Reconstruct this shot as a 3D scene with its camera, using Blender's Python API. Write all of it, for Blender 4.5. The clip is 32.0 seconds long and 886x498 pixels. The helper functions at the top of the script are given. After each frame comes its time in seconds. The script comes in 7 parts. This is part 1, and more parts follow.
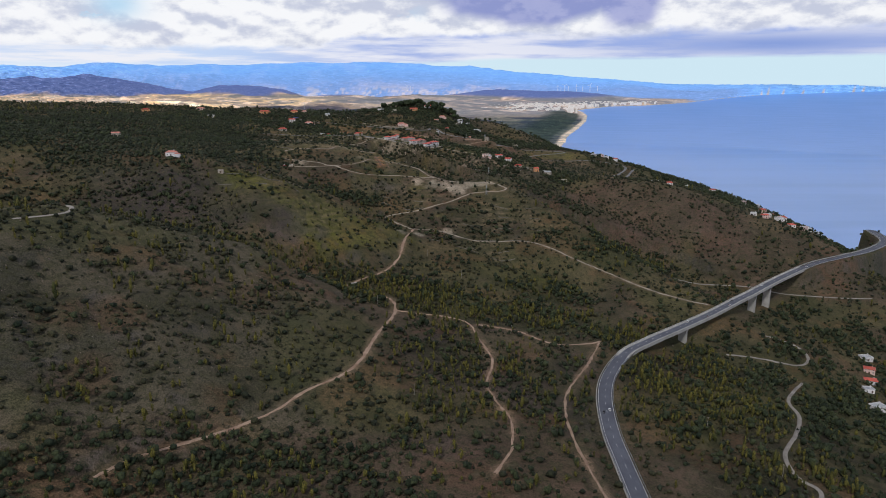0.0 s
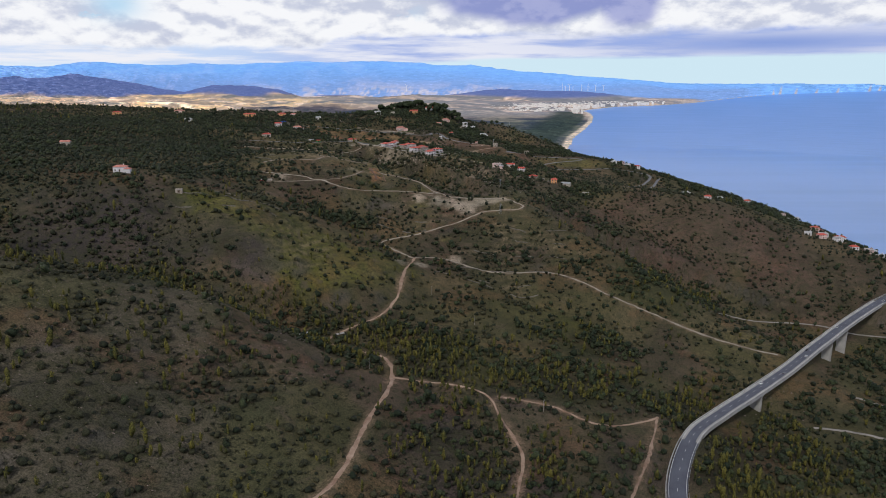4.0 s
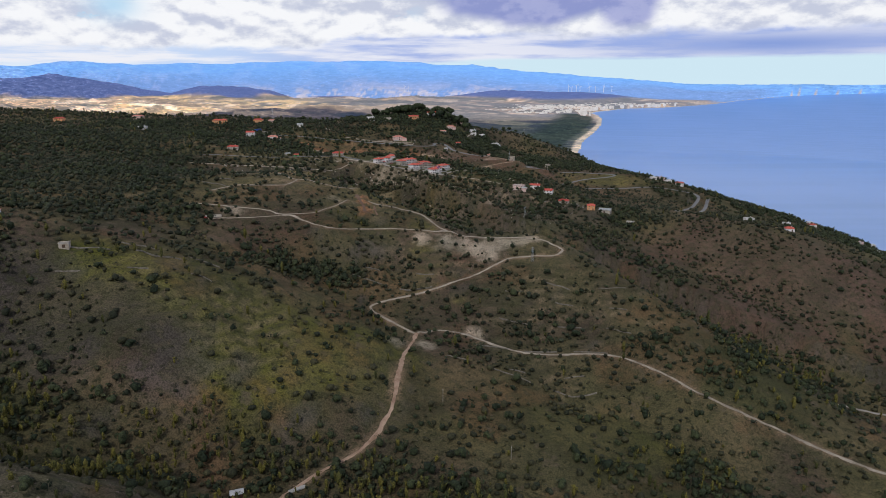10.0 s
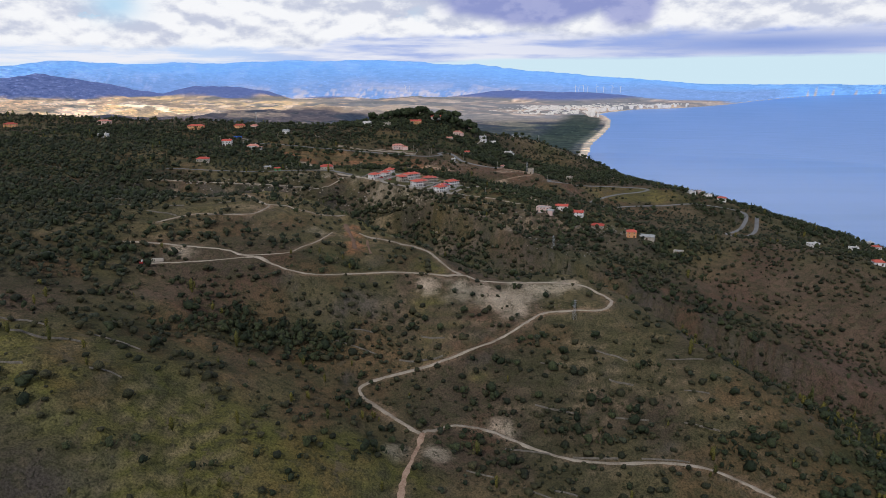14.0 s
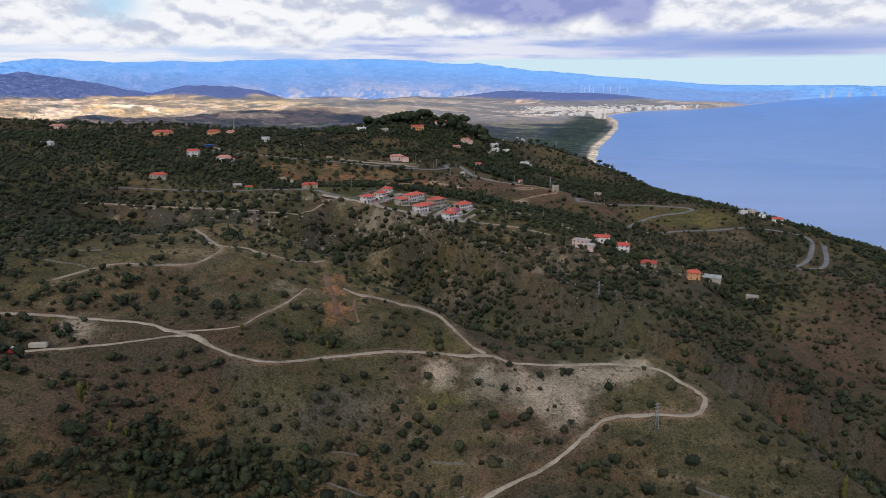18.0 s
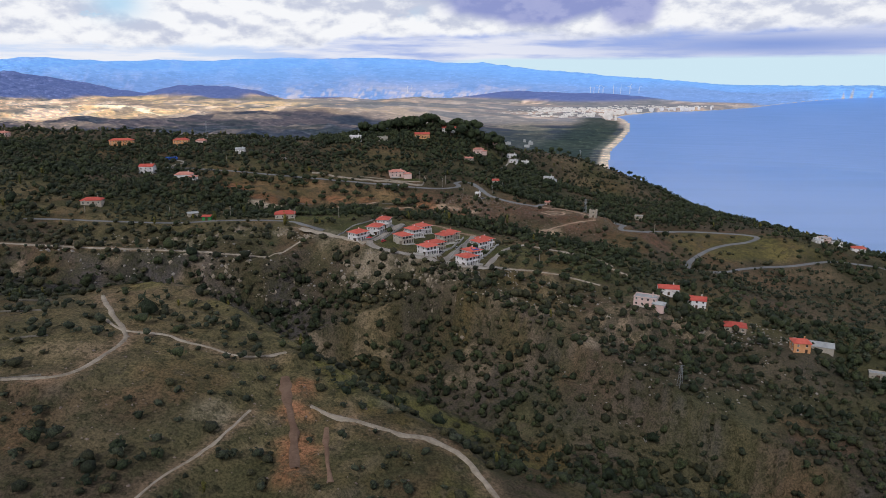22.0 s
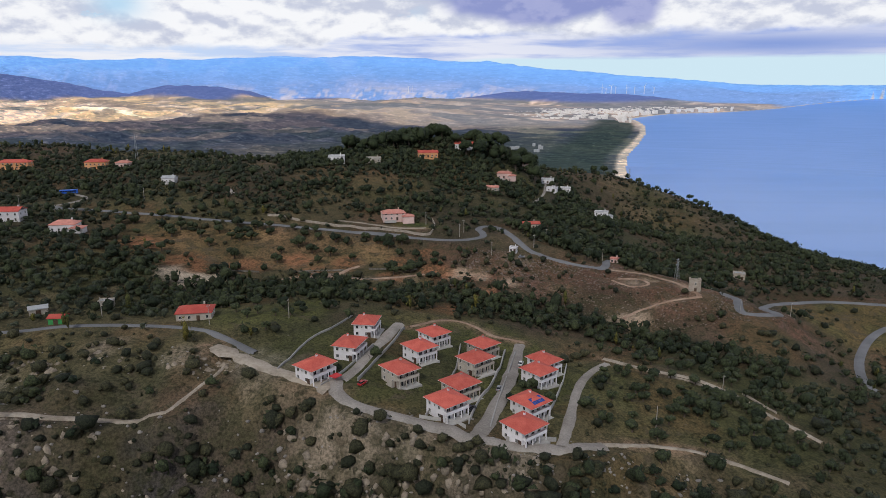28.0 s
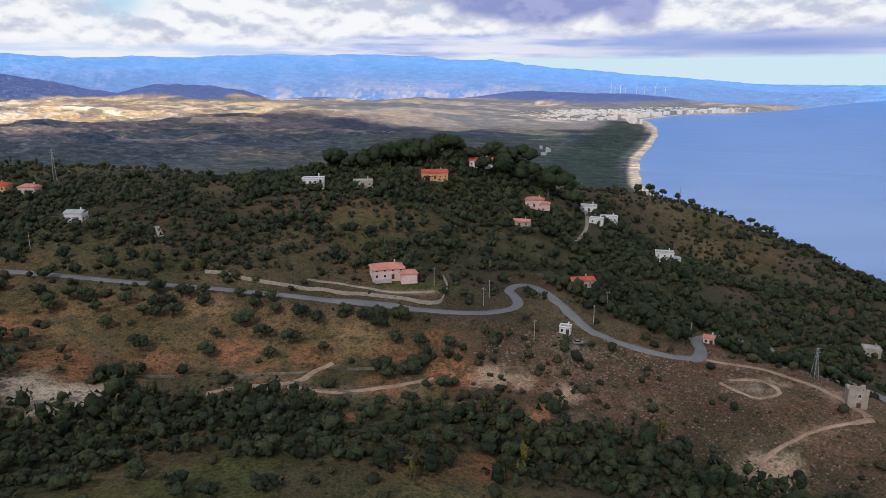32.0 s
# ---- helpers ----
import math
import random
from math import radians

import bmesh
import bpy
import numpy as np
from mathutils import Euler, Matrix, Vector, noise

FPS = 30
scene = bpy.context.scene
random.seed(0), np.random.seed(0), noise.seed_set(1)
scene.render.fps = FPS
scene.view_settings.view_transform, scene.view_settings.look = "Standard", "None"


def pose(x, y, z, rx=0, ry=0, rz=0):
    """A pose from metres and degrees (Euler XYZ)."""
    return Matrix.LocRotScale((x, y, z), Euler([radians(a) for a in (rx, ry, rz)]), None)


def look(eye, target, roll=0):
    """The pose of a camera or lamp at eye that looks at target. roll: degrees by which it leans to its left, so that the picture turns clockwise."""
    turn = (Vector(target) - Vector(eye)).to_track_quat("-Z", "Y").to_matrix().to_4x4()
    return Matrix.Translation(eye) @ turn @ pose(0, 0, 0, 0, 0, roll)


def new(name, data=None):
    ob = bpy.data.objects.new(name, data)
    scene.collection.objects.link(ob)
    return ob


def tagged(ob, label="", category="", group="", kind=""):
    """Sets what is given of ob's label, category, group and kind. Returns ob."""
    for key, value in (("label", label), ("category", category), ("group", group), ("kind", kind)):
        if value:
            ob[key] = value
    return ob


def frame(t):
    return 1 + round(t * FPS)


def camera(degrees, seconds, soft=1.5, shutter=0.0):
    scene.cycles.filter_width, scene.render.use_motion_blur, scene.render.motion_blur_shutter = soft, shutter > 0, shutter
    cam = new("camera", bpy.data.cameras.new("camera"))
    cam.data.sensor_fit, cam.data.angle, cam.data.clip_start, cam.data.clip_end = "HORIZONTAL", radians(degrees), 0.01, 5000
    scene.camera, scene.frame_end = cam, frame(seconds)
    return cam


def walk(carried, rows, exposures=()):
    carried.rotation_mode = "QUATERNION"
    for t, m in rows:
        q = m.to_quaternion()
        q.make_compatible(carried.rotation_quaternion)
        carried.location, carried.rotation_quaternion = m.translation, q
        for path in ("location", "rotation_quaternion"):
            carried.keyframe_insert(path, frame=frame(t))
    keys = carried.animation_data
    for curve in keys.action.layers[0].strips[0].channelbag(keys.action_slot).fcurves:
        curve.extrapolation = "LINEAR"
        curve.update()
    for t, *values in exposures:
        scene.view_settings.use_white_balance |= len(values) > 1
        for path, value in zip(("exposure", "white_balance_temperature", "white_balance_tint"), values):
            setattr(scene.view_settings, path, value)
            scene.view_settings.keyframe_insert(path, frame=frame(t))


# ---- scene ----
cam = camera(66.64, 32.0, soft=0.9)
METRES, EYE, TILT, LEAN, TURN = 850.0, 302.3, -13.80, 0.0, 0.0
STRETCH = 1.3933
ROWS = [
    (0, 0, 0, 0, 0, 0, -0),
    (0.5, -0.0012, 0.01491, 0.005, 0.01, 0, -0),
    (1, -0.0024, 0.02992, 0.01005, 0.03, 0.01, -0),
    (1.5, -0.00359, 0.04499, 0.01515, 0.04, -0.03, 0.01),
    (2, -0.00475, 0.06002, 0.02027, 0.04, -0.04, 0.02),
    (2.5, -0.00589, 0.07493, 0.02536, 0.04, -0.04, 0.05),
    (3, -0.007, 0.08974, 0.03043, 0.01, -0.05, 0.07),
    (3.5, -0.0081, 0.1045, 0.0355, -0.01, -0.05, 0.08),
    (5.5, -0.0122, 0.1635, 0.0556, -0.16, 0.04, 0.14),
    (6, -0.01329, 0.1783, 0.0607, -0.18, 0.03, 0.15),
    (6.5, -0.01438, 0.1931, 0.06582, -0.23, 0.05, 0.16),
    (7, -0.01545, 0.2079, 0.07095, -0.24, 0.02, 0.2),
    (7.5, -0.01653, 0.22269, 0.07606, -0.26, 0.03, 0.18),
    (8, -0.01764, 0.23746, 0.08115, -0.28, 0.03, 0.17),
    (8.5, -0.01879, 0.25222, 0.08623, -0.29, 0.04, 0.15),
    (9, -0.01997, 0.26696, 0.09132, -0.27, 0.04, 0.15),
    (9.5, -0.02117, 0.28169, 0.09641, -0.26, 0.04, 0.12),
    (10, -0.02235, 0.29645, 0.10149, -0.23, 0.03, 0.11),
    (10.5, -0.02352, 0.31125, 0.10653, -0.2, 0.05, 0.1),
    (11, -0.02467, 0.32607, 0.11159, -0.16, 0.06, 0.09),
    (11.5, -0.0258, 0.34087, 0.1167, -0.14, 0.05, 0.08),
    (12, -0.02693, 0.35565, 0.12186, -0.12, 0.06, 0.07),
    (12.5, -0.02805, 0.3704, 0.12709, -0.12, 0.05, 0.08),
    (13, -0.02915, 0.38513, 0.13237, -0.12, 0.03, 0.1),
    (13.5, -0.03023, 0.39987, 0.13763, -0.11, 0.03, 0.12),
    (14, -0.03131, 0.41466, 0.14284, -0.11, 0.02, 0.13),
    (14.5, -0.0324, 0.4295, 0.148, -0.11, 0.02, 0.15),
    (16.5, -0.0388, 0.4901, 0.1686, -0.38, -0.03, 0.07),
    (17, -0.03994, 0.50483, 0.17363, -0.34, -0.05, 0.06),
    (17.5, -0.04109, 0.51957, 0.17867, -0.31, 0.02, 0.02),
    (18, -0.04227, 0.5344, 0.18376, -0.26, 0.01, -0),
    (18.5, -0.04346, 0.54935, 0.18893, -0.21, 0.01, -0.05),
    (19, -0.04464, 0.56425, 0.19408, -0.16, 0.01, -0.06),
    (19.5, -0.04576, 0.57888, 0.19912, -0.11, 0.03, -0.08),
    (20, -0.04683, 0.59332, 0.20409, -0.07, 0.05, -0.1),
    (20.5, -0.04787, 0.60776, 0.20909, -0.03, 0.02, -0.08),
    (21, -0.04892, 0.62227, 0.21416, -0.02, 0.02, -0.08),
    (21.5, -0.04997, 0.6368, 0.21926, -0, -0.01, -0.1),
    (22, -0.05098, 0.65135, 0.22434, -0.01, -0.01, -0.1),
    (22.5, -0.05196, 0.66594, 0.22936, 0.02, 0.02, -0.08),
    (23, -0.05293, 0.68058, 0.23433, 0.03, 0.01, -0.08),
    (23.5, -0.05394, 0.69526, 0.23929, 0.01, 0.04, -0.08),
    (24, -0.05497, 0.70992, 0.24431, -0.01, 0.04, -0.07),
    (24.5, -0.056, 0.72457, 0.24942, -0, 0.02, -0.06),
    (25, -0.05704, 0.73922, 0.25456, 0, 0.01, -0.05),
    (25.5, -0.0581, 0.7539, 0.2597, -0, -0, -0.05),
    (27.5, -0.0626, 0.8121, 0.2797, 0.064, -0.01, -0.07),
    (28, -0.06372, 0.82652, 0.28472, 0.08, -0.03, -0.07),
    (28.5, -0.06484, 0.84093, 0.28971, 0.084, -0.04, -0.1),
    (29, -0.06596, 0.85538, 0.29465, 0.092, -0.04, -0.12),
    (29.5, -0.06706, 0.86993, 0.29954, 0.1, -0.02, -0.14),
    (30, -0.06814, 0.88452, 0.30441, 0.104, -0.04, -0.16),
    (30.5, -0.06919, 0.8991, 0.30925, 0.112, -0.05, -0.17),
    (31, -0.07021, 0.91361, 0.31407, 0.124, -0.08, -0.18),
    (31.5, -0.07125, 0.92801, 0.31889, 0.132, -0.1, -0.18),
    (32, -0.0723, 0.9423, 0.3237, 0.136, -0.11, -0.18),
]
walk(cam, [(t, pose(0, 0, EYE, TILT, LEAN, TURN) @ pose(METRES * x, METRES * STRETCH * y, METRES * z, 90 + pitch / STRETCH, roll, yaw / STRETCH)) for t, x, y, z, yaw, pitch, roll in ROWS])

# ---- sky, sun, exposure ----
SUN_AZ, SUN_EL = radians(203), radians(44)
sun = new("sun", bpy.data.lights.new("sun", "SUN"))
sun.data.energy, sun.data.angle, sun.data.color = 1.55, radians(7), (1.0, 0.97, 0.93)
sun.matrix_world = look((0, 0, 900), (-math.sin(SUN_AZ) * 100, -math.cos(SUN_AZ) * 100, 900 - 100 * math.tan(SUN_EL)))
scene.view_settings.exposure = 0.0


class Net:
    """A small helper to write node trees."""

    def __init__(self, tree):
        self.t = tree
        tree.nodes.clear()

    def add(self, kind, **kw):
        n = self.t.nodes.new(kind)
        for k, v in kw.items():
            if k == "i":
                for a, b in v.items():
                    self.put(n.inputs[a], b)
            elif k == "op":
                n.operation = v
            elif k == "blend":
                n.blend_type = v
            elif k == "dt":
                n.data_type = v
            elif k == "name":
                n.attribute_name = v
        return n

    def put(self, sock, v):
        if hasattr(v, "is_output"):
            self.t.links.new(v, sock)
        else:
            sock.default_value = v

    def m(self, op, a, b=0.0, c=0.0):
        n = self.add("ShaderNodeMath", op=op)
        for s, v in zip(n.inputs, (a, b, c)):
            self.put(s, v)
        return n.outputs[0]

    def mix(self, f, a, b, blend="MIX"):
        n = self.add("ShaderNodeMix", dt="RGBA", blend=blend)
        self.put(n.inputs[0], f)
        self.put(n.inputs[6], a if hasattr(a, "is_output") else (*a, 1))
        self.put(n.inputs[7], b if hasattr(b, "is_output") else (*b, 1))
        return n.outputs[2]

    def noise(self, vec, scale, detail=4.0, rough=0.55):
        n = self.add("ShaderNodeTexNoise")
        if vec is not None:
            self.put(n.inputs["Vector"], vec)
        n.inputs["Scale"].default_value, n.inputs["Detail"].default_value, n.inputs["Roughness"].default_value = scale, detail, rough
        return n.outputs["Fac"]

    def step(self, v, a, b, lo=0.0, hi=1.0):
        n = self.add("ShaderNodeMapRange")
        n.interpolation_type = "SMOOTHSTEP"
        for s, x in zip(n.inputs, (v, a, b, lo, hi)):
            self.put(s, x)
        return n.outputs[0]


world = bpy.data.worlds.new("sky")
scene.world = world
world.use_nodes = True
W = Net(world.node_tree)
tc = W.add("ShaderNodeTexCoord").outputs["Generated"]
sep = W.add("ShaderNodeSeparateXYZ", i={0: tc})
dx, dy, dz = sep.outputs
sky = W.add("ShaderNodeTexSky")
sky.sky_type, sky.sun_disc, sky.sun_elevation, sky.sun_rotation = "NISHITA", False, SUN_EL, SUN_AZ
sky.air_density, sky.dust_density, sky.ozone_density = 1.2, 1.5, 2.0
blue = W.mix(1.0, sky.outputs[0], (0.115, 0.115, 0.115), "MULTIPLY")
az = W.m("ARCTAN2", dx, dy)
el = dz


def puffs(lift, stretch, size, seed, detail=8.0, keep=0.60):
    v = W.add("ShaderNodeCombineXYZ", i={0: W.m("MULTIPLY", az, size), 1: W.m("MULTIPLY", W.m("ADD", el, lift), size * stretch), 2: seed}).outputs[0]
    return W.noise(v, 1.0, detail, keep)


def patch(ca, ce, ra, re_):
    """A soft oval part of the sky: bearing and height of its middle, and its half widths."""
    a, b = W.m("DIVIDE", W.m("SUBTRACT", az, ca), ra), W.m("DIVIDE", W.m("SUBTRACT", el, ce), re_)
    return W.m("EXPONENT", W.m("MULTIPLY", W.m("ADD", W.m("MULTIPLY", a, a), W.m("MULTIPLY", b, b)), -1.0))


# heaped white clouds, lit from above: where a denser part lies a little higher, they are in shade
heap, above = puffs(0.0, 1.9, 15.0, 4.7, 9.0, 0.55), puffs(0.010, 1.9, 15.0, 4.7, 9.0, 0.55)
broad = puffs(0.0, 1.6, 4.5, 7.3, 5.0)
wisps = puffs(0.0, 11.0, 5.0, 9.2, 7.0)
lit = W.step(W.m("ADD", W.m("SUBTRACT", heap, above), W.m("MULTIPLY", W.m("SUBTRACT", broad, 0.5), 0.22)), -0.15, 0.085)
white = W.mix(lit, (0.565, 0.605, 0.74), (0.925, 0.935, 0.965))
blue = W.mix(0.9, blue, (0.46, 0.70, 0.92))
# a few gaps of blue between the heaps
gaps = W.m("MULTIPLY", W.step(W.m("ADD", heap, W.m("MULTIPLY", broad, 0.5)), 0.56, 0.44), W.step(az, 0.0, -0.12))
gaps = W.m("MAXIMUM", gaps, W.m("MULTIPLY", patch(-0.43, 0.098, 0.030, 0.018), 0.9))
full = W.mix(gaps, white, blue)
# long thin streaks in the lower sky, higher up towards the right
rim = W.m("ADD", W.step(az, -0.30, 0.02, 0.046, 0.066), W.m("MULTIPLY", W.m("SUBTRACT", heap, 0.5), 0.045))
streak = W.mix(W.step(wisps, 0.36, 0.62), (0.36, 0.46, 0.80), (0.80, 0.82, 0.92))
streak = W.mix(W.step(az, -0.05, -0.35), streak, W.mix(W.step(wisps, 0.36, 0.58), (0.55, 0.68, 0.92), (0.86, 0.87, 0.93)))
full = W.mix(W.step(W.m("SUBTRACT", el, rim), 0.006, -0.006), full, streak)
# a slate-blue bank over the sea and a large dark cloud to the right of the middle
bank = W.m("MULTIPLY", patch(0.44, 0.050, 0.21, 0.016), W.step(wisps, 0.30, 0.56, 0.45, 1.0))
full = W.mix(W.m("MULTIPLY", bank, 0.95), full, (0.23, 0.335, 0.70))
dark = W.m("MAXIMUM", patch(0.130, 0.122, 0.170, 0.046), patch(0.250, 0.128, 0.060, 0.060))
dark = W.step(W.m("ADD", dark, W.m("MULTIPLY", W.m("SUBTRACT", heap, 0.5), 0.55)), 0.30, 0.62)
full = W.mix(W.m("MULTIPLY", dark, 0.95), full, W.mix(W.step(W.m("ADD", W.m("MULTIPLY", lit, 0.5), broad), 0.6, 1.3), (0.255, 0.300, 0.600), (0.42, 0.45, 0.72)))
# the clear band low over the sea, and haze over the mountains
clear = W.mix(W.step(az, -0.30, 0.15), (0.72, 0.82, 0.94), (0.62, 0.80, 0.90))
top = W.m("ADD", W.step(az, -0.20, 0.20, 0.026, 0.0345), W.m("MULTIPLY", W.m("SUBTRACT", wisps, 0.5), 0.010))
full = W.mix(W.step(W.m("SUBTRACT", el, top), 0.003, -0.003), full, clear)
deck = W.mix(W.step(broad, 0.3, 0.7), (0.12, 0.145, 0.23), (0.27, 0.305, 0.42))
full = W.mix(W.m("MULTIPLY", W.step(el, 0.24, 0.50), 0.85), full, deck)
full = W.mix(W.step(el, 0.0, -0.012), full, (0.22, 0.36, 0.72))
bg = W.add("ShaderNodeBackground", i={"Color": full, "Strength": 1.0})
W.add("ShaderNodeOutputWorld", i={0: bg.outputs[0]})


# ---- materials ----
def material(name):
    m = bpy.data.materials.new(name)
    m.use_nodes = True
    n = Net(m.node_tree)
    geo = n.add("ShaderNodeNewGeometry")
    return m, n, geo.outputs["Position"]


def finish(n, color, rough=0.85, metal=0.0, bump=None, strength=0.4, distance=0.3, spec=0.3, emit=None):
    b = n.add("ShaderNodeBsdfPrincipled")
    n.put(b.inputs["Base Color"], color if hasattr(color, "is_output") else (*color, 1))
    n.put(b.inputs["Roughness"], rough)
    n.put(b.inputs["Metallic"], metal)
    n.put(b.inputs["Specular IOR Level"], spec)
    if bump is not None:
        u = n.add("ShaderNodeBump", i={"Height": bump, "Strength": strength, "Distance": distance})
        n.put(b.inputs["Normal"], u.outputs[0])
    if emit:
        n.put(b.inputs["Emission Color"], emit[0])
        b.inputs["Emission Strength"].default_value = emit[1]
    n.add("ShaderNodeOutputMaterial", i={0: b.outputs[0]})


def plain(name, a, b, scale, rough=0.8, metal=0.0, strength=0.2, distance=0.05, fine=None, spec=0.3):
    """Two tones mixed at a coarse and a fine scale, with a little relief."""
    m, n, pos = material(name)
    c, f = n.noise(pos, scale, 5.0), n.noise(pos, fine or scale * 9, 5.0, 0.65)
    k = n.step(n.m("ADD", n.m("MULTIPLY", c, 0.6), n.m("MULTIPLY", f, 0.4)), 0.34, 0.66)
    info = n.add("ShaderNodeObjectInfo").outputs["Random"]
    col = n.mix(k, a, b)
    col = n.mix(1.0, col, n.mix(info, (0.88, 0.88, 0.88), (1.1, 1.1, 1.1)), "MULTIPLY")
    finish(n, col, rough, metal, f, strength, distance, spec)
    return m


def cover_material(name, attr, grain, emit=0.0, fine=1.1, relief=0.8, speckle=0.5, stones=True):
    """Land: the cover's colour lies on the mesh, stones, tufts and bare spots come from noise."""
    m, n, pos = material(name)
    base = n.add("ShaderNodeAttribute", name=attr).outputs["Color"]
    a, b, c = n.noise(pos, grain, 6.0, 0.6), n.noise(pos, fine, 5.0, 0.7), n.noise(pos, fine * 0.23, 5.0, 0.65)
    v = n.add("ShaderNodeTexVoronoi")
    n.put(v.inputs["Vector"], pos)
    v.inputs["Scale"].default_value = fine * 0.42
    tone = n.mix(n.step(a, 0.32, 0.68), (0.74, 0.78, 0.75), (1.26, 1.20, 1.16))
    tone2 = n.mix(n.step(b, 0.3, 0.7), (1 - speckle, 1 - speckle * 0.95, 1 - speckle), (1 + speckle, 1 + speckle * 0.92, 1 + speckle * 0.86))
    col = n.mix(1.0, n.mix(1.0, base, tone, "MULTIPLY"), tone2, "MULTIPLY")
    # low heath and grass in patches, bare earth between them
    d = n.noise(pos, fine * 0.16, 7.0, 0.68)
    bare = n.step(n.add("ShaderNodeSeparateColor", i={0: base}).outputs[1], 0.30, 0.16)
    stone = n.m("MULTIPLY", n.step(v.outputs["Distance"], 0.30, 0.14), n.step(c, 0.58, 0.70))
    tuft = n.m("MULTIPLY", n.step(v.outputs["Distance"], 0.52, 0.34), n.step(c, 0.50, 0.40))
    if stones:
        col = n.mix(n.m("MULTIPLY", n.m("MULTIPLY", n.step(d, 0.47, 0.58), 0.62), bare), col, n.mix(n.step(b, 0.35, 0.65), (0.030, 0.033, 0.017), (0.075, 0.072, 0.036)))
        e = n.noise(pos, fine * 0.08, 7.0, 0.70)
        col = n.mix(n.m("MULTIPLY", n.step(e, 0.56, 0.66), 0.45), col, n.mix(n.step(b, 0.3, 0.7), (0.115, 0.082, 0.058), (0.20, 0.155, 0.112)))
        col = n.mix(n.m("MULTIPLY", stone, 0.45), col, (0.27, 0.24, 0.20))
        col = n.mix(n.m("MULTIPLY", tuft, 0.55), col, (0.034, 0.038, 0.020))
    h = n.m("ADD", n.m("MULTIPLY", b, 0.6), n.m("ADD", n.m("MULTIPLY", tuft, 0.6), stone))
    finish(n, col, 0.95, 0.0, h, 0.9, relief, 0.1, (col, emit) if emit else None)
    return m


LAND_MAT = cover_material("scrubland", "cover", 0.02, speckle=0.50)
m, n, pos = material("far_land")
base = n.add("ShaderNodeAttribute", name="cover").outputs["Color"]
flat = n.add("ShaderNodeMapping", i={0: pos})
flat.inputs["Scale"].default_value = (0.016, 0.050, 0.10)
speck = n.noise(flat.outputs[0], 1.0, 6.0, 0.65)
cells = n.add("ShaderNodeTexVoronoi")
n.put(cells.inputs["Vector"], flat.outputs[0])
cells.inputs["Scale"].default_value = 1.5
cell = n.add("ShaderNodeSeparateColor", i={0: cells.outputs["Color"]})
rows = n.add("ShaderNodeMapping", i={0: pos})
rows.inputs["Scale"].default_value = (0.075, 0.16, 0.25)
dots = n.add("ShaderNodeTexVoronoi")
n.put(dots.inputs["Vector"], rows.outputs[0])
dots.inputs["Scale"].default_value = 1.0
dot = n.add("ShaderNodeSeparateColor", i={0: dots.outputs["Color"]})
away = n.add("ShaderNodeSeparateXYZ", i={0: pos}).outputs[1]
near = n.step(away, 4450, 3750, 0.22, 1.0)
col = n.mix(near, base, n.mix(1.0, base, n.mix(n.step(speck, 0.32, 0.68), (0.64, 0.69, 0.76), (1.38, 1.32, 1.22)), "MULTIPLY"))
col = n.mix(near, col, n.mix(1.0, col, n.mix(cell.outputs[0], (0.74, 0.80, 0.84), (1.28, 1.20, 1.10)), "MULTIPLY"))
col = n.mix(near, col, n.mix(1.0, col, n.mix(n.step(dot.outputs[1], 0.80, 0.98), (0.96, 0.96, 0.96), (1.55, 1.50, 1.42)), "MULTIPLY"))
# the backdrop land glows in its own colour, added for haze and sunlight
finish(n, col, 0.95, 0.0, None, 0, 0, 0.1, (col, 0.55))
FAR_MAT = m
ASPHALT = plain("asphalt", (0.088, 0.094, 0.118), (0.132, 0.138, 0.165), 0.08, 0.9, fine=1.5)
ROADTOP = plain("worn_road_asphalt", (0.135, 0.137, 0.142), (0.205, 0.206, 0.21), 0.08, 0.9, fine=1.5)
LANE = plain("patched_concrete_lane", (0.205, 0.182, 0.158), (0.36, 0.325, 0.285), 0.10, 0.9, fine=1.6)
CONCRETE = plain("concrete", (0.33, 0.32, 0.30), (0.48, 0.46, 0.43), 0.12, 0.85, fine=2.0)
DIRT = plain("dirt_track", (0.24, 0.150, 0.100), (0.44, 0.315, 0.23), 0.12, 0.95, fine=0.9)
RED_EARTH = plain("red_earth", (0.135, 0.080, 0.054), (0.225, 0.145, 0.100), 0.12, 0.95, fine=0.8)
DIRT_PALE = plain("pale_dirt", (0.22, 0.18, 0.135), (0.43, 0.37, 0.295), 0.11, 0.95, fine=0.8)
PAINT = plain("road_paint", (0.62, 0.62, 0.6), (0.8, 0.8, 0.78), 0.5, 0.7)
STEEL = plain("galvanised_steel", (0.38, 0.4, 0.42), (0.55, 0.57, 0.58), 0.6, 0.45, 0.7)

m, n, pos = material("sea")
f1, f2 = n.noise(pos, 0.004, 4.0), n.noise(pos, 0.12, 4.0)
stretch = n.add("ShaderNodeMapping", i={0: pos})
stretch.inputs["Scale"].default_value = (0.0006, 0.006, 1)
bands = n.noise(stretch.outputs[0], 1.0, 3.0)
# darker inshore; sky reflection and haze painted paler with distance, plus pale slicks
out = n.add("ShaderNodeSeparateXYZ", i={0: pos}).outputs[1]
sheen = n.m("ADD", n.step(out, 1500, 3900, 0.0, 0.62), n.m("MULTIPLY", n.step(n.m("ADD", n.m("MULTIPLY", bands, 0.7), n.m("MULTIPLY", f1, 0.3)), 0.36, 0.62), 0.38))
finish(n, n.mix(sheen, (0.085, 0.255, 0.62), (0.200, 0.395, 0.85)), 0.28, 0.0, f2, 0.18, 0.6, 0.5)
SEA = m


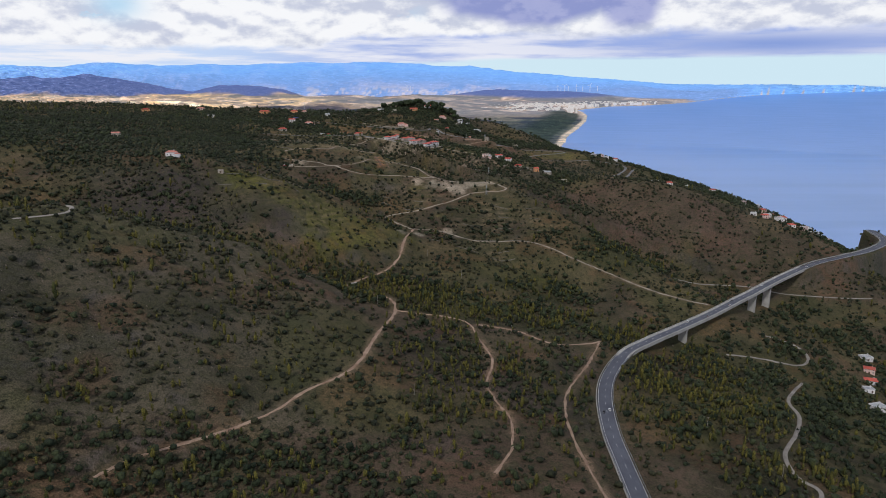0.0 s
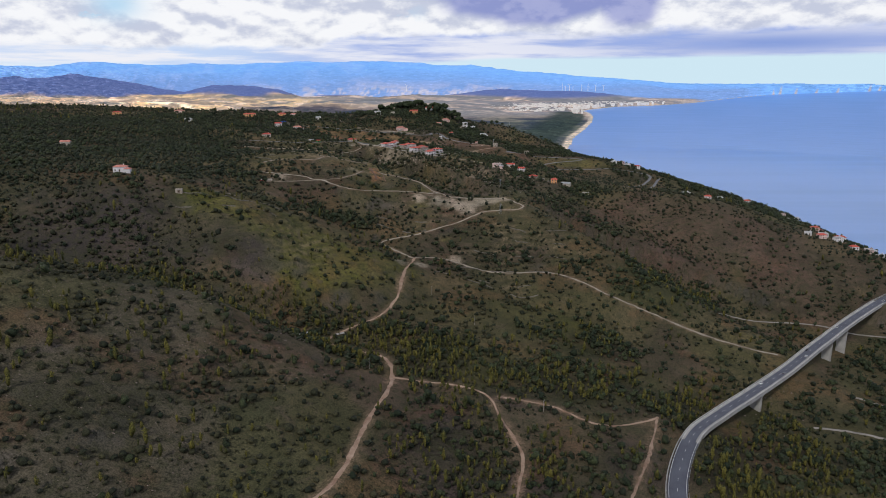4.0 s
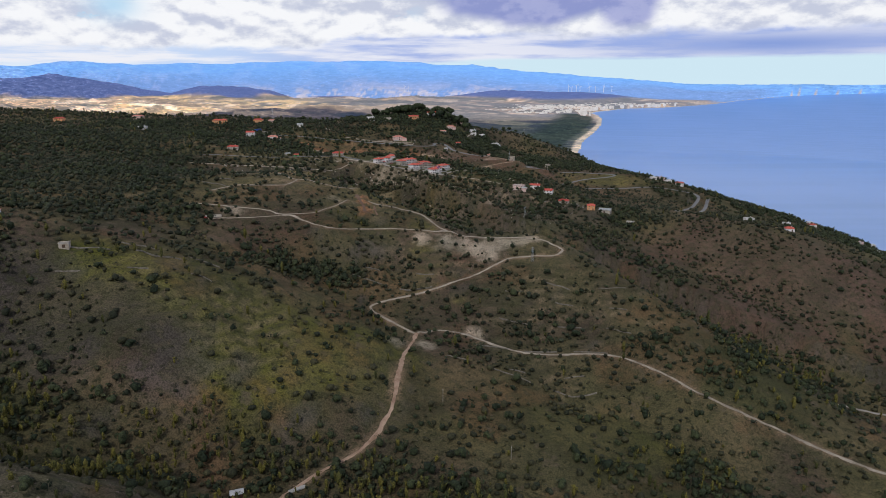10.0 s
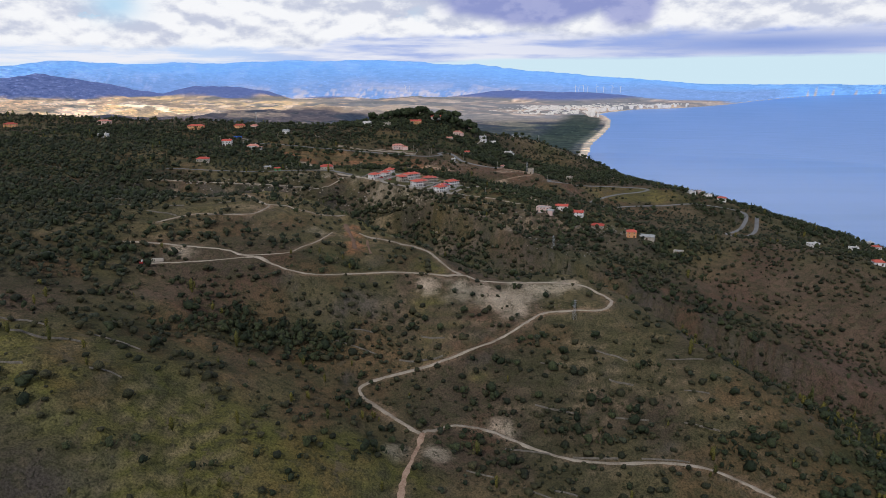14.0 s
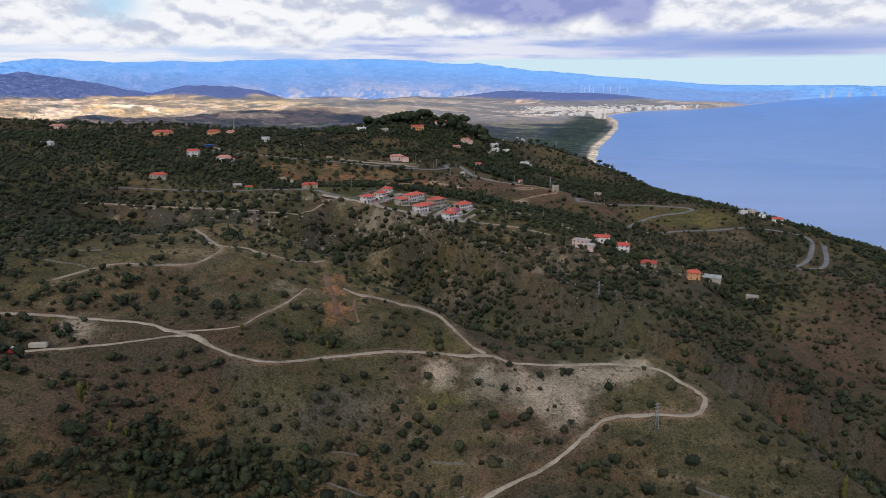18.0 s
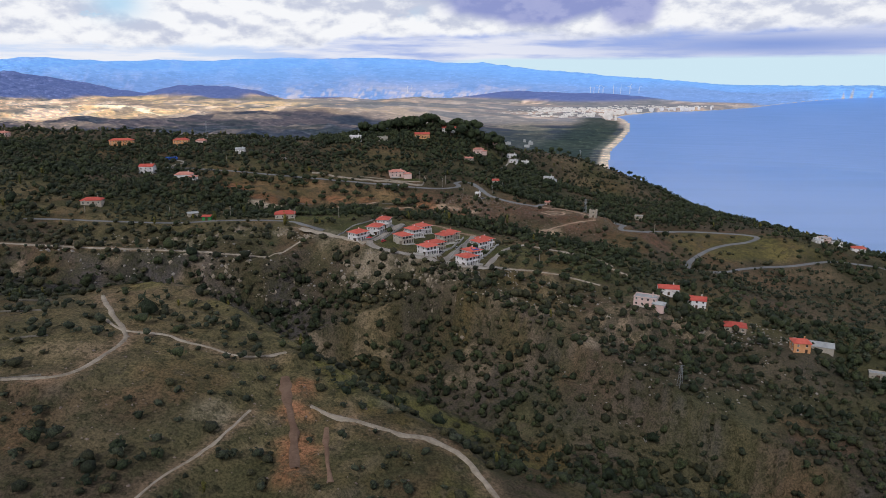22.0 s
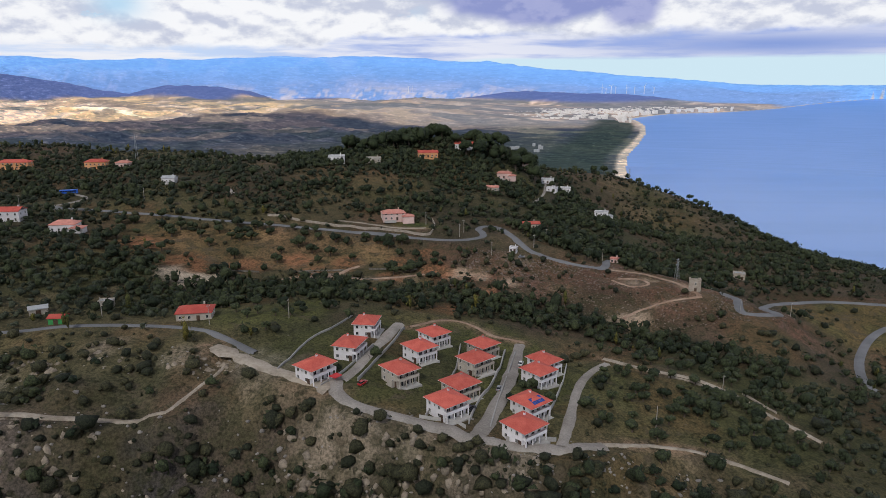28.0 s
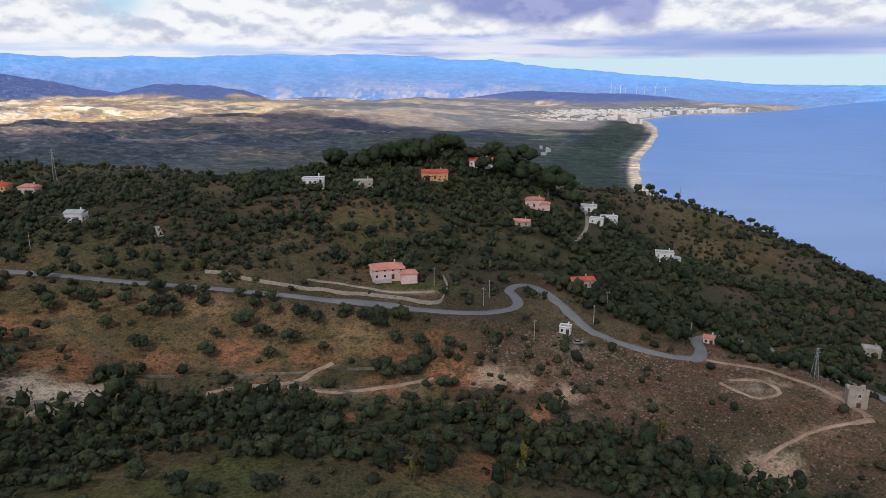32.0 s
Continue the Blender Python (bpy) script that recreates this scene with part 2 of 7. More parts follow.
# ---- the land's shape ----
# crest, slope and valley lines of the land: (x, y, height above the sea)
LAND = {}
LAND["near_spur_crest"] = [(-420, 300, 217), (-360, 435, 217), (-298, 529, 209), (-238, 595, 176), (-177, 552, 163), (-171, 583, 162)]
LAND["near_spur_foot"] = [(-330, 146, 151), (-230, 238, 129), (-141, 344, 102), (-156, 479, 139), (-75, 432, 105), (-46, 598, 101), (-97, 665, 102)]
LAND["near_valley"] = [(-40, 184, 86), (0, 332, 83), (47, 419, 81), (42, 510, 83), (25, 568, 93), (93, 558, 82), (122, 565, 77), (95, 634, 80)]
LAND["road_shelf"] = [(110, 242, 76), (113, 355, 73), (124, 474, 71), (165, 547, 66), (241, 632, 50), (281, 698, 64), (389, 834, 47)]
LAND["viaduct_slope"] = [(230, 299, 62), (260, 447, 50), (290, 549, 42), (348, 613, 36), (330, 415, 25), (400, 529, 12), (460, 653, 10), (420, 303, 8), (520, 473, 0)]
LAND["west_gully"] = [(-420, 642, 166), (-300, 664, 150), (-228, 686, 149), (-190, 662, 126), (-130, 663, 106), (-222, 722, 163)]
LAND["grass_spur"] = [(-209, 705, 173), (-205, 776, 194), (-289, 751, 201), (-72, 765, 135), (-254, 774, 202)]
LAND["mid_slope"] = [(-14, 773, 114), (-46, 753, 115), (4, 735, 107), (-37, 828, 123), (-1, 847, 121), (98, 819, 96), (188, 757, 81), (207, 745, 75), (190, 855, 113)]
LAND["west_ravine"] = [(-72, 862, 134), (-105, 898, 154), (-150, 913, 173)]
LAND["terrace"] = [(86, 935, 158), (115, 898, 143), (79, 979, 162), (60, 958, 157), (-20, 983, 175), (-34, 952, 165), (-50, 950, 165), (-85, 981, 177), (-99, 926, 173), (-115, 932, 181), (-150, 942, 191)]
LAND["west_plateau"] = [(-197, 941, 196), (-186, 978, 201), (-143, 990, 197), (-205, 993, 209), (-209, 931, 193), (-319, 797, 219), (-340, 1196, 209), (-490, 1229, 238), (-420, 966, 224), (-520, 796, 234), (-650, 1021, 242)]
LAND["knoll"] = [(-180, 1042, 213), (-170, 1072, 206), (-157, 1034, 206), (-128, 1040, 202), (-103, 1023, 193), (-162, 1012, 209), (-78, 1008, 189), (-93, 987, 186), (-168, 1104, 208)]
LAND["knoll_crest"] = [(-185, 1108, 208), (-130, 1078, 202), (-95, 1053, 192), (-57, 1022, 183), (-38, 1003, 178), (-15, 990, 170), (18, 980, 163), (48, 984, 164), (79, 984, 164), (104, 960, 152)]
LAND["gully_floor"] = [(-230, 1152, 182), (-160, 1152, 160), (-110, 1140, 147), (-70, 1110, 136), (-30, 1070, 130), (8, 1066, 128), (75, 1058, 118), (140, 1030, 104), (180, 995, 92), (227, 955, 82), (290, 897, 62), (329, 845, 45)]
LAND["gully_north_side"] = [(43, 1119, 153), (145, 1115, 133), (83, 1132, 152), (0, 1148, 157), (-44, 1170, 150), (-43, 1152, 146), (-92, 1176, 154), (-96, 1192, 168), (-135, 1190, 165), (-178, 1198, 174), (-62, 1192, 175), (110, 1155, 160), (150, 1146, 157), (205, 1113, 129), (242, 1099, 127), (246, 1037, 101), (197, 1120, 119)]
LAND["bare_spur"] = [(373, 1097, 140), (353, 1094, 147), (382, 1022, 126), (435, 1020, 110), (493, 997, 101), (531, 994, 94), (512, 906, 78), (330, 986, 107)]
LAND["estate_shelf"] = [(-100, 1203, 188), (-33, 1196, 182), (-90, 1214, 200), (-52, 1210, 197), (-28, 1206, 192), (-8, 1212, 188), (-96, 1249, 203), (-91, 1270, 204), (-66, 1270, 201), (-50, 1255, 197), (-25, 1246, 194), (-18, 1268, 191), (24, 1266, 189), (60, 1250, 182), (-91, 1299, 205), (38, 1175, 175), (72, 1160, 180), (-145, 1212, 196), (-179, 1204, 199), (-157, 1232, 203), (-180, 1235, 206), (-137, 1246, 208), (-150, 1268, 210), (-123, 1290, 207)]
LAND["upper_shelf"] = [(-156, 1361, 197), (-150, 1374, 201), (-61, 1367, 195), (-171, 1313, 200), (-294, 1277, 214), (-276, 1390, 220), (-265, 1373, 222), (-315, 1404, 226), (-248, 1474, 232), (-240, 1415, 220)]
LAND["east_shelf"] = [(60, 1447, 189), (98, 1442, 178), (124, 1398, 173), (48, 1336, 178), (168, 1341, 158), (118, 1379, 183), (134, 1372, 178), (87, 1379, 192), (246, 1408, 161), (275, 1413, 163), (335, 1312, 124), (346, 1400, 146), (178, 1169, 151)]
LAND["saddle"] = [(-9, 1414, 203), (-17, 1460, 209), (-85, 1464, 216), (-85, 1439, 213)]
LAND["hill"] = [(-70, 1620, 250), (-66, 1601, 243), (-137, 1548, 240), (-149, 1581, 240), (5, 1597, 225), (110, 1614, 178), (84, 1565, 192), (-20, 1643, 250), (230, 1773, 170), (110, 1720, 210), (140, 1790, 194), (300, 1700, 138), (-60, 1640, 252)]
LAND["west_skyline"] = [(-300, 1680, 237), (-450, 1700, 241), (-170, 1655, 238), (-650, 1720, 245), (-335, 1535, 236), (-345, 1550, 234), (-358, 1468, 222), (-547, 1566, 240), (-857, 1748, 250), (-850, 1417, 247), (-220, 1633, 234)]
LAND["coast_houses"] = [(646, 1431, 58), (552, 1562, 78), (399, 1829, 80), (600, 1204, 64)]
LAND["shore"] = [(640, 654, -4), (700, 903, -6), (740, 1095, -6), (790, 1378, -8), (720, 1660, -8), (560, 1920, -8), (470, 2112, -6)]
LAND["far_slope"] = [(-70, 1866, 131), (-70, 2109, 46), (-400, 1874, 167), (-400, 2163, 76), (-857, 2102, 151), (-857, 2333, 71), (230, 2051, 61), (-600, 2104, 121)]

NODES = np.array([p for line in LAND.values() for p in line], float)


def smooth(a, b, v):
    k = np.clip((v - a) / (b - a), 0, 1)
    return k * k * (3 - 2 * k)


def lattice(ix, iy, seed):
    h = (ix.astype(np.int64) * 374761393 + iy.astype(np.int64) * 668265263 + seed * 1442695041) & 0xFFFFFFFF
    h = ((h ^ (h >> 13)) * 1274126177) & 0xFFFFFFFF
    return ((h ^ (h >> 16)) & 0xFFFF) / 65535.0


def rough(x, y, size, octaves=4, seed=0, keep=0.5):
    """Fractal value noise, 0 to 1, over the plan."""
    total, amp, out = 0.0, 1.0, np.zeros_like(np.asarray(x, float))
    for o in range(octaves):
        u, v = x / size + 17.3 * o, y / size - 9.1 * o
        iu, iv = np.floor(u), np.floor(v)
        fu, fv = u - iu, v - iv
        fu, fv = fu * fu * (3 - 2 * fu), fv * fv * (3 - 2 * fv)
        a, b = lattice(iu, iv, seed + o), lattice(iu + 1, iv, seed + o)
        c, d = lattice(iu, iv + 1, seed + o), lattice(iu + 1, iv + 1, seed + o)
        out += amp * ((a * (1 - fu) + b * fu) * (1 - fv) + (c * (1 - fu) + d * fu) * fv)
        total, amp, size = total + amp, amp * keep, size / 2
    return out / total


SOFT = 20.0 ** 2


def solve_land(heights):
    xy = NODES[:, :2]
    d = np.sqrt(((xy[:, None] - xy[None]) ** 2).sum(2) + SOFT)
    k = len(NODES)
    p = np.c_[np.ones(k), (xy - 900) / 1000]
    a = np.block([[d - 4.0 * np.eye(k), p], [p.T, np.zeros((3, 3))]])
    return np.linalg.solve(a, np.r_[heights, 0, 0, 0])


WEIGHT = solve_land(NODES[:, 2])


def base_height(x, y):
    """The land's height: a smooth sheet through its crest, slope and valley lines."""
    x, y = np.asarray(x, float), np.asarray(y, float)
    out = WEIGHT[-3] + WEIGHT[-2] * (x - 900) / 1000 + WEIGHT[-1] * (y - 900) / 1000
    for (nx, ny, _), w in zip(NODES, WEIGHT):
        out = out + w * np.sqrt((x - nx) ** 2 + (y - ny) ** 2 + SOFT)
    return out


X0, Y0, STEP, NX, NY = -1250.0, 140.0, 4.0, 528, 506
GX, GY = np.meshgrid(X0 + STEP * np.arange(NX), Y0 + STEP * np.arange(NY))
SLOPE0 = np.hypot(*np.gradient(base_height(GX, GY), STEP))


# gullies and knobs break up the smooth sheet, more on the steep sides
def breaks(x, y):
    i = np.clip(((x - X0) / STEP).astype(int), 0, NX - 1)
    j = np.clip(((y - Y0) / STEP).astype(int), 0, NY - 1)
    ridged = 1 - np.abs(2 * rough(x, y, 70, 4, 5) - 1)
    return (ridged - 0.62) * (3.0 + 16.0 * smooth(0.15, 0.7, SLOPE0[j, i])) + (rough(x, y, 18, 3, 9) - 0.5) * 2.2


WEIGHT = solve_land(NODES[:, 2] - 0.8 * breaks(NODES[:, 0], NODES[:, 1]))
GZ = base_height(GX, GY) + breaks(GX, GY)
# sharp lines: ground that stands up along a crest and falls away on both sides
def along(line, wobble):
    """For every place: distance to each run of a line, its height there, and whether it lies north of it."""
    for (ax, ay, az_), (bx, by, bz) in zip(line, line[1:]):
        k = np.clip(((GX - ax) * (bx - ax) + (GY - ay) * (by - ay)) / ((bx - ax) ** 2 + (by - ay) ** 2), 0, 1)
        d = np.hypot(GX - ax - k * (bx - ax), GY - ay - k * (by - ay))
        yield d, az_ + k * (bz - az_) + wobble, (bx - ax) * (GY - ay) - (by - ay) * (GX - ax) > 0, (k > 0) & (k < 1)


KNOLL = [(-205, 1112, 207), (-185, 1110, 209), (-166, 1104, 209), (-140, 1086, 204), (-118, 1070, 199), (-95, 1053, 193), (-76, 1036, 188), (-57, 1020, 184), (-40, 1000, 180)]
crest, fall = np.full(GZ.shape, -1e9), np.full(GZ.shape, 1e9)
for d, line_z, north, mid in along(KNOLL, (rough(GX, GY, 20, 3, 8) - 0.5) * 2.5):
    crest = np.maximum(crest, line_z - np.where(north, 0.95, 0.42) * np.maximum(d - 2, 0))
    fall = np.where(north & mid & (d < 52), np.minimum(fall, line_z - np.minimum(0.85 * np.maximum(d - 4, 0), 34 + 0.1 * d)), fall)
GZ = np.maximum(np.minimum(GZ, np.maximum(fall, 120)), crest)
# the spur that runs down from the sandy terrace to the south-east
SPUR = [(88, 950, 158), (108, 926, 152), (127, 902, 147), (145, 882, 140), (168, 864, 127), (190, 851, 112), (215, 836, 98)]
for d, line_z, north, mid in along(SPUR, (rough(GX, GY, 20, 3, 19) - 0.5) * 2.5):
    GZ = np.maximum(GZ, line_z - np.where(north, 0.85, 0.40) * np.maximum(d - 2, 0))
# the estate's front gardens, and its road along the cliff's edge a little lower
EDGE = [(-116, 1230, 204.5), (-103, 1226, 205.5), (-90, 1220, 204), (-82, 1214, 202), (-66, 1210, 200), (-51, 1206, 198), (-42, 1203, 196.5), (-28, 1203, 194), (-14, 1204, 191), (-2, 1207, 188), (16, 1209, 185.5)]
chips = (rough(GX, GY, 14, 3, 18) - 0.5) * 5
for d, line_z, north, mid in along(EDGE, 0.0):
    GZ = np.maximum(GZ, line_z - np.where(north, 0.25, 1.9) * np.maximum(d - np.where(north, 9, 2.0), 0))
FRONT = [(-94, 1218, 203.5), (-82, 1209, 200.5), (-66, 1205, 198.5), (-51, 1201, 196.5), (-42, 1198, 194.5), (-28, 1197.5, 192.5), (-14, 1200, 190.8), (-2, 1205, 188)]
for d, line_z, north, mid in along(FRONT, 0.0):
    GZ = np.maximum(GZ, line_z - np.where(north, 0.25, 1.9) * np.maximum(d - np.where(north, 5, 4.0) + chips * ~north, 0))
# the ledge track west of the estate and the cliff below it
BRINK = [(-330, 1196, 208), (-264, 1198, 204), (-203, 1202, 201), (-179, 1204, 199), (-160, 1207, 196), (-144, 1209, 193.5)]
for d, line_z, north, mid in along(BRINK, 0.0):
    GZ = np.maximum(GZ, line_z - np.where(north, 0.25, 1.6) * np.maximum(d - 4.5 + chips * ~north, 0))
    GZ = np.where(mid & ~north & (d > 5) & (d < 34), np.minimum(GZ, line_z - np.minimum(1.1 * (d - 5 + chips), 25)), GZ)
# old terraces step the slopes that were once farmed
TERR = np.zeros(GZ.shape)
for cx, cy, rx, ry in ((75, 850, 80, 95), (10, 930, 90, 30), (-225, 1010, 95, 85), (-190, 760, 90, 50), (-80, 1005, 45, 40), (-60, 1372, 80, 22), (-330, 960, 110, 110), (-250, 1300, 110, 60), (50, 1150, 60, 30)):
    TERR = np.maximum(TERR, 1 - smooth(0.6, 1.1, np.hypot((GX - cx) / rx, (GY - cy) / ry) + (rough(GX, GY, 40, 3, 61) - 0.5) * 0.8))
PHASE = GZ / 4.6 * 6.2832 + (rough(GX, GY, 60, 3, 62) - 0.5) * 9
GZ = GZ + 0.65 * TERR * np.sin(PHASE)
GZ = np.where(GZ < 3, np.minimum(GZ, 3), GZ)


def spline(points, gap):
    """A smooth line through the points, with even steps."""
    p = np.array(points, float)
    q = np.vstack([2 * p[0] - p[1], p, 2 * p[-1] - p[-2]])
    out = []
    for i in range(1, len(q) - 2):
        a, b, c, d = q[i - 1], q[i], q[i + 1], q[i + 2]
        k = max(2, int(np.linalg.norm(c - b) / gap))
        t = np.arange(k)[:, None] / k
        out.append(0.5 * (2 * b + (c - a) * t + (2 * a - 5 * b + 4 * c - d) * t ** 2 + (3 * b - a - 3 * c + d) * t ** 3))
    return np.vstack(out + [p[-1:]])


def grid_height(x, y):
    u = np.clip((np.asarray(x, float) - X0) / STEP, 0, NX - 1.001)
    v = np.clip((np.asarray(y, float) - Y0) / STEP, 0, NY - 1.001)
    i, j = u.astype(int), v.astype(int)
    fu, fv = u - i, v - j
    return (GZ[j, i] * (1 - fu) + GZ[j, i + 1] * fu) * (1 - fv) + (GZ[j + 1, i] * (1 - fu) + GZ[j + 1, i + 1] * fu) * fv


# ways over the land: name, kind, width, plan points
WAYS = []
WAYS.append(("dirt_track", "dirt", 3.3, [(-173, 297), (-163, 319), (-141, 347), (-121, 367), (-104, 386), (-91, 410), (-72, 434), (-60, 462), (-54, 505), (-45, 556), (-44, 593), (-53, 620), (-72, 629), (-91, 639), (-100, 652), (-85, 676), (-62, 698), (-50, 727), (-47, 756), (-44, 789), (-37, 826)]))
WAYS.append(("footpath", "dirt", 2.2, [(-44, 585), (-22, 583), (2, 583), (23, 572), (30, 545), (40, 509), (33, 467), (40, 434), (46, 414), (43, 380), (30, 351)]))
WAYS.append(("footpath", "dirt", 2.4, [(30, 574), (50, 571), (70, 567), (92, 554), (113, 557), (143, 576)]))
WAYS.append(("footpath", "dirt", 2.2, [(143, 576), (121, 524), (98, 478), (88, 447), (86, 400), (92, 343), (98, 298)]))
WAYS.append(("dirt_road", "pale", 3.1, [(-37, 827), (-22, 839), (-1, 839), (23, 829), (54, 823), (98, 818), (129, 802), (155, 779), (183, 763), (213, 748), (245, 734), (280, 719), (295, 714)]))
WAYS.append(("dirt_road", "pale", 3.1, [(-38, 826), (-56, 840), (-73, 856), (-69, 869), (-40, 882), (-18, 892), (9, 907), (24, 919), (40, 934), (60, 934), (80, 932), (89, 945), (83, 959), (74, 971), (51, 975), (29, 972), (0, 968), (-21, 967), (-58, 967), (-93, 950), (-117, 935), (-135, 937), (-151, 945), (-165, 950), (-183, 949), (-205, 948), (-240, 943)]))
WAYS.append(("dirt_road", "pale", 2.8, [(-13, 969), (-20, 977), (-27, 988), (-36, 1002), (-47, 1010), (-60, 1009), (-74, 1013), (-91, 1017)]))
WAYS.append(("footpath", "pale", 2.2, [(-151, 946), (-169, 939), (-194, 927), (-215, 919)]))
WAYS.append(("footpath", "pale", 2.2, [(-229, 974), (-211, 1001), (-188, 1000), (-171, 1003), (-165, 1019), (-165, 1038), (-182, 1063), (-197, 1085)]))
WAYS.append(("lane", "asphalt", 3.6, [(-330, 1247), (-274, 1256), (-229, 1259), (-206, 1266), (-179, 1265), (-147, 1259), (-124, 1243)]))
WAYS.append(("dirt_road", "pale", 8.0, [(-141, 1247), (-131, 1241), (-116, 1230), (-103, 1225), (-92, 1219)]))
WAYS.append(("dirt_track", "pale", 3.6, [(-330, 1199), (-264, 1201), (-203, 1205), (-179, 1207), (-160, 1208), (-145, 1210)]))
WAYS.append(("footpath", "pale", 1.8, [(-145, 1210), (-141, 1219), (-137, 1228), (-134, 1238)]))
WAYS.append(("estate_road", "concrete", 6.6, [(-92, 1227), (-90, 1217), (-82, 1209.5), (-66, 1205), (-51, 1201), (-42, 1198), (-28, 1197.5), (-14, 1200), (-2, 1205.5)]))
WAYS.append(("estate_road", "concrete", 5.8, [(-90, 1225), (-86, 1235), (-82, 1252), (-77, 1272), (-74, 1288)]))
WAYS.append(("estate_road", "concrete", 6.0, [(-45, 1199), (-41, 1206), (-38, 1215), (-31, 1238), (-24, 1270), (-21, 1284)]))
WAYS.append(("estate_road", "concrete", 4.5, [(-17, 1200), (-11, 1219), (-3, 1245), (5, 1262), (15, 1274)]))
WAYS.append(("footpath", "pale", 2.6, [(-2, 1207), (16, 1210), (34, 1210), (42, 1206), (55, 1197)]))
WAYS.append(("footpath", "pale", 2.8, [(16, 1284), (33, 1274), (47, 1271), (62, 1260), (70, 1247), (82, 1227)]))
WAYS.append(("main_road", "asphalt", 6.5, [(-420, 1432), (-340, 1439), (-254, 1431), (-206, 1430), (-145, 1431), (-107, 1427), (-75, 1424), (-53, 1423), (-37, 1425), (-29, 1432), (-29, 1443), (-31, 1452), (-27, 1460), (-20, 1460), (-14, 1452), (-7, 1435), (-1, 1420), (8, 1412), (20, 1407), (33, 1404), (43, 1409), (49, 1421), (54, 1438), (70, 1451), (95, 1447), (114, 1425), (122, 1398), (109, 1358), (131, 1363), (135, 1374), (138, 1394), (161, 1415), (200, 1429), (253, 1422), (240, 1403), (215, 1393), (191, 1373), (166, 1341), (152, 1312), (158, 1302), (178, 1312), (205, 1336), (233, 1348), (265, 1358), (320, 1381), (372, 1384), (352, 1336), (302, 1273), (330, 1287), (362, 1323), (392, 1385)]))
WAYS.append(("coast_lane", "concrete", 4.0, [(275, 612), (310, 610), (342, 607), (362, 623), (369, 642), (362, 658), (340, 668)]))
WAYS.append(("coast_lane", "concrete", 4.0, [(330, 572), (310, 549), (293, 524), (286, 493), (262, 453), (234, 414), (227, 383), (232, 367), (220, 339), (224, 288)]))
WAYS.append(("coast_lane", "concrete", 4.0, [(280, 847), (317, 847), (355, 844), (401, 832), (428, 812), (478, 805), (540, 809)]))
WAYS.append(("lane", "concrete", 5.0, [(-420, 642), (-360, 596), (-310, 547), (-293, 524), (-288, 501), (-310, 476)]))
WAYS.append(("lane", "concrete", 4.0, [(-316, 1479), (-300, 1466), (-305, 1446), (-325, 1434)]))
WAYS.append(("footpath", "pale", 1.5, [(-160, 949), (-146, 951), (-132, 956), (-126, 972), (-117, 988), (-110, 1009)]))
WAYS.append(("footpath", "pale", 1.8, [(-106, 1047), (-120, 1038), (-138, 1042), (-156, 1044)]))
WAYS.append(("field_path", "dirt", 2.6, [(-143, 1362), (-130, 1366), (-115, 1370), (-108, 1378), (-103, 1384)]))
WAYS.append(("field_path", "dirt", 2.8, [(-131, 1364), (-114, 1366), (-98, 1363), (-81, 1369), (-65, 1377)]))
WAYS.append(("footpath", "dirt", 2.4, [(45, 1389), (48, 1383), (54, 1376), (64, 1381), (62, 1391), (49, 1391)]))
WAYS.append(("footpath", "dirt", 2.8, [(46, 1407), (66, 1401), (83, 1385), (88, 1365)]))
WAYS.append(("footpath", "dirt", 2.6, [(88, 1364), (68, 1360), (54, 1354), (40, 1344)]))
WAYS.append(("footpath", "dirt", 2.2, [(-69, 1288), (-59, 1299), (-49, 1304), (-40, 1301), (-32, 1292), (-24, 1289), (-19, 1286)]))
WAYS.append(("garden_path", "pale", 2.6, [(-124, 1445), (-104, 1440), (-83, 1436), (-66, 1440)]))
WAYS.append(("hill_lane", "concrete", 3.2, [(40, 1632), (32, 1582), (18, 1547)]))
WAYS.append(("hill_lane", "concrete", 3.6, [(-209, 1488), (-199, 1469)]))
WAYS.append(("field_path", "red", 4.5, [(-104, 1034), (-98, 1014), (-93, 998), (-90, 984)]))
WAYS.append(("field_path", "red", 2.4, [(-84, 1008), (-81, 994), (-78, 980)]))
WAYS.append(("footpath", "pale", 1.6, [(-156, 1044), (-170, 1046), (-181, 1056)]))
HIGHWAY = [(108, 163), (110, 242), (112, 310), (114, 380), (116, 422), (124, 474), (138, 516), (164, 562), (193, 591), (231, 625), (283, 673), (347, 737), (416, 800), (489, 859), (557, 898), (622, 946), (680, 1011), (715, 1101)]


def level_along(line, width, shoulder):
    """Cuts a shelf for a way into the land; returns the way's own heights."""
    z = grid_height(line[:, 0], line[:, 1])
    k = 9
    z = np.convolve(np.r_[[z[0]] * k, z, [z[-1]] * k], np.ones(2 * k + 1) / (2 * k + 1), "valid")
    best, target = np.full(GZ.shape, 1e9), np.zeros(GZ.shape)
    reach = width / 2 + shoulder + 1.5
    for (x, y), h in zip(line[:, :2], z):
        i0, i1 = int((x - reach - X0) / STEP), int((x + reach - X0) / STEP) + 2
        j0, j1 = int((y - reach - Y0) / STEP), int((y + reach - Y0) / STEP) + 2
        i0, j0 = max(i0, 0), max(j0, 0)
        d = np.hypot(GX[j0:j1, i0:i1] - x, GY[j0:j1, i0:i1] - y)
        b = best[j0:j1, i0:i1]
        near = d < b
        b[near] = d[near]
        target[j0:j1, i0:i1][near] = h
    f = 1 - smooth(width / 2 + 3.2, reach, best)
    GZ[:] = GZ * (1 - f) + target * f
    return z


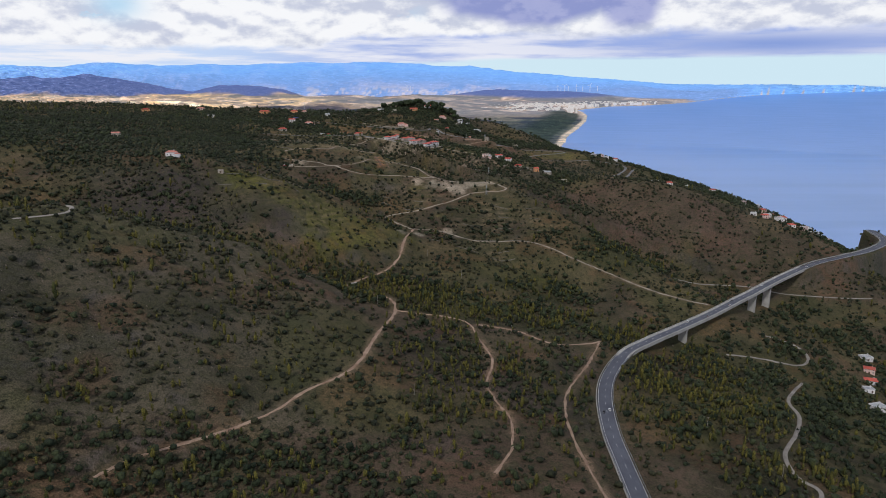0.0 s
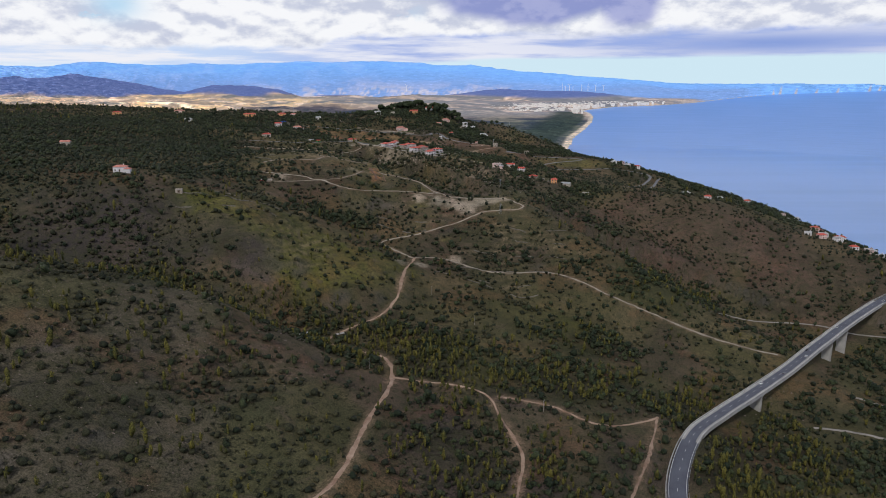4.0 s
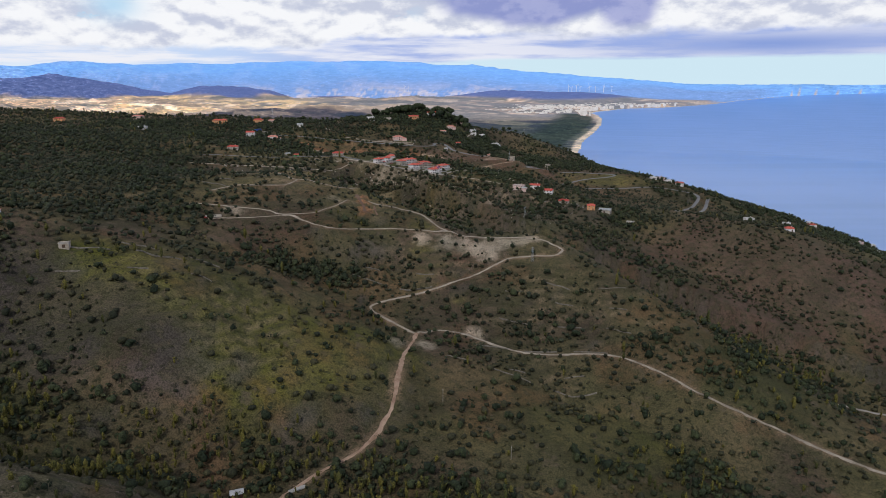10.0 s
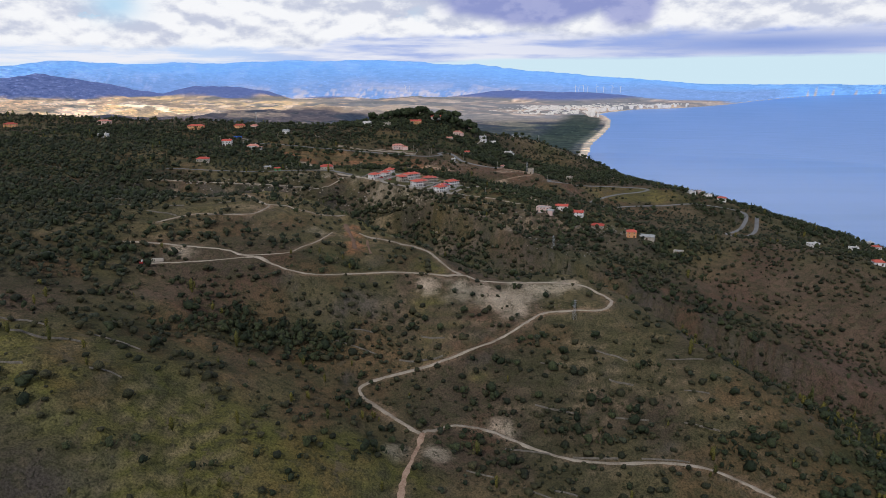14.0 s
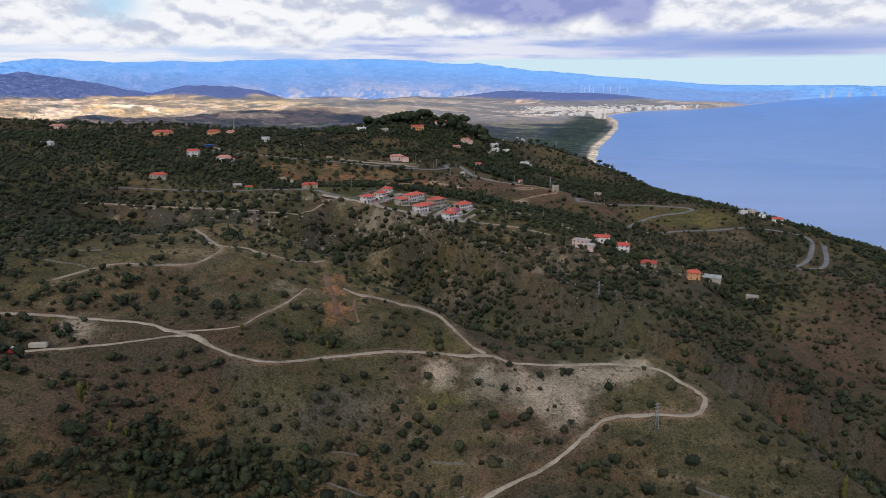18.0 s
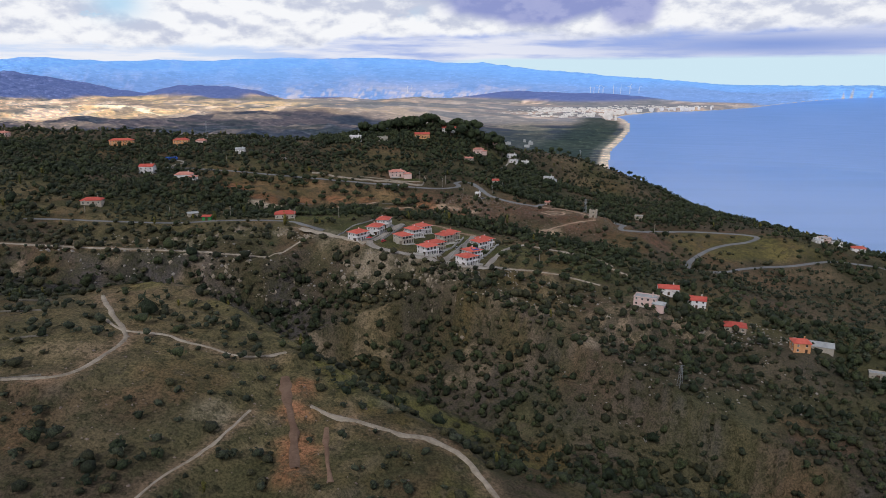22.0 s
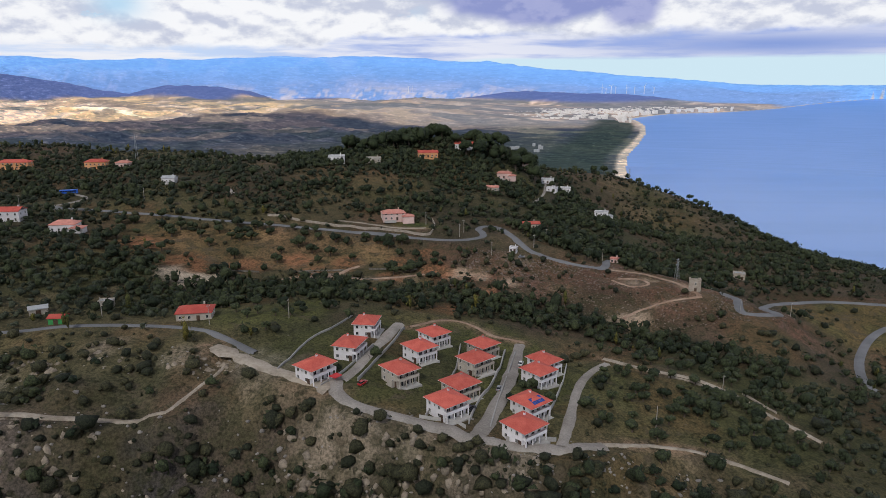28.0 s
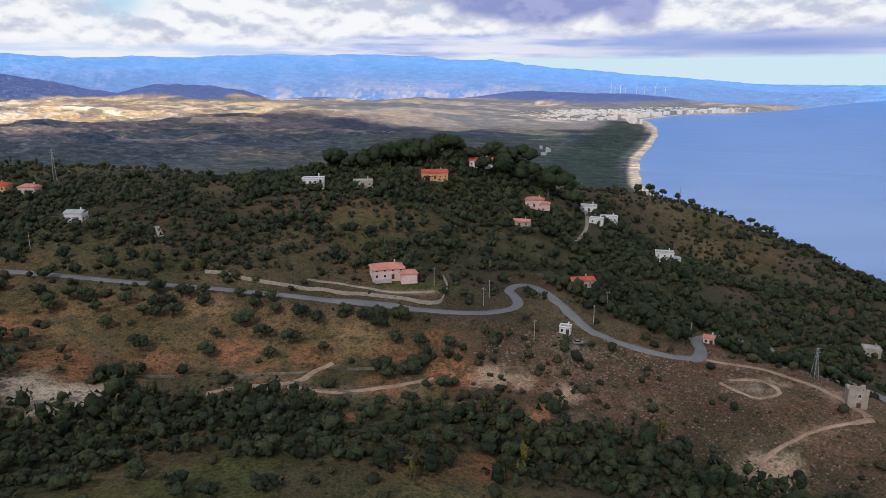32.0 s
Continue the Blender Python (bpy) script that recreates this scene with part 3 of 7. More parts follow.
def strip(name, line, z, width, mat, lift=0.42, label="", lanes=5):
    """A way: a thin crowned sheet along a line, laid on the land."""
    t = np.gradient(line, axis=0)
    t /= np.linalg.norm(t, axis=1)[:, None] + 1e-9
    nrm = np.c_[-t[:, 1], t[:, 0]]
    offs = np.linspace(-0.5, 0.5, lanes)
    loose = mat in (DIRT, DIRT_PALE, RED_EARTH)
    wob = 1 + 1.1 * (rough(line[:, 0], line[:, 1], 11, 3, 31) - 0.5) * loose
    line = line + nrm * ((rough(line[:, 0], line[:, 1], 9, 2, 32) - 0.5) * 1.4 * loose)[:, None]
    fray = lattice(np.arange(len(line)), np.arange(len(line)), 5)
    verts, faces = [], []
    for k in range(len(line)):
        for o in offs:
            q = line[k] + nrm[k] * o * width * wob[k]
            edge = abs(o) > 0.49
            if edge and loose:
                q = q + nrm[k] * o * width * (fray[k] - 0.5) * 0.7
            verts.append((q[0], q[1], z[k] + (0.3 if loose else lift) - ((0.55 if loose else 1.0) if edge else 0) + 0.06 * (1 - (2 * o) ** 2)))
    for k in range(len(line) - 1):
        for j in range(lanes - 1):
            a = k * lanes + j
            faces.append((a, a + lanes, a + lanes + 1, a + 1))
    me = bpy.data.meshes.new(name)
    me.from_pydata(verts, [], faces)
    me.materials.append(mat)
    me.polygons.foreach_set("use_smooth", [True] * len(me.polygons))
    return tagged(new(name, me), label, kind="structure")


MATS = {"red": RED_EARTH, "dirt": DIRT, "pale": DIRT_PALE, "asphalt": ROADTOP, "concrete": LANE}
LABELS = {"red": "strip of bare red earth between olive rows", "dirt": "rutted reddish dirt track through the scrub", "pale": "pale dusty dirt road on the hillside", "asphalt": "worn grey asphalt road with faint edges", "concrete": "light grey concrete lane with patched surface"}
for name, kind, width, pts in WAYS:
    level_along(spline(pts, 3.0), width, 7.0)

# ground under the highway: a shelf south of the viaduct and at its landing
hw = spline(HIGHWAY, 4.0)
HW_Z = np.interp(hw[:, 1], [150, 345, 600, 745, 895, 1100], [74, 71, 69, 66, 73, 64])
for (x, y), h in zip(hw, HW_Z):
    if y < 560 or y > 840:
        i0, j0 = int((x - 20 - X0) / STEP), max(int((y - 20 - Y0) / STEP), 0)
        s = np.s_[j0:j0 + 11, i0:i0 + 11]
        f = 1 - smooth(8.0, 18.0, np.hypot(GX[s] - x, GY[s] - y))
        GZ[s] = GZ[s] * (1 - f) + (h - 0.6) * f
    elif y > 575 and y < 815:
        i0, j0 = int((x - 14 - X0) / STEP), int((y - 14 - Y0) / STEP)
        s = np.s_[j0:j0 + 8, i0:i0 + 8]
        GZ[s] = np.minimum(GZ[s], h - (3.2 if 655 < y < 712 else 7))


# level ground under the estate's houses and the larger villas
for x, y in ((-99, 1227), (-89, 1248), (-86, 1272), (-70, 1230), (-63, 1252), (-58, 1272), (-46, 1224), (-53, 1211), (-42, 1248), (-36, 1270), (-28, 1204), (-22, 1220), (-18, 1246), (-12, 1257), (-86, 1458), (-272, 1388), (-308, 1398), (71, 1169), (92, 1208), (115, 1195), (131, 1174), (160, 1154), (181, 1170), (-338, 1560), (-158, 1276), (6, 1470), (77, 1560), (88, 1374)):
    i0, j0 = int((x - 16 - X0) / STEP), int((y - 16 - Y0) / STEP)
    s = np.s_[j0:j0 + 9, i0:i0 + 9]
    f = 1 - smooth(6.5, 11.0, np.hypot(GX[s] - x, GY[s] - y))
    GZ[s] = GZ[s] * (1 - f) + float(grid_height(x, y)) * f


def lie_on(line, width):
    """The heights that keep a way above the land over its whole width."""
    t = np.gradient(line, axis=0)
    t /= np.linalg.norm(t, axis=1)[:, None] + 1e-9
    z = grid_height(line[:, 0], line[:, 1])
    for o in (-0.55, -0.3, 0.3, 0.55):
        z = np.maximum(z, grid_height(line[:, 0] - t[:, 1] * o * width, line[:, 1] + t[:, 0] * o * width))
    return z


for name, kind, width, pts in WAYS:
    line = spline(pts, 3.0)
    strip(name, line, lie_on(line, width), width, MATS[kind], label=LABELS[kind])


# ---- land cover ----
def blob(x, y, cx, cy, r, soft=0.5):
    d = np.hypot(x - cx, y - cy) / r + (rough(x, y, r * 0.5, 3, 77) - 0.5) * 0.9
    return 1 - smooth(1 - soft, 1 + soft * 0.4, d)


def lay(col, f, c):
    return col * (1 - f[..., None]) + np.array(c) * f[..., None]


SOIL, RED, GRASS, DRY, SCRUB, ROCK, PALE = (0.095, 0.072, 0.052), (0.155, 0.082, 0.050), (0.098, 0.100, 0.028), (0.135, 0.112, 0.060), (0.042, 0.042, 0.026), (0.090, 0.082, 0.074), (0.44, 0.375, 0.29)
HEATH, RUST, DARK = (0.098, 0.066, 0.050), (0.100, 0.084, 0.040), (0.030, 0.029, 0.020)
LIFT = 1.09
GS = np.hypot(*np.gradient(GZ, STEP))
n1, n2, n3 = rough(GX, GY, 120, 4, 1), rough(GX, GY, 45, 4, 2), rough(GX, GY, 16, 3, 3)
COVER = np.zeros(GX.shape + (3,)) + np.array(SOIL)
PLANTS = {k: np.full(GX.shape, v) for k, v in (("scrub", 1.2), ("tree", 0.25), ("olive", 0.2), ("yellow", 0.1))}


def zone(cx, cy, rx, ry, turn, ground, scrub, tree, olive, yellow, amount=0.8):
    """A patch of land with its own ground and its own plants per 100 square metres."""
    c, s = math.cos(radians(turn)), math.sin(radians(turn))
    u, v = ((GX - cx) * c + (GY - cy) * s) / rx, ((GY - cy) * c - (GX - cx) * s) / ry
    d = np.hypot(u, v) + (rough(GX, GY, 40, 3, 77) - 0.5) * 0.7
    f = 1 - smooth(0.72, 1.12, d)
    COVER[:] = lay(COVER, f * amount, ground)
    for k, w in (("scrub", scrub), ("tree", tree), ("olive", olive), ("yellow", yellow)):
        PLANTS[k] = PLANTS[k] * (1 - f) + w * f


zone(-260, 460, 210, 210, 0, (0.088, 0.082, 0.058), 3.0, 0.12, 0, 0.5)
zone(-110, 300, 130, 60, 20, SOIL, 1.6, 1.3, 0, 0.7)
zone(40, 480, 95, 130, 0, (0.062, 0.052, 0.046), 2.0, 0.6, 0, 1.7)
zone(55, 350, 50, 70, 0, (0.12, 0.082, 0.062), 1.0, 0.6, 0, 0.3)
zone(215, 490, 80, 170, 0, DARK, 1.6, 0.7, 0, 3.2)
zone(350, 470, 95, 210, 0, DARK, 1.6, 2.4, 0, 0.2)
zone(430, 690, 80, 120, 0, SOIL, 1.0, 1.1, 0, 0.1)
zone(275, 725, 60, 38, 20, DRY, 1.2, 0.2, 0, 0.1)
zone(-230, 655, 190, 42, 5, DARK, 2.0, 1.0, 0, 2.4)
zone(40, 625, 150, 48, 0, DARK, 1.6, 1.1, 0, 2.4)
zone(110, 705, 60, 34, -10, DARK, 1.2, 2.0, 0, 0.8)
zone(-285, 725, 130, 62, 0, (0.040, 0.037, 0.034), 3.2, 0.5, 0, 0.1, 0.95)
zone(-175, 750, 115, 62, 0, GRASS, 1.2, 0.10, 0, 0.10, 0.95)
zone(-60, 770, 45, 40, 0, GRASS, 1.2, 0.2, 0, 0.15)
zone(70, 740, 60, 28, -10, GRASS, 1.0, 0.4, 0, 0.4)
zone(15, 750, 90, 50, 0, (0.098, 0.078, 0.046), 1.5, 0.22, 0, 0.05)
zone(90, 860, 150, 85, -12, (0.074, 0.058, 0.043), 2.3, 0.16, 0.12, 0.05)
zone(190, 1005, 85, 75, -35, (0.050, 0.046, 0.038), 2.8, 0.9, 0.1, 0)
zone(185, 795, 85, 34, -25, (0.055, 0.050, 0.036), 2.0, 1.0, 0, 0.5)
zone(235, 840, 52, 95, -35, DARK, 1.4, 1.9, 0, 0.7)
zone(340, 1070, 130, 140, 0, HEATH, 1.9, 0.04, 0.02, 0, 0.95)
zone(345, 960, 100, 60, -20, HEATH, 1.9, 0.04, 0, 0, 0.95)
zone(475, 1010, 55, 60, 0, (0.12, 0.09, 0.062), 0.3, 0.05, 1.2, 0)
zone(560, 960, 60, 70, 0, SOIL, 0.6, 1.2, 0.3, 0)
zone(570, 1260, 130, 230, 10, SCRUB, 1.0, 2.2, 0, 0)
zone(10, 950, 125, 52, 0, (0.105, 0.080, 0.058), 1.0, 0.06, 0.10, 0)
zone(-120, 885, 50, 26, 20, DARK, 2.4, 1.3, 0, 0)
zone(-110, 920, 120, 26, 0, (0.090, 0.068, 0.052), 1.5, 0.06, 0.06, 0)
zone(-70, 1000, 50, 32, 0, (0.135, 0.082, 0.055), 0.5, 0.05, 1.1, 0)
zone(-480, 1060, 270, 330, 0, (0.056, 0.056, 0.034), 0.6, 0.7, 2.6, 0)
zone(-300, 900, 90, 90, 0, (0.066, 0.062, 0.038), 0.9, 0.4, 2.3, 0)
zone(-170, 1032, 100, 62, -12, (0.150, 0.122, 0.074), 1.0, 0.2, 1.3, 0, 0.95)
zone(-170, 1010, 70, 25, 0, (0.105, 0.085, 0.058), 0.6, 0.04, 0.6, 0)
zone(-190, 1158, 160, 46, 5, (0.058, 0.055, 0.056), 2.4, 0.8, 0, 0, 0.95)
zone(-78, 1104, 100, 21, -38, (0.056, 0.054, 0.050), 2.4, 1.1, 0, 0, 0.95)
zone(-40, 1165, 80, 45, 0, RUST, 3.6, 0.5, 0.08, 0)
zone(80, 1115, 130, 62, 10, (0.072, 0.064, 0.053), 3.0, 0.8, 0.8, 0)
zone(150, 1180, 110, 45, 10, (0.080, 0.068, 0.050), 1.2, 1.6, 1.0, 0)
zone(290, 1300, 120, 75, 15, (0.125, 0.098, 0.064), 0.25, 0.05, 1.7, 0, 0.95)
zone(330, 1400, 80, 60, 0, SCRUB, 0.8, 1.3, 0.2, 0)
zone(-195, 1224, 125, 20, 3, (0.165, 0.130, 0.098), 2.4, 0.5, 0.1, 0, 0.9)
zone(-50, 1258, 66, 62, 0, (0.075, 0.080, 0.034), 0.10, 0.02, 0, 0, 0.95)
zone(42, 1240, 48, 52, 0, (0.085, 0.086, 0.044), 0.5, 0.1, 1.9, 0)
zone(110, 1250, 60, 45, 0, (0.078, 0.076, 0.044), 0.8, 0.5, 1.8, 0)
zone(-128, 1313, 26, 9, 0, (0.085, 0.095, 0.036), 0.3, 0, 0.3, 0, 0.95)
zone(-128, 1290, 30, 32, 0, (0.085, 0.090, 0.036), 0.1, 0, 0.55, 0, 0.95)
zone(-260, 1325, 120, 62, 0, (0.055, 0.055, 0.034), 0.6, 0.9, 2.8, 0)
zone(-100, 1338, 150, 26, -2, DARK, 1.2, 7.0, 0.4, 0)
zone(50, 1318, 70, 20, -25, DARK, 1.4, 1.6, 0.3, 0)
zone(-150, 1400, 105, 24, 0, (0.270, 0.175, 0.100), 0.10, 0.02, 0.6, 0, 0.98)
zone(-60, 1372, 55, 16, 0, (0.145, 0.085, 0.055), 0.5, 0.1, 0.8, 0)
zone(62, 1378, 92, 46, -8, (0.130, 0.080, 0.058), 0.9, 0.0, 0.0, 0, 0.95)
zone(-72, 1443, 16, 6, 0, (0.085, 0.125, 0.034), 0, 0, 0, 0, 0.98)
zone(-64, 1190, 62, 13, -7, (0.088, 0.070, 0.050), 6.0, 1.6, 0, 0, 0.9)
zone(225, 1395, 75, 42, -5, (0.135, 0.118, 0.050), 0.25, 0.0, 0.03, 0, 0.95)
zone(-380, 1500, 200, 130, 0, (0.056, 0.056, 0.034), 0.7, 1.3, 2.0, 0)
zone(-160, 1500, 120, 62, 0, (0.085, 0.066, 0.044), 1.2, 1.0, 1.9, 0)
zone(-40, 1570, 160, 110, 0, SCRUB, 1.0, 6.5, 0, 0)
zone(60, 1490, 110, 60, 0, SCRUB, 1.0, 6.0, 0.4, 0)
zone(90, 1435, 45, 26, -20, SCRUB, 0.6, 3.8, 0, 0)
zone(180, 1540, 110, 110, 20, (0.085, 0.072, 0.050), 2.6, 1.5, 0, 0)
zone(170, 1680, 70, 90, 20, (0.130, 0.105, 0.070), 2.0, 0.25, 0, 0)
zone(380, 1640, 130, 220, 20, SCRUB, 1.4, 3.0, 0, 0)
zone(-118, 1522, 62, 26, 0, (0.15, 0.105, 0.062), 0.9, 0.5, 1.4, 0)
zone(-20, 1510, 40, 18, 0, (0.10, 0.085, 0.05), 1.2, 1.0, 0.6, 0)
zone(150, 1650, 45, 60, 15, (0.15, 0.115, 0.07), 2.4, 0.3, 0, 0)
COVER = lay(COVER, 0.8 * smooth(-7, -1, crest - GZ) * smooth(0.3, 0.55, n3), (0.165, 0.155, 0.055))
COVER = lay(COVER, 0.5 * smooth(0.48, 0.66, n2), SCRUB)
COVER = lay(COVER, 0.42 * smooth(0.47, 0.60, rough(GX, GY, 85, 4, 14)), (0.088, 0.092, 0.038))
COVER = lay(COVER, 0.35 * smooth(0.52, 0.66, rough(GX, GY, 60, 4, 12)), DRY)
COVER = lay(COVER, 0.30 * smooth(0.56, 0.68, rough(GX, GY, 35, 4, 6)), RED)
COVER = lay(COVER, 0.65 * smooth(0.50, 0.95, GS) * smooth(0.42, 0.6, n3), ROCK)
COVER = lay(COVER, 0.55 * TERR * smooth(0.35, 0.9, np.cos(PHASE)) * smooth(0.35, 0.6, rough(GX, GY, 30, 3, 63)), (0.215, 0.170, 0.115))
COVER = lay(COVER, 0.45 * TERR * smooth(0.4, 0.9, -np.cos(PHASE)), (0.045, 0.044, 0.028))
def tint(cx, cy, rx, ry, turn, ground, amount):
    """Changes the ground alone over an oval patch with an uneven rim."""
    c, s = math.cos(radians(turn)), math.sin(radians(turn))
    d = np.hypot(((GX - cx) * c + (GY - cy) * s) / rx, ((GY - cy) * c - (GX - cx) * s) / ry) + (rough(GX, GY, 30, 4, 78) - 0.5) * 0.9
    return lay(COVER, amount * (1 - smooth(0.6, 1.1, d)), ground)


COVER = tint(-195, 1172, 130, 30, 3, (0.082, 0.074, 0.074), 0.8)
COVER = tint(-75, 1160, 36, 32, 0, (0.098, 0.080, 0.044), 0.7)
COVER = tint(-20, 1135, 46, 30, 20, (0.078, 0.066, 0.062), 0.7)
COVER = tint(95, 1135, 90, 34, 10, (0.084, 0.068, 0.056), 0.6)
COVER = tint(-285, 722, 140, 50, 0, (0.058, 0.048, 0.046), 0.7)
COVER = tint(330, 1010, 130, 90, -15, (0.096, 0.070, 0.056), 0.7)
COVER = tint(-150, 1062, 85, 42, -25, (0.165, 0.138, 0.076), 0.55)
COVER = tint(-55, 1186, 80, 24, -6, (0.070, 0.058, 0.038), 0.75)
# the broken cliffs under the estate and the ledge: beige faces between dark streaks
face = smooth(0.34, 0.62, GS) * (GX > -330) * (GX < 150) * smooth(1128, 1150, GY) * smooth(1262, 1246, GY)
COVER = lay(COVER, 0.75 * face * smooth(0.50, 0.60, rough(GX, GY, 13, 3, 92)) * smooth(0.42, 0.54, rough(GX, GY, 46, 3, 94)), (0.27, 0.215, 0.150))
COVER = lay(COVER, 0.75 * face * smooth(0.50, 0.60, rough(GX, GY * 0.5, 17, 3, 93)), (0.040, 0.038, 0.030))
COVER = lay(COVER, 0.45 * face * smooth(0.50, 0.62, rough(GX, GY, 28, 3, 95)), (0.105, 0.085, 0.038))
# bare rock and sand that show from afar
broken = 0.68 + 0.32 * smooth(0.40, 0.62, rough(GX, GY, 9, 3, 88))
for cx, cy, r in ((6, 952, 15), (30, 959, 16), (52, 966, 12), (-15, 949, 12), (20, 944, 16), (64, 972, 12), (-30, 812, 8), (-50, 807, 7), (-200, 942, 10), (-36, 954, 9), (-63, 1031, 7), (-120, 1003, 8), (-62, 1199, 8), (-30, 1192, 8), (5, 841, 8), (-116, 1233, 12), (-216, 1227, 12)) + ((-96, 1204, 9), (-86, 1198, 10), (-76, 1202, 9), (-32, 1188, 10), (-5, 1169, 10), (15, 1162, 8), (36, 1136, 9), (-128, 1239, 9), (72, 1176, 8), (112, 1159, 9), (44, 1346, 8), (58, 1383, 7), (86, 1380, 8), (-46, 1193, 9), (-150, 1240, 9), (-182, 1246, 8), (-10, 1402, 9), (-16, 1376, 7)):
    k = blob(GX, GY, cx, cy, r)
    COVER = lay(COVER, (0.78 if cy < 1000 else 0.36) * k * broken, PALE)
    if cy < 1000:
        PLANTS["scrub"] = PLANTS["scrub"] * (1 - 0.6 * k)
for cx, cy, r in ((-195, 1352, 14), (-181, 1354, 12)):
    k = blob(GX, GY, cx, cy, r, 0.3)
    COVER = lay(COVER, 0.85 * k * broken, (0.52, 0.44, 0.34))
    for kind in PLANTS:
        PLANTS[kind] = PLANTS[kind] * (1 - k)
# bare pale earth on the heath below the tower and under the road
for cx, cy, r in ((42, 1340, 10), (50, 1344, 7), (55, 1385, 5), (66, 1390, 5), (-45, 1381, 7), (-33, 1378, 6), (-16, 1372, 5)):
    k = blob(GX, GY, cx, cy, r, 0.3)
    COVER = lay(COVER, 0.85 * k * broken, (0.40, 0.31, 0.225))
# red earth where the fields lie open
for cx, cy, r in ((-167, 1380, 12), (-195, 1372, 12), (-110, 1387, 10), (-83, 1369, 9), (-50, 1323, 9), (-97, 1027, 7), (-95, 1013, 7), (-91, 996, 7), (-90, 984, 7), (-60, 1384, 10), (-128, 1372, 9), (-225, 1385, 12), (-140, 1390, 10), (-91, 1346, 6), (-30, 1357, 6), (-204, 1368, 9), (-190, 1366, 8), (-80, 1396, 8), (-66, 1406, 7)):
    k = blob(GX, GY, cx, cy, r)
    COVER = lay(COVER, 0.9 * k, (0.26, 0.135, 0.078))
    for kind in PLANTS:
        PLANTS[kind] = PLANTS[kind] * (1 - 0.7 * k)
CLEAR, VERGE = np.zeros(GX.shape), np.zeros(GX.shape)
for _, kind, width, pts in WAYS:
    for x, y in spline(pts, 4.0):
        i0, j0 = int((x - 6 - X0) / STEP), int((y - 6 - Y0) / STEP)
        if 0 <= i0 < NX - 5 and 0 <= j0 < NY - 5:
            s = np.s_[j0:j0 + 5, i0:i0 + 5]
            CLEAR[s] = np.maximum(CLEAR[s], np.hypot(GX[s] - x, GY[s] - y) < width / 2 + 2.6)
            if kind in ("dirt", "pale"):
                VERGE[s] = np.maximum(VERGE[s], 1 - smooth(width / 2, width / 2 + 4.5, np.hypot(GX[s] - x, GY[s] - y)))
COVER = lay(COVER, 0.85 * VERGE * smooth(0.35, 0.6, rough(GX, GY, 22, 3, 91)), (0.23, 0.165, 0.115))
for x, y in hw:
    i0, j0 = int((x - 12 - X0) / STEP), int((y - 12 - Y0) / STEP)
    if 0 <= i0 < NX - 8 and 0 <= j0 < NY - 8:
        s = np.s_[j0:j0 + 8, i0:i0 + 8]
        CLEAR[s] = np.maximum(CLEAR[s], np.hypot(GX[s] - x, GY[s] - y) < 10.5)


def mesh_grid(name, verts, nx, ny, cover, mat, keep=None):
    idx = np.arange(nx * ny).reshape(ny, nx)
    f = np.stack([idx[:-1, :-1], idx[:-1, 1:], idx[1:, 1:], idx[1:, :-1]], -1).reshape(-1, 4)
    if keep is not None:
        f = f[keep[:-1, :-1].ravel()]
    me = bpy.data.meshes.new(name)
    me.vertices.add(len(verts))
    me.vertices.foreach_set("co", np.asarray(verts, np.float32).ravel())
    me.loops.add(f.size)
    me.loops.foreach_set("vertex_index", f.ravel().astype(np.int32))
    me.polygons.add(len(f))
    me.polygons.foreach_set("loop_start", np.arange(0, f.size, 4, dtype=np.int32))
    me.polygons.foreach_set("use_smooth", np.ones(len(f), bool))
    me.update(calc_edges=True)
    if cover is not None:
        at = me.color_attributes.new("cover", "FLOAT_COLOR", "POINT")
        at.data.foreach_set("color", np.c_[cover.reshape(-1, 3), np.ones(nx * ny)].astype(np.float32).ravel())
    me.materials.append(mat)
    return new(name, me)


GREY = COVER.mean(2, keepdims=True)
COVER = np.clip((GREY + 1.12 * (COVER - GREY)) * LIFT * np.array((0.965, 0.965, 1.03)), 0.008, 0.6)
SEEN = (np.abs(GX + 0.055 * GY) < 190 + 0.74 * (GY + 60)) & (GZ > -7.9)
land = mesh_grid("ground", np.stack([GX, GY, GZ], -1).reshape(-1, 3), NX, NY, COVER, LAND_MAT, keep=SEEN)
tagged(land, "dry scrubby hills with bare earth, rocks and terraces", kind="structure")

# the land goes on, coarser, behind the start and on both sides
CX, CY = np.meshgrid(np.arange(-2400, 1001, 25.0), np.arange(-1200, 2151, 25.0))
CZ = np.clip(base_height(CX, np.maximum(CY, -500)), -12, 270) + (rough(CX, CY, 120, 4, 64) - 0.5) * 9 - 2.5
ci, cj = np.clip(((CX - X0) / STEP).astype(int), 0, NX - 1), np.clip(((CY - Y0) / STEP).astype(int), 0, NY - 1)
inner = SEEN[cj, ci] & (CX > X0 + 30) & (CX < X0 + STEP * NX - 30) & (CY > Y0 + 30) & (CY < Y0 + STEP * NY - 30)
inner[:-1, :-1] &= inner[1:, :-1] & inner[:-1, 1:] & inner[1:, 1:]
CC = lay(np.zeros(CX.shape + (3,)) + np.array(SOIL) * LIFT, smooth(0.42, 0.6, rough(CX, CY, 90, 4, 65)), SCRUB)
around = mesh_grid("ground_around", np.stack([CX, CY, CZ], -1).reshape(-1, 3), CX.shape[1], CX.shape[0], CC, LAND_MAT, keep=~inner)
tagged(around, "dry scrubby hills beyond the flown valley", kind="structure")

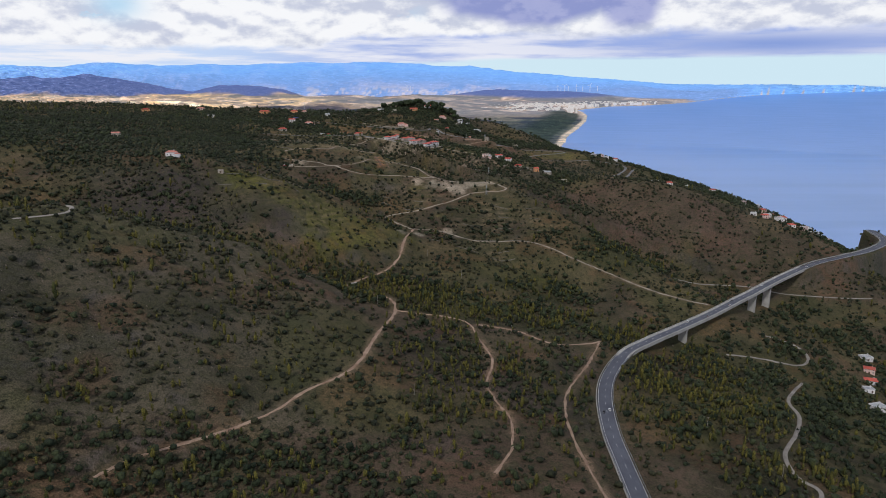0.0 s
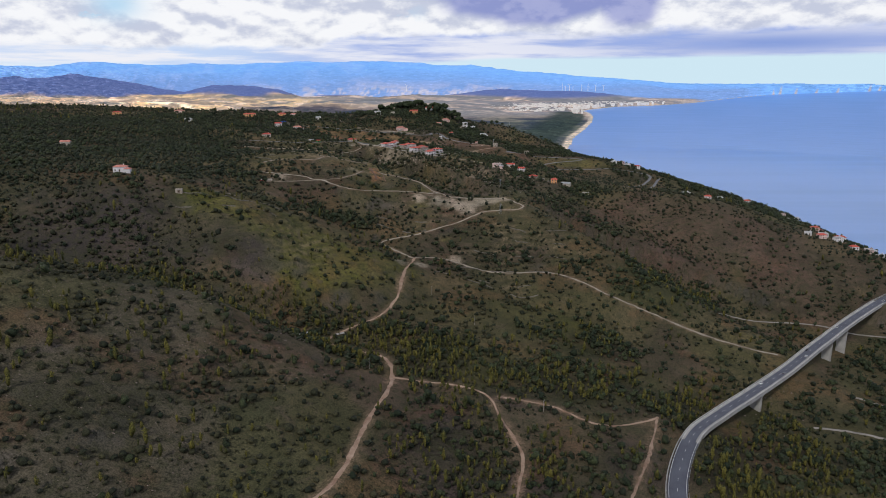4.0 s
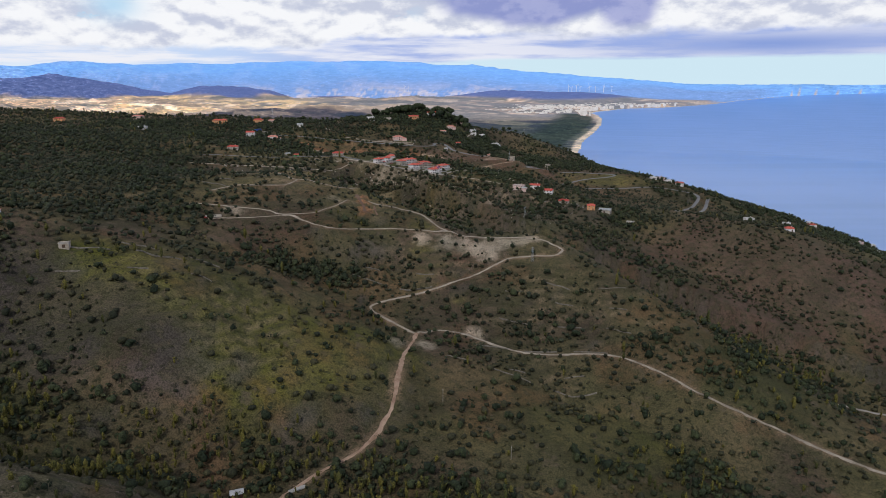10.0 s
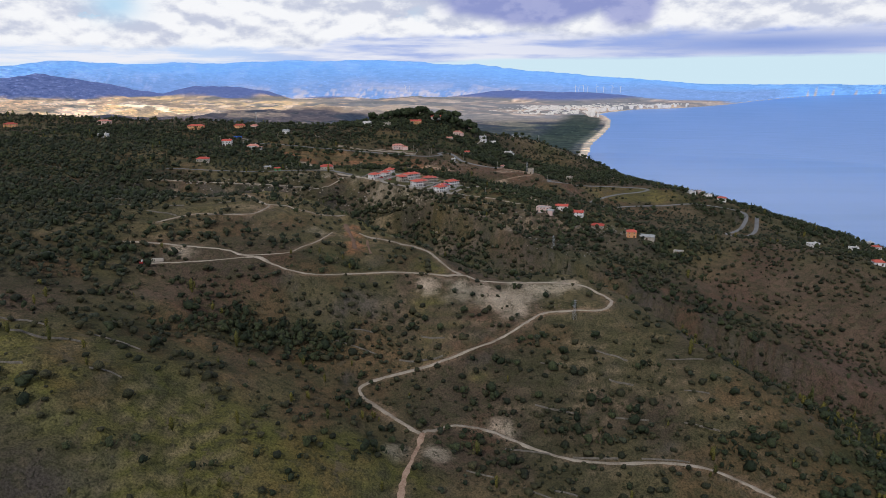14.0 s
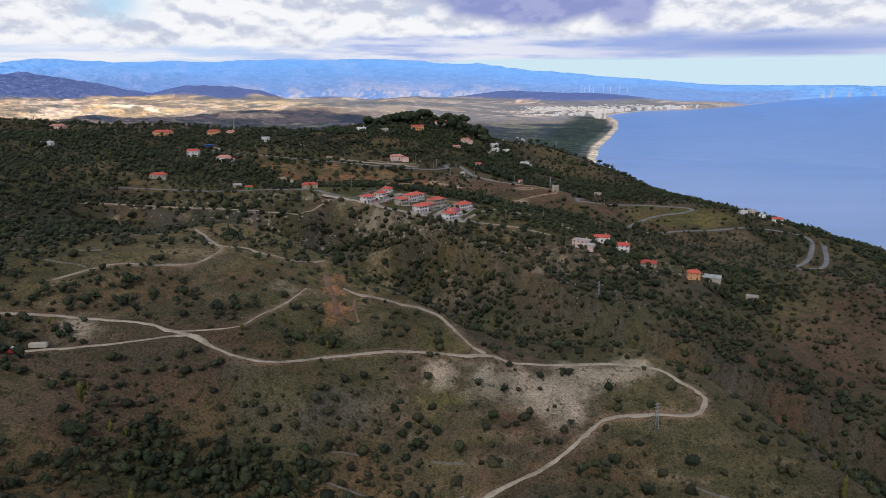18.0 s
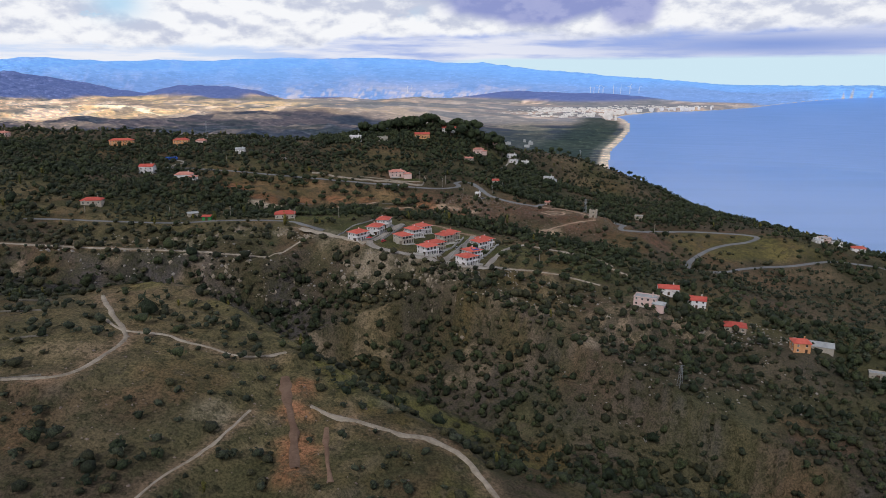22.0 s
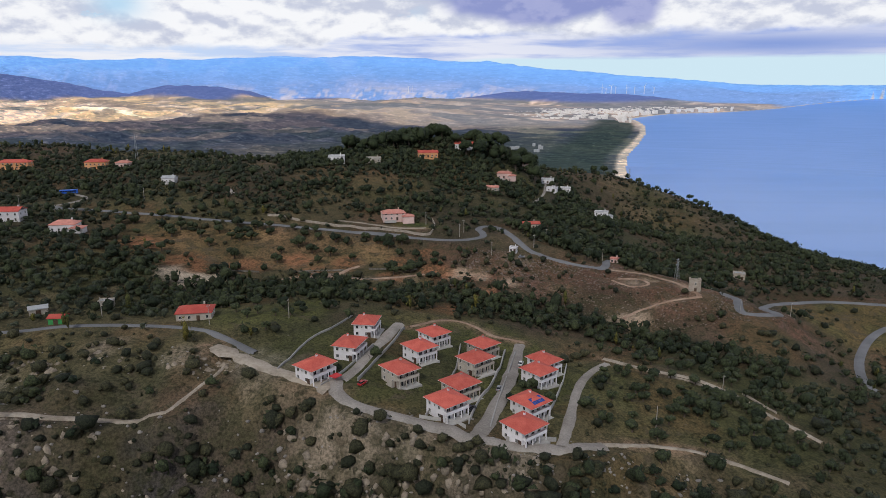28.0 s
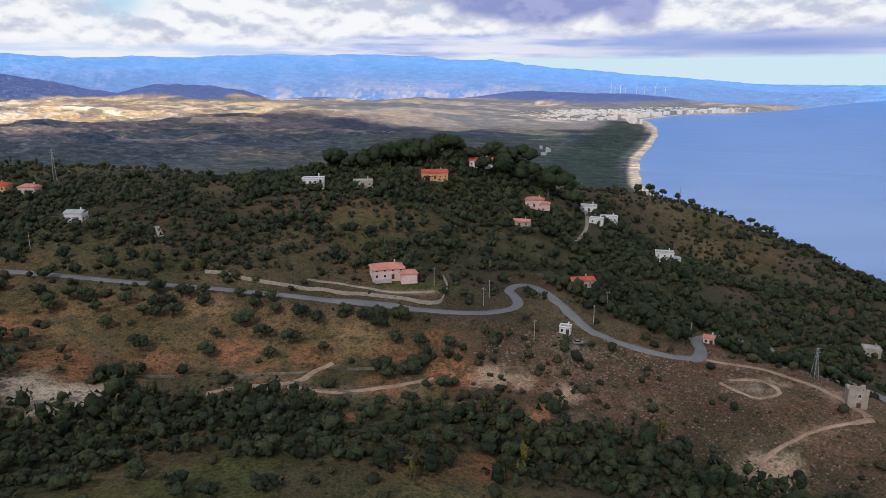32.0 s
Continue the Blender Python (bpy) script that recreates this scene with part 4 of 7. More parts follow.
# ---- the distance: plain, coast, mountains and sea, drawn in towards the eye past three kilometres ----
EYE_C = np.array((-35.0, 630.0, 302.0))
SHORE = [(340, 600), (640, 625), (890, 690), (1080, 735), (1370, 785), (1650, 715), (1910, 560), (2100, 470), (2620, 470), (3210, 550), (4007, 754), (4587, 948), (5393, 1198), (6131, 1394), (6903, 1545), (7377, 1590), (7770, 1785), (8532, 2271), (8864, 2846), (9439, 3409), (10349, 4161), (12138, 5394), (14202, 6911), (16449, 8697), (17834, 10161), (19448, 12160), (26000, 20000)]
SHORE_Y, SHORE_X = [p[0] for p in SHORE], [p[1] for p in SHORE]


def draw_in(x, y, z):
    """Past 3 km distances are shortened along the line of sight, so that the far mountains stay within view."""
    d = np.hypot(x - EYE_C[0], y - EYE_C[1])
    far = 3000 + (1 / 3000 - 1 / np.maximum(d, 3000)) / (1 / 3000 - 1 / 60000) * 1290
    s = np.where(d > 3000, far / d, 1.0)
    return EYE_C[0] + (x - EYE_C[0]) * s, EYE_C[1] + (y - EYE_C[1]) * s, EYE_C[2] + (z - EYE_C[2]) * s


def spread(r):
    return np.where(r > 3000, 1 / (1 / 3000 - (np.minimum(r, 4290) - 3000) / 1290 * (1 / 3000 - 1 / 60000)), r)


# the skyline's slope over the eye, and the height of the long ridges, by bearing
SKYLINE = [(-60, 0.022), (-32.3, 0.022), (-30.2, 0.029), (-25, 0.0266), (-21, 0.0273), (-17, 0.0286), (-12.8, 0.0321), (-6, 0.0325), (-1.5, 0.0302), (0, 0.027), (3.2, 0.0253), (5.5, 0.0182), (7.8, 0.0157), (9.1, 0.0148), (12.3, 0.0061), (16.7, 0.0013), (22, -0.0070), (60, -0.0072)]
RIDGES = [(-60, 330), (-30, 320), (-27, 270), (-24.5, 205), (-22.5, 120), (-20.5, 180), (-17, 195), (-14.5, 150), (-12.5, 40), (-9, 90), (-6.5, 40), (0, 30), (3, 110), (6, 165), (11, 165), (14, 110), (17, 40), (19, 10), (60, 5)]
A, RR = np.meshgrid(np.radians(np.linspace(-44, 40, 520)), np.r_[np.linspace(1400, 3000, 90), np.linspace(3010, 4288, 180)])
DD = spread(RR)
FX, FY = EYE_C[0] + DD * np.sin(A), EYE_C[1] + DD * np.cos(A)
ang = np.degrees(A)
rise = 0.93 * np.interp(ang, [p[0] for p in SKYLINE], [p[1] for p in SKYLINE]) - 0.001
hills = rough(FX, FY, 1800, 5, 21)
E1 = 10 + 34 * hills * smooth(2800, 6000, DD)
ridge = np.interp(ang, [p[0] for p in RIDGES], [p[1] for p in RIDGES]) * np.exp(-((DD - 11000 - 500 * np.sin(ang * 0.45)) / 950) ** 2) * (0.40 + 0.5 * hills + 0.7 * rough(FX, FY, 800, 5, 25, 0.6))
E1 += ridge
climb = smooth(12000, 21000, DD)
E1 = E1 + np.maximum(292 + np.minimum(DD, 21500) * rise, 4) * climb * (0.92 + 0.16 * rough(FX, FY, 5000, 5, 22))
# low rolling hills to the west
E1 += 150 * smooth(6, -8, ang) * smooth(3000, 4200, DD) * smooth(7200, 5800, DD) * np.maximum(rough(FX, FY, 700, 5, 23, 0.6) - 0.34, 0)
E1 += 70 * smooth(-6, -20, ang) * np.exp(-((DD - 8300) / 800) ** 2) * (0.1 + 1.5 * rough(FX, FY, 600, 5, 24, 0.6))
def folds(size, seed):
    return 1 - np.abs(2 * rough(FX, FY, size, 5, seed, 0.55) - 1)


E1 += 150 * smooth(10, -4, ang) * smooth(4600, 5600, DD) * smooth(11500, 9800, DD) * np.maximum(folds(1300, 26) - 0.45, 0)
E1 += 95 * smooth(8, -6, ang) * smooth(2500, 3100, DD) * smooth(5200, 4500, DD) * np.maximum(folds(700, 27) - 0.48, 0)
E1 += 260 * smooth(12500, 15000, DD) * (folds(3200, 28) - 0.6)
seam = smooth(2140, 2700, FY)
E1 = np.where(FX > -1246, np.maximum(base_height(FX, np.minimum(FY, 2700)), 9) * (1 - seam) + E1 * seam, E1)
inland = np.interp(FY, SHORE_Y, SHORE_X) - FX
E1 = np.where(inland < 0, -6, np.minimum(E1, 0.5 + inland * 0.05 + np.where(inland > 200, 1e4, 0)))
E1 = np.where((FX > -1246) & (FX < 850) & (FY < 2152), -40, E1)
f1, f2, f3 = rough(FX, FY, 800, 4, 41), rough(FX, FY, 240, 4, 42), rough(FX, FY, 2600, 4, 43)
f4, f5, f6 = rough(ang * 800, DD, 1500, 6, 45, 0.6), rough(ang * 1100, DD, 700, 5, 46, 0.65), rough(ang * 620, DD, 560, 5, 47, 0.65)
f7, f8 = rough(FX, FY, 1500, 5, 49, 0.6), rough(FX, FY, 350, 5, 50, 0.65)
C = np.zeros(FX.shape + (3,)) + np.array((0.050, 0.060, 0.062))
C = lay(C, 0.8 * smooth(0.52, 0.60, f2), (0.110, 0.098, 0.088))
C = lay(C, 0.8 * smooth(0.45, 0.55, f1), (0.030, 0.042, 0.042))
# plain with painted cloud shade: dark groves, mauve ploughed fields, a few pale plots
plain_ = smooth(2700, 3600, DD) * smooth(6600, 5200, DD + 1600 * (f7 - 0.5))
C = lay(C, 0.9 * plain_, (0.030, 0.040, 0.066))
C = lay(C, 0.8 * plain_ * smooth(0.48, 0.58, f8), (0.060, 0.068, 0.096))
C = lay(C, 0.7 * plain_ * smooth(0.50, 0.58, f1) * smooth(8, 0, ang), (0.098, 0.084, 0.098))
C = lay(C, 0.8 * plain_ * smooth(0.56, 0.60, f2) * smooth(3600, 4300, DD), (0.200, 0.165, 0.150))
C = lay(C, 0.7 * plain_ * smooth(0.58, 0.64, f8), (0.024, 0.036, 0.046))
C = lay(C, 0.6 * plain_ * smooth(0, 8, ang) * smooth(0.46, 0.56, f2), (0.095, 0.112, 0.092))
# fields with painted sunlight and cloud shadows, ochre west, paler towards the coast
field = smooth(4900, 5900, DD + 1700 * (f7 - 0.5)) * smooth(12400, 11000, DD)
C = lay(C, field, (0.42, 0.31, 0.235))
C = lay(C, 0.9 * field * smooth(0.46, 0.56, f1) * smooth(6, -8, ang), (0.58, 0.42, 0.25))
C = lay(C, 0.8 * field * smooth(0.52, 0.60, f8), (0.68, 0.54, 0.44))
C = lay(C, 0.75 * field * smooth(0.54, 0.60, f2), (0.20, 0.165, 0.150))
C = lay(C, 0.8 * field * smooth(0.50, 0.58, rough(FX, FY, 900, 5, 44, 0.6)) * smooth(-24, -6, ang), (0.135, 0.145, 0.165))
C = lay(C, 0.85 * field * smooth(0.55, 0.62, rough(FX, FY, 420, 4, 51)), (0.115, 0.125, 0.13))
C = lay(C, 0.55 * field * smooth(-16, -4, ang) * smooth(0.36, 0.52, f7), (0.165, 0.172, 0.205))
# a dry river bed of pale sand
bed = np.abs(DD - np.interp(ang, [-40, -28.5, -25, -21.5], [7200, 6600, 6100, 5700]) - 500 * (f2 - 0.5)) / np.interp(ang, [-30.5, -27.5, -24.5, -21], [80, 300, 230, 50])
C = lay(C, smooth(1.15, 0.85, bed) * smooth(-30.5, -29, ang) * smooth(-20.5, -22, ang), (0.92, 0.82, 0.60))
# the high ground behind: sunlight, cloud shade and blue haze painted into its colour
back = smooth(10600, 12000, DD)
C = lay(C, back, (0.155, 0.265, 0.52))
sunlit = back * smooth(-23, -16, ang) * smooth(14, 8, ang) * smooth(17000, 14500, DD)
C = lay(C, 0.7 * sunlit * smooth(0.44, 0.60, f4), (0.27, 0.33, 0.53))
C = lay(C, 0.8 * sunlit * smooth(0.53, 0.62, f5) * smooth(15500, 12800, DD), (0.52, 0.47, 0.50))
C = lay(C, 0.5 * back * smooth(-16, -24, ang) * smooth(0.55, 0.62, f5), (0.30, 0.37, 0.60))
# haze on the ridges and mountains is put into their blue base colours
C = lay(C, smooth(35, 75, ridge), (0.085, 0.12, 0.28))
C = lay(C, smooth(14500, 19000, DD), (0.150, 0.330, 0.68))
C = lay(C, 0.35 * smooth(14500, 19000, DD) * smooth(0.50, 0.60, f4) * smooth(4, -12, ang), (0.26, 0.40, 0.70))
C = lay(C, smooth(55, 30, inland) * (inland > 0) * (FY > 2150), (0.42, 0.36, 0.31))
C = lay(C, 0.9 * smooth(60, 110, inland) * smooth(480, 300, inland) * (FY > 2150) * (FY < 6600), (0.024, 0.038, 0.036))
C = lay(C, 0.8 * smooth(300, 480, inland) * smooth(1500, 1100, inland) * (FY > 2150) * smooth(5200, 4600, FY), (0.034, 0.044, 0.050))
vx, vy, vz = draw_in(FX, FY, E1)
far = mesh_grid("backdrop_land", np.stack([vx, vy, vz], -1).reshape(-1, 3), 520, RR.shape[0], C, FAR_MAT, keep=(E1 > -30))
tagged(far, "coastal plain, fields and mountains with painted sunlight, shade and haze", kind="structure")

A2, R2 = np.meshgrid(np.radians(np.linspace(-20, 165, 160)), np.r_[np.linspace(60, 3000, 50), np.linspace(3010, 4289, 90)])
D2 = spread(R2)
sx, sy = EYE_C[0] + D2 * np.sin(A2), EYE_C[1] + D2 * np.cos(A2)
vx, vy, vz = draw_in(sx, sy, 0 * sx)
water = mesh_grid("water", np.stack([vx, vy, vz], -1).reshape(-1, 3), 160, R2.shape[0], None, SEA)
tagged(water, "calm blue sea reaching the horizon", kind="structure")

# ---- building helpers ----
def part(name, bm, mat, parent, label=""):
    """Links a bmesh as one mesh object under a thing or a part."""
    me = bpy.data.meshes.new(name)
    bm.to_mesh(me)
    bm.free()
    me.materials.append(mat)
    ob = new(name, me)
    ob.parent = parent
    return tagged(ob, label)


def share(name, me, parent, m=None, label=""):
    ob = new(name, me)
    ob.parent = parent
    if m is not None:
        ob.matrix_basis = m
    return tagged(ob, label)


def thing(name, m, label, category, group=""):
    ob = new(name)
    ob.matrix_basis = m
    return tagged(ob, label, category, group)


def box(bm, cx, cy, cz, sx, sy, sz, turn=0.0):
    """A box with its middle at cx, cy and its underside at cz."""
    c, s = math.cos(turn), math.sin(turn)
    v = [bm.verts.new((cx + x * sx / 2 * c - y * sy / 2 * s, cy + x * sx / 2 * s + y * sy / 2 * c, cz + z * sz)) for z in (0, 1) for x, y in ((-1, -1), (1, -1), (1, 1), (-1, 1))]
    for f in ((3, 2, 1, 0), (4, 5, 6, 7), (0, 1, 5, 4), (1, 2, 6, 5), (2, 3, 7, 6), (3, 0, 4, 7)):
        bm.faces.new([v[i] for i in f])
    return v


def boxes(*rows):
    bm = bmesh.new()
    for r in rows:
        box(bm, *r)
    return bm


def mesh_of(name, bm, mat):
    me = bpy.data.meshes.new(name)
    bm.to_mesh(me)
    bm.free()
    me.materials.append(mat)
    return me


def hip_roof(w, d, z, rise, ridge=0.12, thick=0.22):
    """A hipped roof over w by d, with eaves of some thickness."""
    bm = bmesh.new()
    a = [(-w / 2, -d / 2), (w / 2, -d / 2), (w / 2, d / 2), (-w / 2, d / 2)]
    lo = [bm.verts.new((x, y, z)) for x, y in a]
    hi = [bm.verts.new((x, y, z + thick)) for x, y in a]
    k = ridge * max(w, d) / 2 + abs(w - d) / 2 * 0.6
    r = [bm.verts.new((k, 0, z + thick + rise)), bm.verts.new((-k, 0, z + thick + rise))] if w > d else [bm.verts.new((0, k, z + thick + rise)), bm.verts.new((0, -k, z + thick + rise))]
    bm.faces.new(lo[::-1])
    for i in range(4):
        bm.faces.new((lo[i], lo[(i + 1) % 4], hi[(i + 1) % 4], hi[i]))
    if w > d:
        bm.faces.new((hi[0], hi[1], r[0], r[1]))
        bm.faces.new((hi[1], hi[2], r[0]))
        bm.faces.new((hi[2], hi[3], r[1], r[0]))
        bm.faces.new((hi[3], hi[0], r[1]))
    else:
        bm.faces.new((hi[0], hi[1], r[1]))
        bm.faces.new((hi[1], hi[2], r[0], r[1]))
        bm.faces.new((hi[2], hi[3], r[0]))
        bm.faces.new((hi[3], hi[0], r[1], r[0]))
    return bm


def gable_roof(w, d, z, rise, thick=0.2):
    bm = bmesh.new()
    pts = [(-d / 2, z), (0, z + rise), (d / 2, z), (d / 2, z + thick), (0, z + rise + thick), (-d / 2, z + thick)]
    a = [bm.verts.new((-w / 2, y, h)) for y, h in pts]
    b = [bm.verts.new((w / 2, y, h)) for y, h in pts]
    for i in range(6):
        j = (i + 1) % 6
        bm.faces.new((a[i], b[i], b[j], a[j]))
    bm.faces.new(a[::-1])
    bm.faces.new(b)
    bmesh.ops.recalc_face_normals(bm, faces=bm.faces)
    return bm


def tile_material(name, a, b):
    """Roof tiles: rows of rounded tiles as relief, with weathered tones."""
    m, n, pos = material(name)
    oc = n.add("ShaderNodeTexCoord").outputs["Object"]
    sp = n.add("ShaderNodeSeparateXYZ", i={0: oc})
    rows = n.m("SINE", n.m("MULTIPLY", n.m("ADD", sp.outputs[0], sp.outputs[1]), 14.0))
    c, f = n.noise(pos, 0.35, 5.0), n.noise(pos, 3.0, 4.0, 0.7)
    rnd = n.add("ShaderNodeObjectInfo").outputs["Random"]
    col = n.mix(n.step(n.m("ADD", n.m("MULTIPLY", c, 0.5), n.m("MULTIPLY", f, 0.5)), 0.35, 0.65), a, b)
    col = n.mix(1.0, col, n.mix(rnd, (0.85, 0.85, 0.85), (1.08, 1.08, 1.08)), "MULTIPLY")
    finish(n, col, 0.8, 0.0, n.m("ADD", rows, f), 0.35, 0.06, 0.25)
    return m


ROOF = tile_material("red_roof_tiles", (0.50, 0.090, 0.064), (0.64, 0.150, 0.108))
ROOF_ROSE = tile_material("rose_roof_tiles", (0.50, 0.19, 0.15), (0.66, 0.30, 0.23))
ROOF_RED = tile_material("bright_red_roof", (0.46, 0.075, 0.06), (0.58, 0.12, 0.085))
ROOF_GREY = plain("grey_roof", (0.30, 0.31, 0.32), (0.46, 0.47, 0.47), 0.3, 0.8)
WHITE = plain("white_plaster", (0.66, 0.63, 0.64), (0.80, 0.78, 0.79), 0.25, 0.85)
BEIGE = plain("raw_beige_plaster", (0.36, 0.32, 0.27), (0.48, 0.43, 0.37), 0.25, 0.9)
PINK = plain("pink_plaster", (0.60, 0.42, 0.38), (0.74, 0.54, 0.49), 0.25, 0.85)
ORANGE = plain("orange_plaster", (0.58, 0.27, 0.12), (0.72, 0.37, 0.18), 0.25, 0.85)
GREEN = plain("green_boards", (0.03, 0.20, 0.06), (0.06, 0.30, 0.09), 0.6, 0.7)
STONE = plain("old_stone", (0.30, 0.25, 0.20), (0.48, 0.42, 0.35), 0.5, 0.95, strength=0.6, distance=0.3)
GLASS = plain("dark_window_glass", (0.010, 0.011, 0.014), (0.022, 0.024, 0.028), 0.4, 0.12, spec=0.5)
FRAME = plain("window_frames", (0.55, 0.53, 0.50), (0.66, 0.64, 0.61), 0.8, 0.6)
DOORWOOD = plain("dark_door_wood", (0.05, 0.03, 0.02), (0.10, 0.06, 0.04), 1.0, 0.6)
REDCLOTH = plain("red_canvas", (0.45, 0.03, 0.04), (0.62, 0.06, 0.06), 0.4, 0.8)
SOLAR = plain("solar_glass", (0.020, 0.05, 0.22), (0.04, 0.09, 0.34), 0.9, 0.15, spec=0.5)
ROCKMAT = plain("grey_rock", (0.17, 0.155, 0.14), (0.34, 0.31, 0.28), 0.3, 0.95, strength=0.7, distance=0.3)

PANE = mesh_of("pane", boxes((0, 0.03, 0, 1, 0.06, 1)), GLASS)
WFRAME = mesh_of("window_frame", boxes((-0.54, 0, -0.06, 0.09, 0.16, 1.12), (0.54, 0, -0.06, 0.09, 0.16, 1.12), (0, 0, 1.0, 1.0, 0.16, 0.08), (0, 0, 0.0, 0.04, 0.12, 1.0)), FRAME)
SILL = mesh_of("sill", boxes((0, -0.06, -0.14, 1.3, 0.3, 0.09)), FRAME)


def window(parent, x, y, z, turn, w=1.0, h=1.2):
    """A window on a wall: frame, pane and sill; turn 0 faces -y."""
    m = pose(x, y, z, 0, 0, turn) @ Matrix.Diagonal((w, 1, h, 1))
    f = share("window", WFRAME, parent, m)
    share("pane", PANE, f)
    share("sill", SILL, f)
    return f


def door(parent, x, y, turn, w=1.1, h=2.1):
    c, s = math.cos(radians(turn)), math.sin(radians(turn))
    bm = boxes((0, -0.05, 0, w, 0.1, h), (-w / 2 - 0.06, -0.04, 0, 0.12, 0.18, h + 0.1), (w / 2 + 0.06, -0.04, 0, 0.12, 0.18, h + 0.1), (0, -0.04, h, w + 0.24, 0.18, 0.12))
    ob = part("door", bm, DOORWOOD, parent)
    ob.matrix_basis = pose(x, y, 0, 0, 0, turn)
    return ob


def wall_shell(w, d, h, t=0.3, sink=2.0):
    return boxes((0, -d / 2 + t / 2, -sink, w, t, h + sink), (0, d / 2 - t / 2, -sink, w, t, h + sink), (-w / 2 + t / 2, 0, -sink, t, d - 2 * t, h + sink), (w / 2 - t / 2, 0, -sink, t, d - 2 * t, h + sink), (0, 0, h - 0.25, w - 2 * t, d - 2 * t, 0.2))


def clear_ground(x, y, r):
    """No bush or tree grows where a house stands."""
    CLEAR[np.hypot(GX - x, GY - y) < r] = 1


def estate_house(x, y, turn, w, d, wall, label, panels=False, canopy=False, stairs=False):
    """A two-storey villa: hipped roof, balcony along one side over a porch."""
    z = float(grid_height(x, y))
    w, d = 0.92 * w, 0.92 * d
    clear_ground(x, y, 11.0)
    h = thing("house", pose(x, y, z, 0, 0, turn), label, "house", "villas of the estate")
    ww, dd, eave = w - 2.6, d - 1.5, 5.5
    bx = -0.5
    body = part("wall", wall_shell(ww, dd, eave), wall, h)
    body.location = (bx, 0, 0)
    part("roof", hip_roof(w, d, eave - 0.05, 1.75), ROOF, h)
    part("gutter", boxes((0, -d / 2 - 0.05, eave - 0.06, w, 0.12, 0.12), (0, d / 2 + 0.05, eave - 0.06, w, 0.12, 0.12), (-w / 2 - 0.05, 0, eave - 0.06, 0.12, d, 0.12), (w / 2 + 0.05, 0, eave - 0.06, 0.12, d, 0.12)), FRAME, h, "pale gutter under the eaves")
    ch = part("chimney", boxes((-w * 0.18, d * 0.2, eave + 0.6, 0.6, 0.6, 1.5)), wall, h)
    part("cap", boxes((-w * 0.18, d * 0.2, eave + 2.1, 0.8, 0.8, 0.1)), ROOF, ch)
    east = bx + ww / 2
    # porch and balcony on the +x side
    slab = part("balcony", boxes((east + 0.85, 0, 2.75, 1.7, dd, 0.22)), wall, h)
    part("parapet", boxes((east + 1.62, 0, 2.97, 0.12, dd, 0.85), (east + 0.85, -dd / 2 + 0.06, 2.97, 1.6, 0.12, 0.85), (east + 0.85, dd / 2 - 0.06, 2.97, 1.6, 0.12, 0.85)), wall, slab)
    for k in range(4):
        part("column", boxes((east + 1.5, -dd / 2 + 0.25 + k * (dd - 0.5) / 3, -1.5, 0.3, 0.3, 4.25)), wall, h)
    for k in (-1, 0, 1):
        window(h, east + 0.01, k * dd * 0.29, 3.15, 90, 1.3, 1.9)
        window(h, east + 0.01, k * dd * 0.29, 0.2, 90, 1.6, 2.1)
    # two storeys of windows on the other sides
    for zz in (1.0, 3.75):
        for k in (-0.3, 0.24):
            window(h, bx + k * ww, -dd / 2 - 0.01, zz, 0, 0.95, 1.15)
            window(h, bx + k * ww, dd / 2 + 0.01, zz, 180, 0.95, 1.15)
        window(h, bx - ww / 2 - 0.01, -dd * 0.25, zz, -90, 0.95, 1.15)
        window(h, bx - ww / 2 - 0.01, dd * 0.25, zz, -90, 0.95, 1.15)
    window(h, bx - 0.02 * ww, -dd / 2 - 0.01, 4.0, 0, 0.45, 0.6)
    door(h, bx + ww * 0.42 - 0.2, -dd / 2 - 0.02, 0)
    part("terrace", boxes((east + 1.6, 0, -1.2, 3.2, dd, 1.25)), CONCRETE, h)
    if panels:
        slope = math.atan2(1.75, w / 2)
        for i in range(2):
            for j in range(5):
                p = part("solar_panel", boxes((0, 0, 0, 1.5, 1.0, 0.06)), SOLAR, h, "blue solar panel on the roof")
                xx = w * 0.2 + 1.6 * i
                p.matrix_basis = pose(xx, -2.2 + j * 1.08, eave + 0.26 + 1.75 * (1 - xx / (w / 2)), 0, math.degrees(slope), 0)
    if canopy:
        c = part("awning", boxes((east + 4.6, 2.2, 2.2, 3.2, 3.6, 0.12)), REDCLOTH, h, "red canvas awning on posts")
        for px, py in ((3.2, 0.6), (6.0, 0.6), (3.2, 3.8), (6.0, 3.8)):
            part("post", boxes((east + px, py, -0.8, 0.1, 0.1, 3.0)), STEEL, c)
    if stairs:
        part("outer_stair", boxes(*[(bx - ww * 0.05 + 0.32 * k, -dd / 2 - 0.65, -1.0, 0.32, 1.2, 1.2 + 0.19 * k) for k in range(13)]), BEIGE, h)
    return h


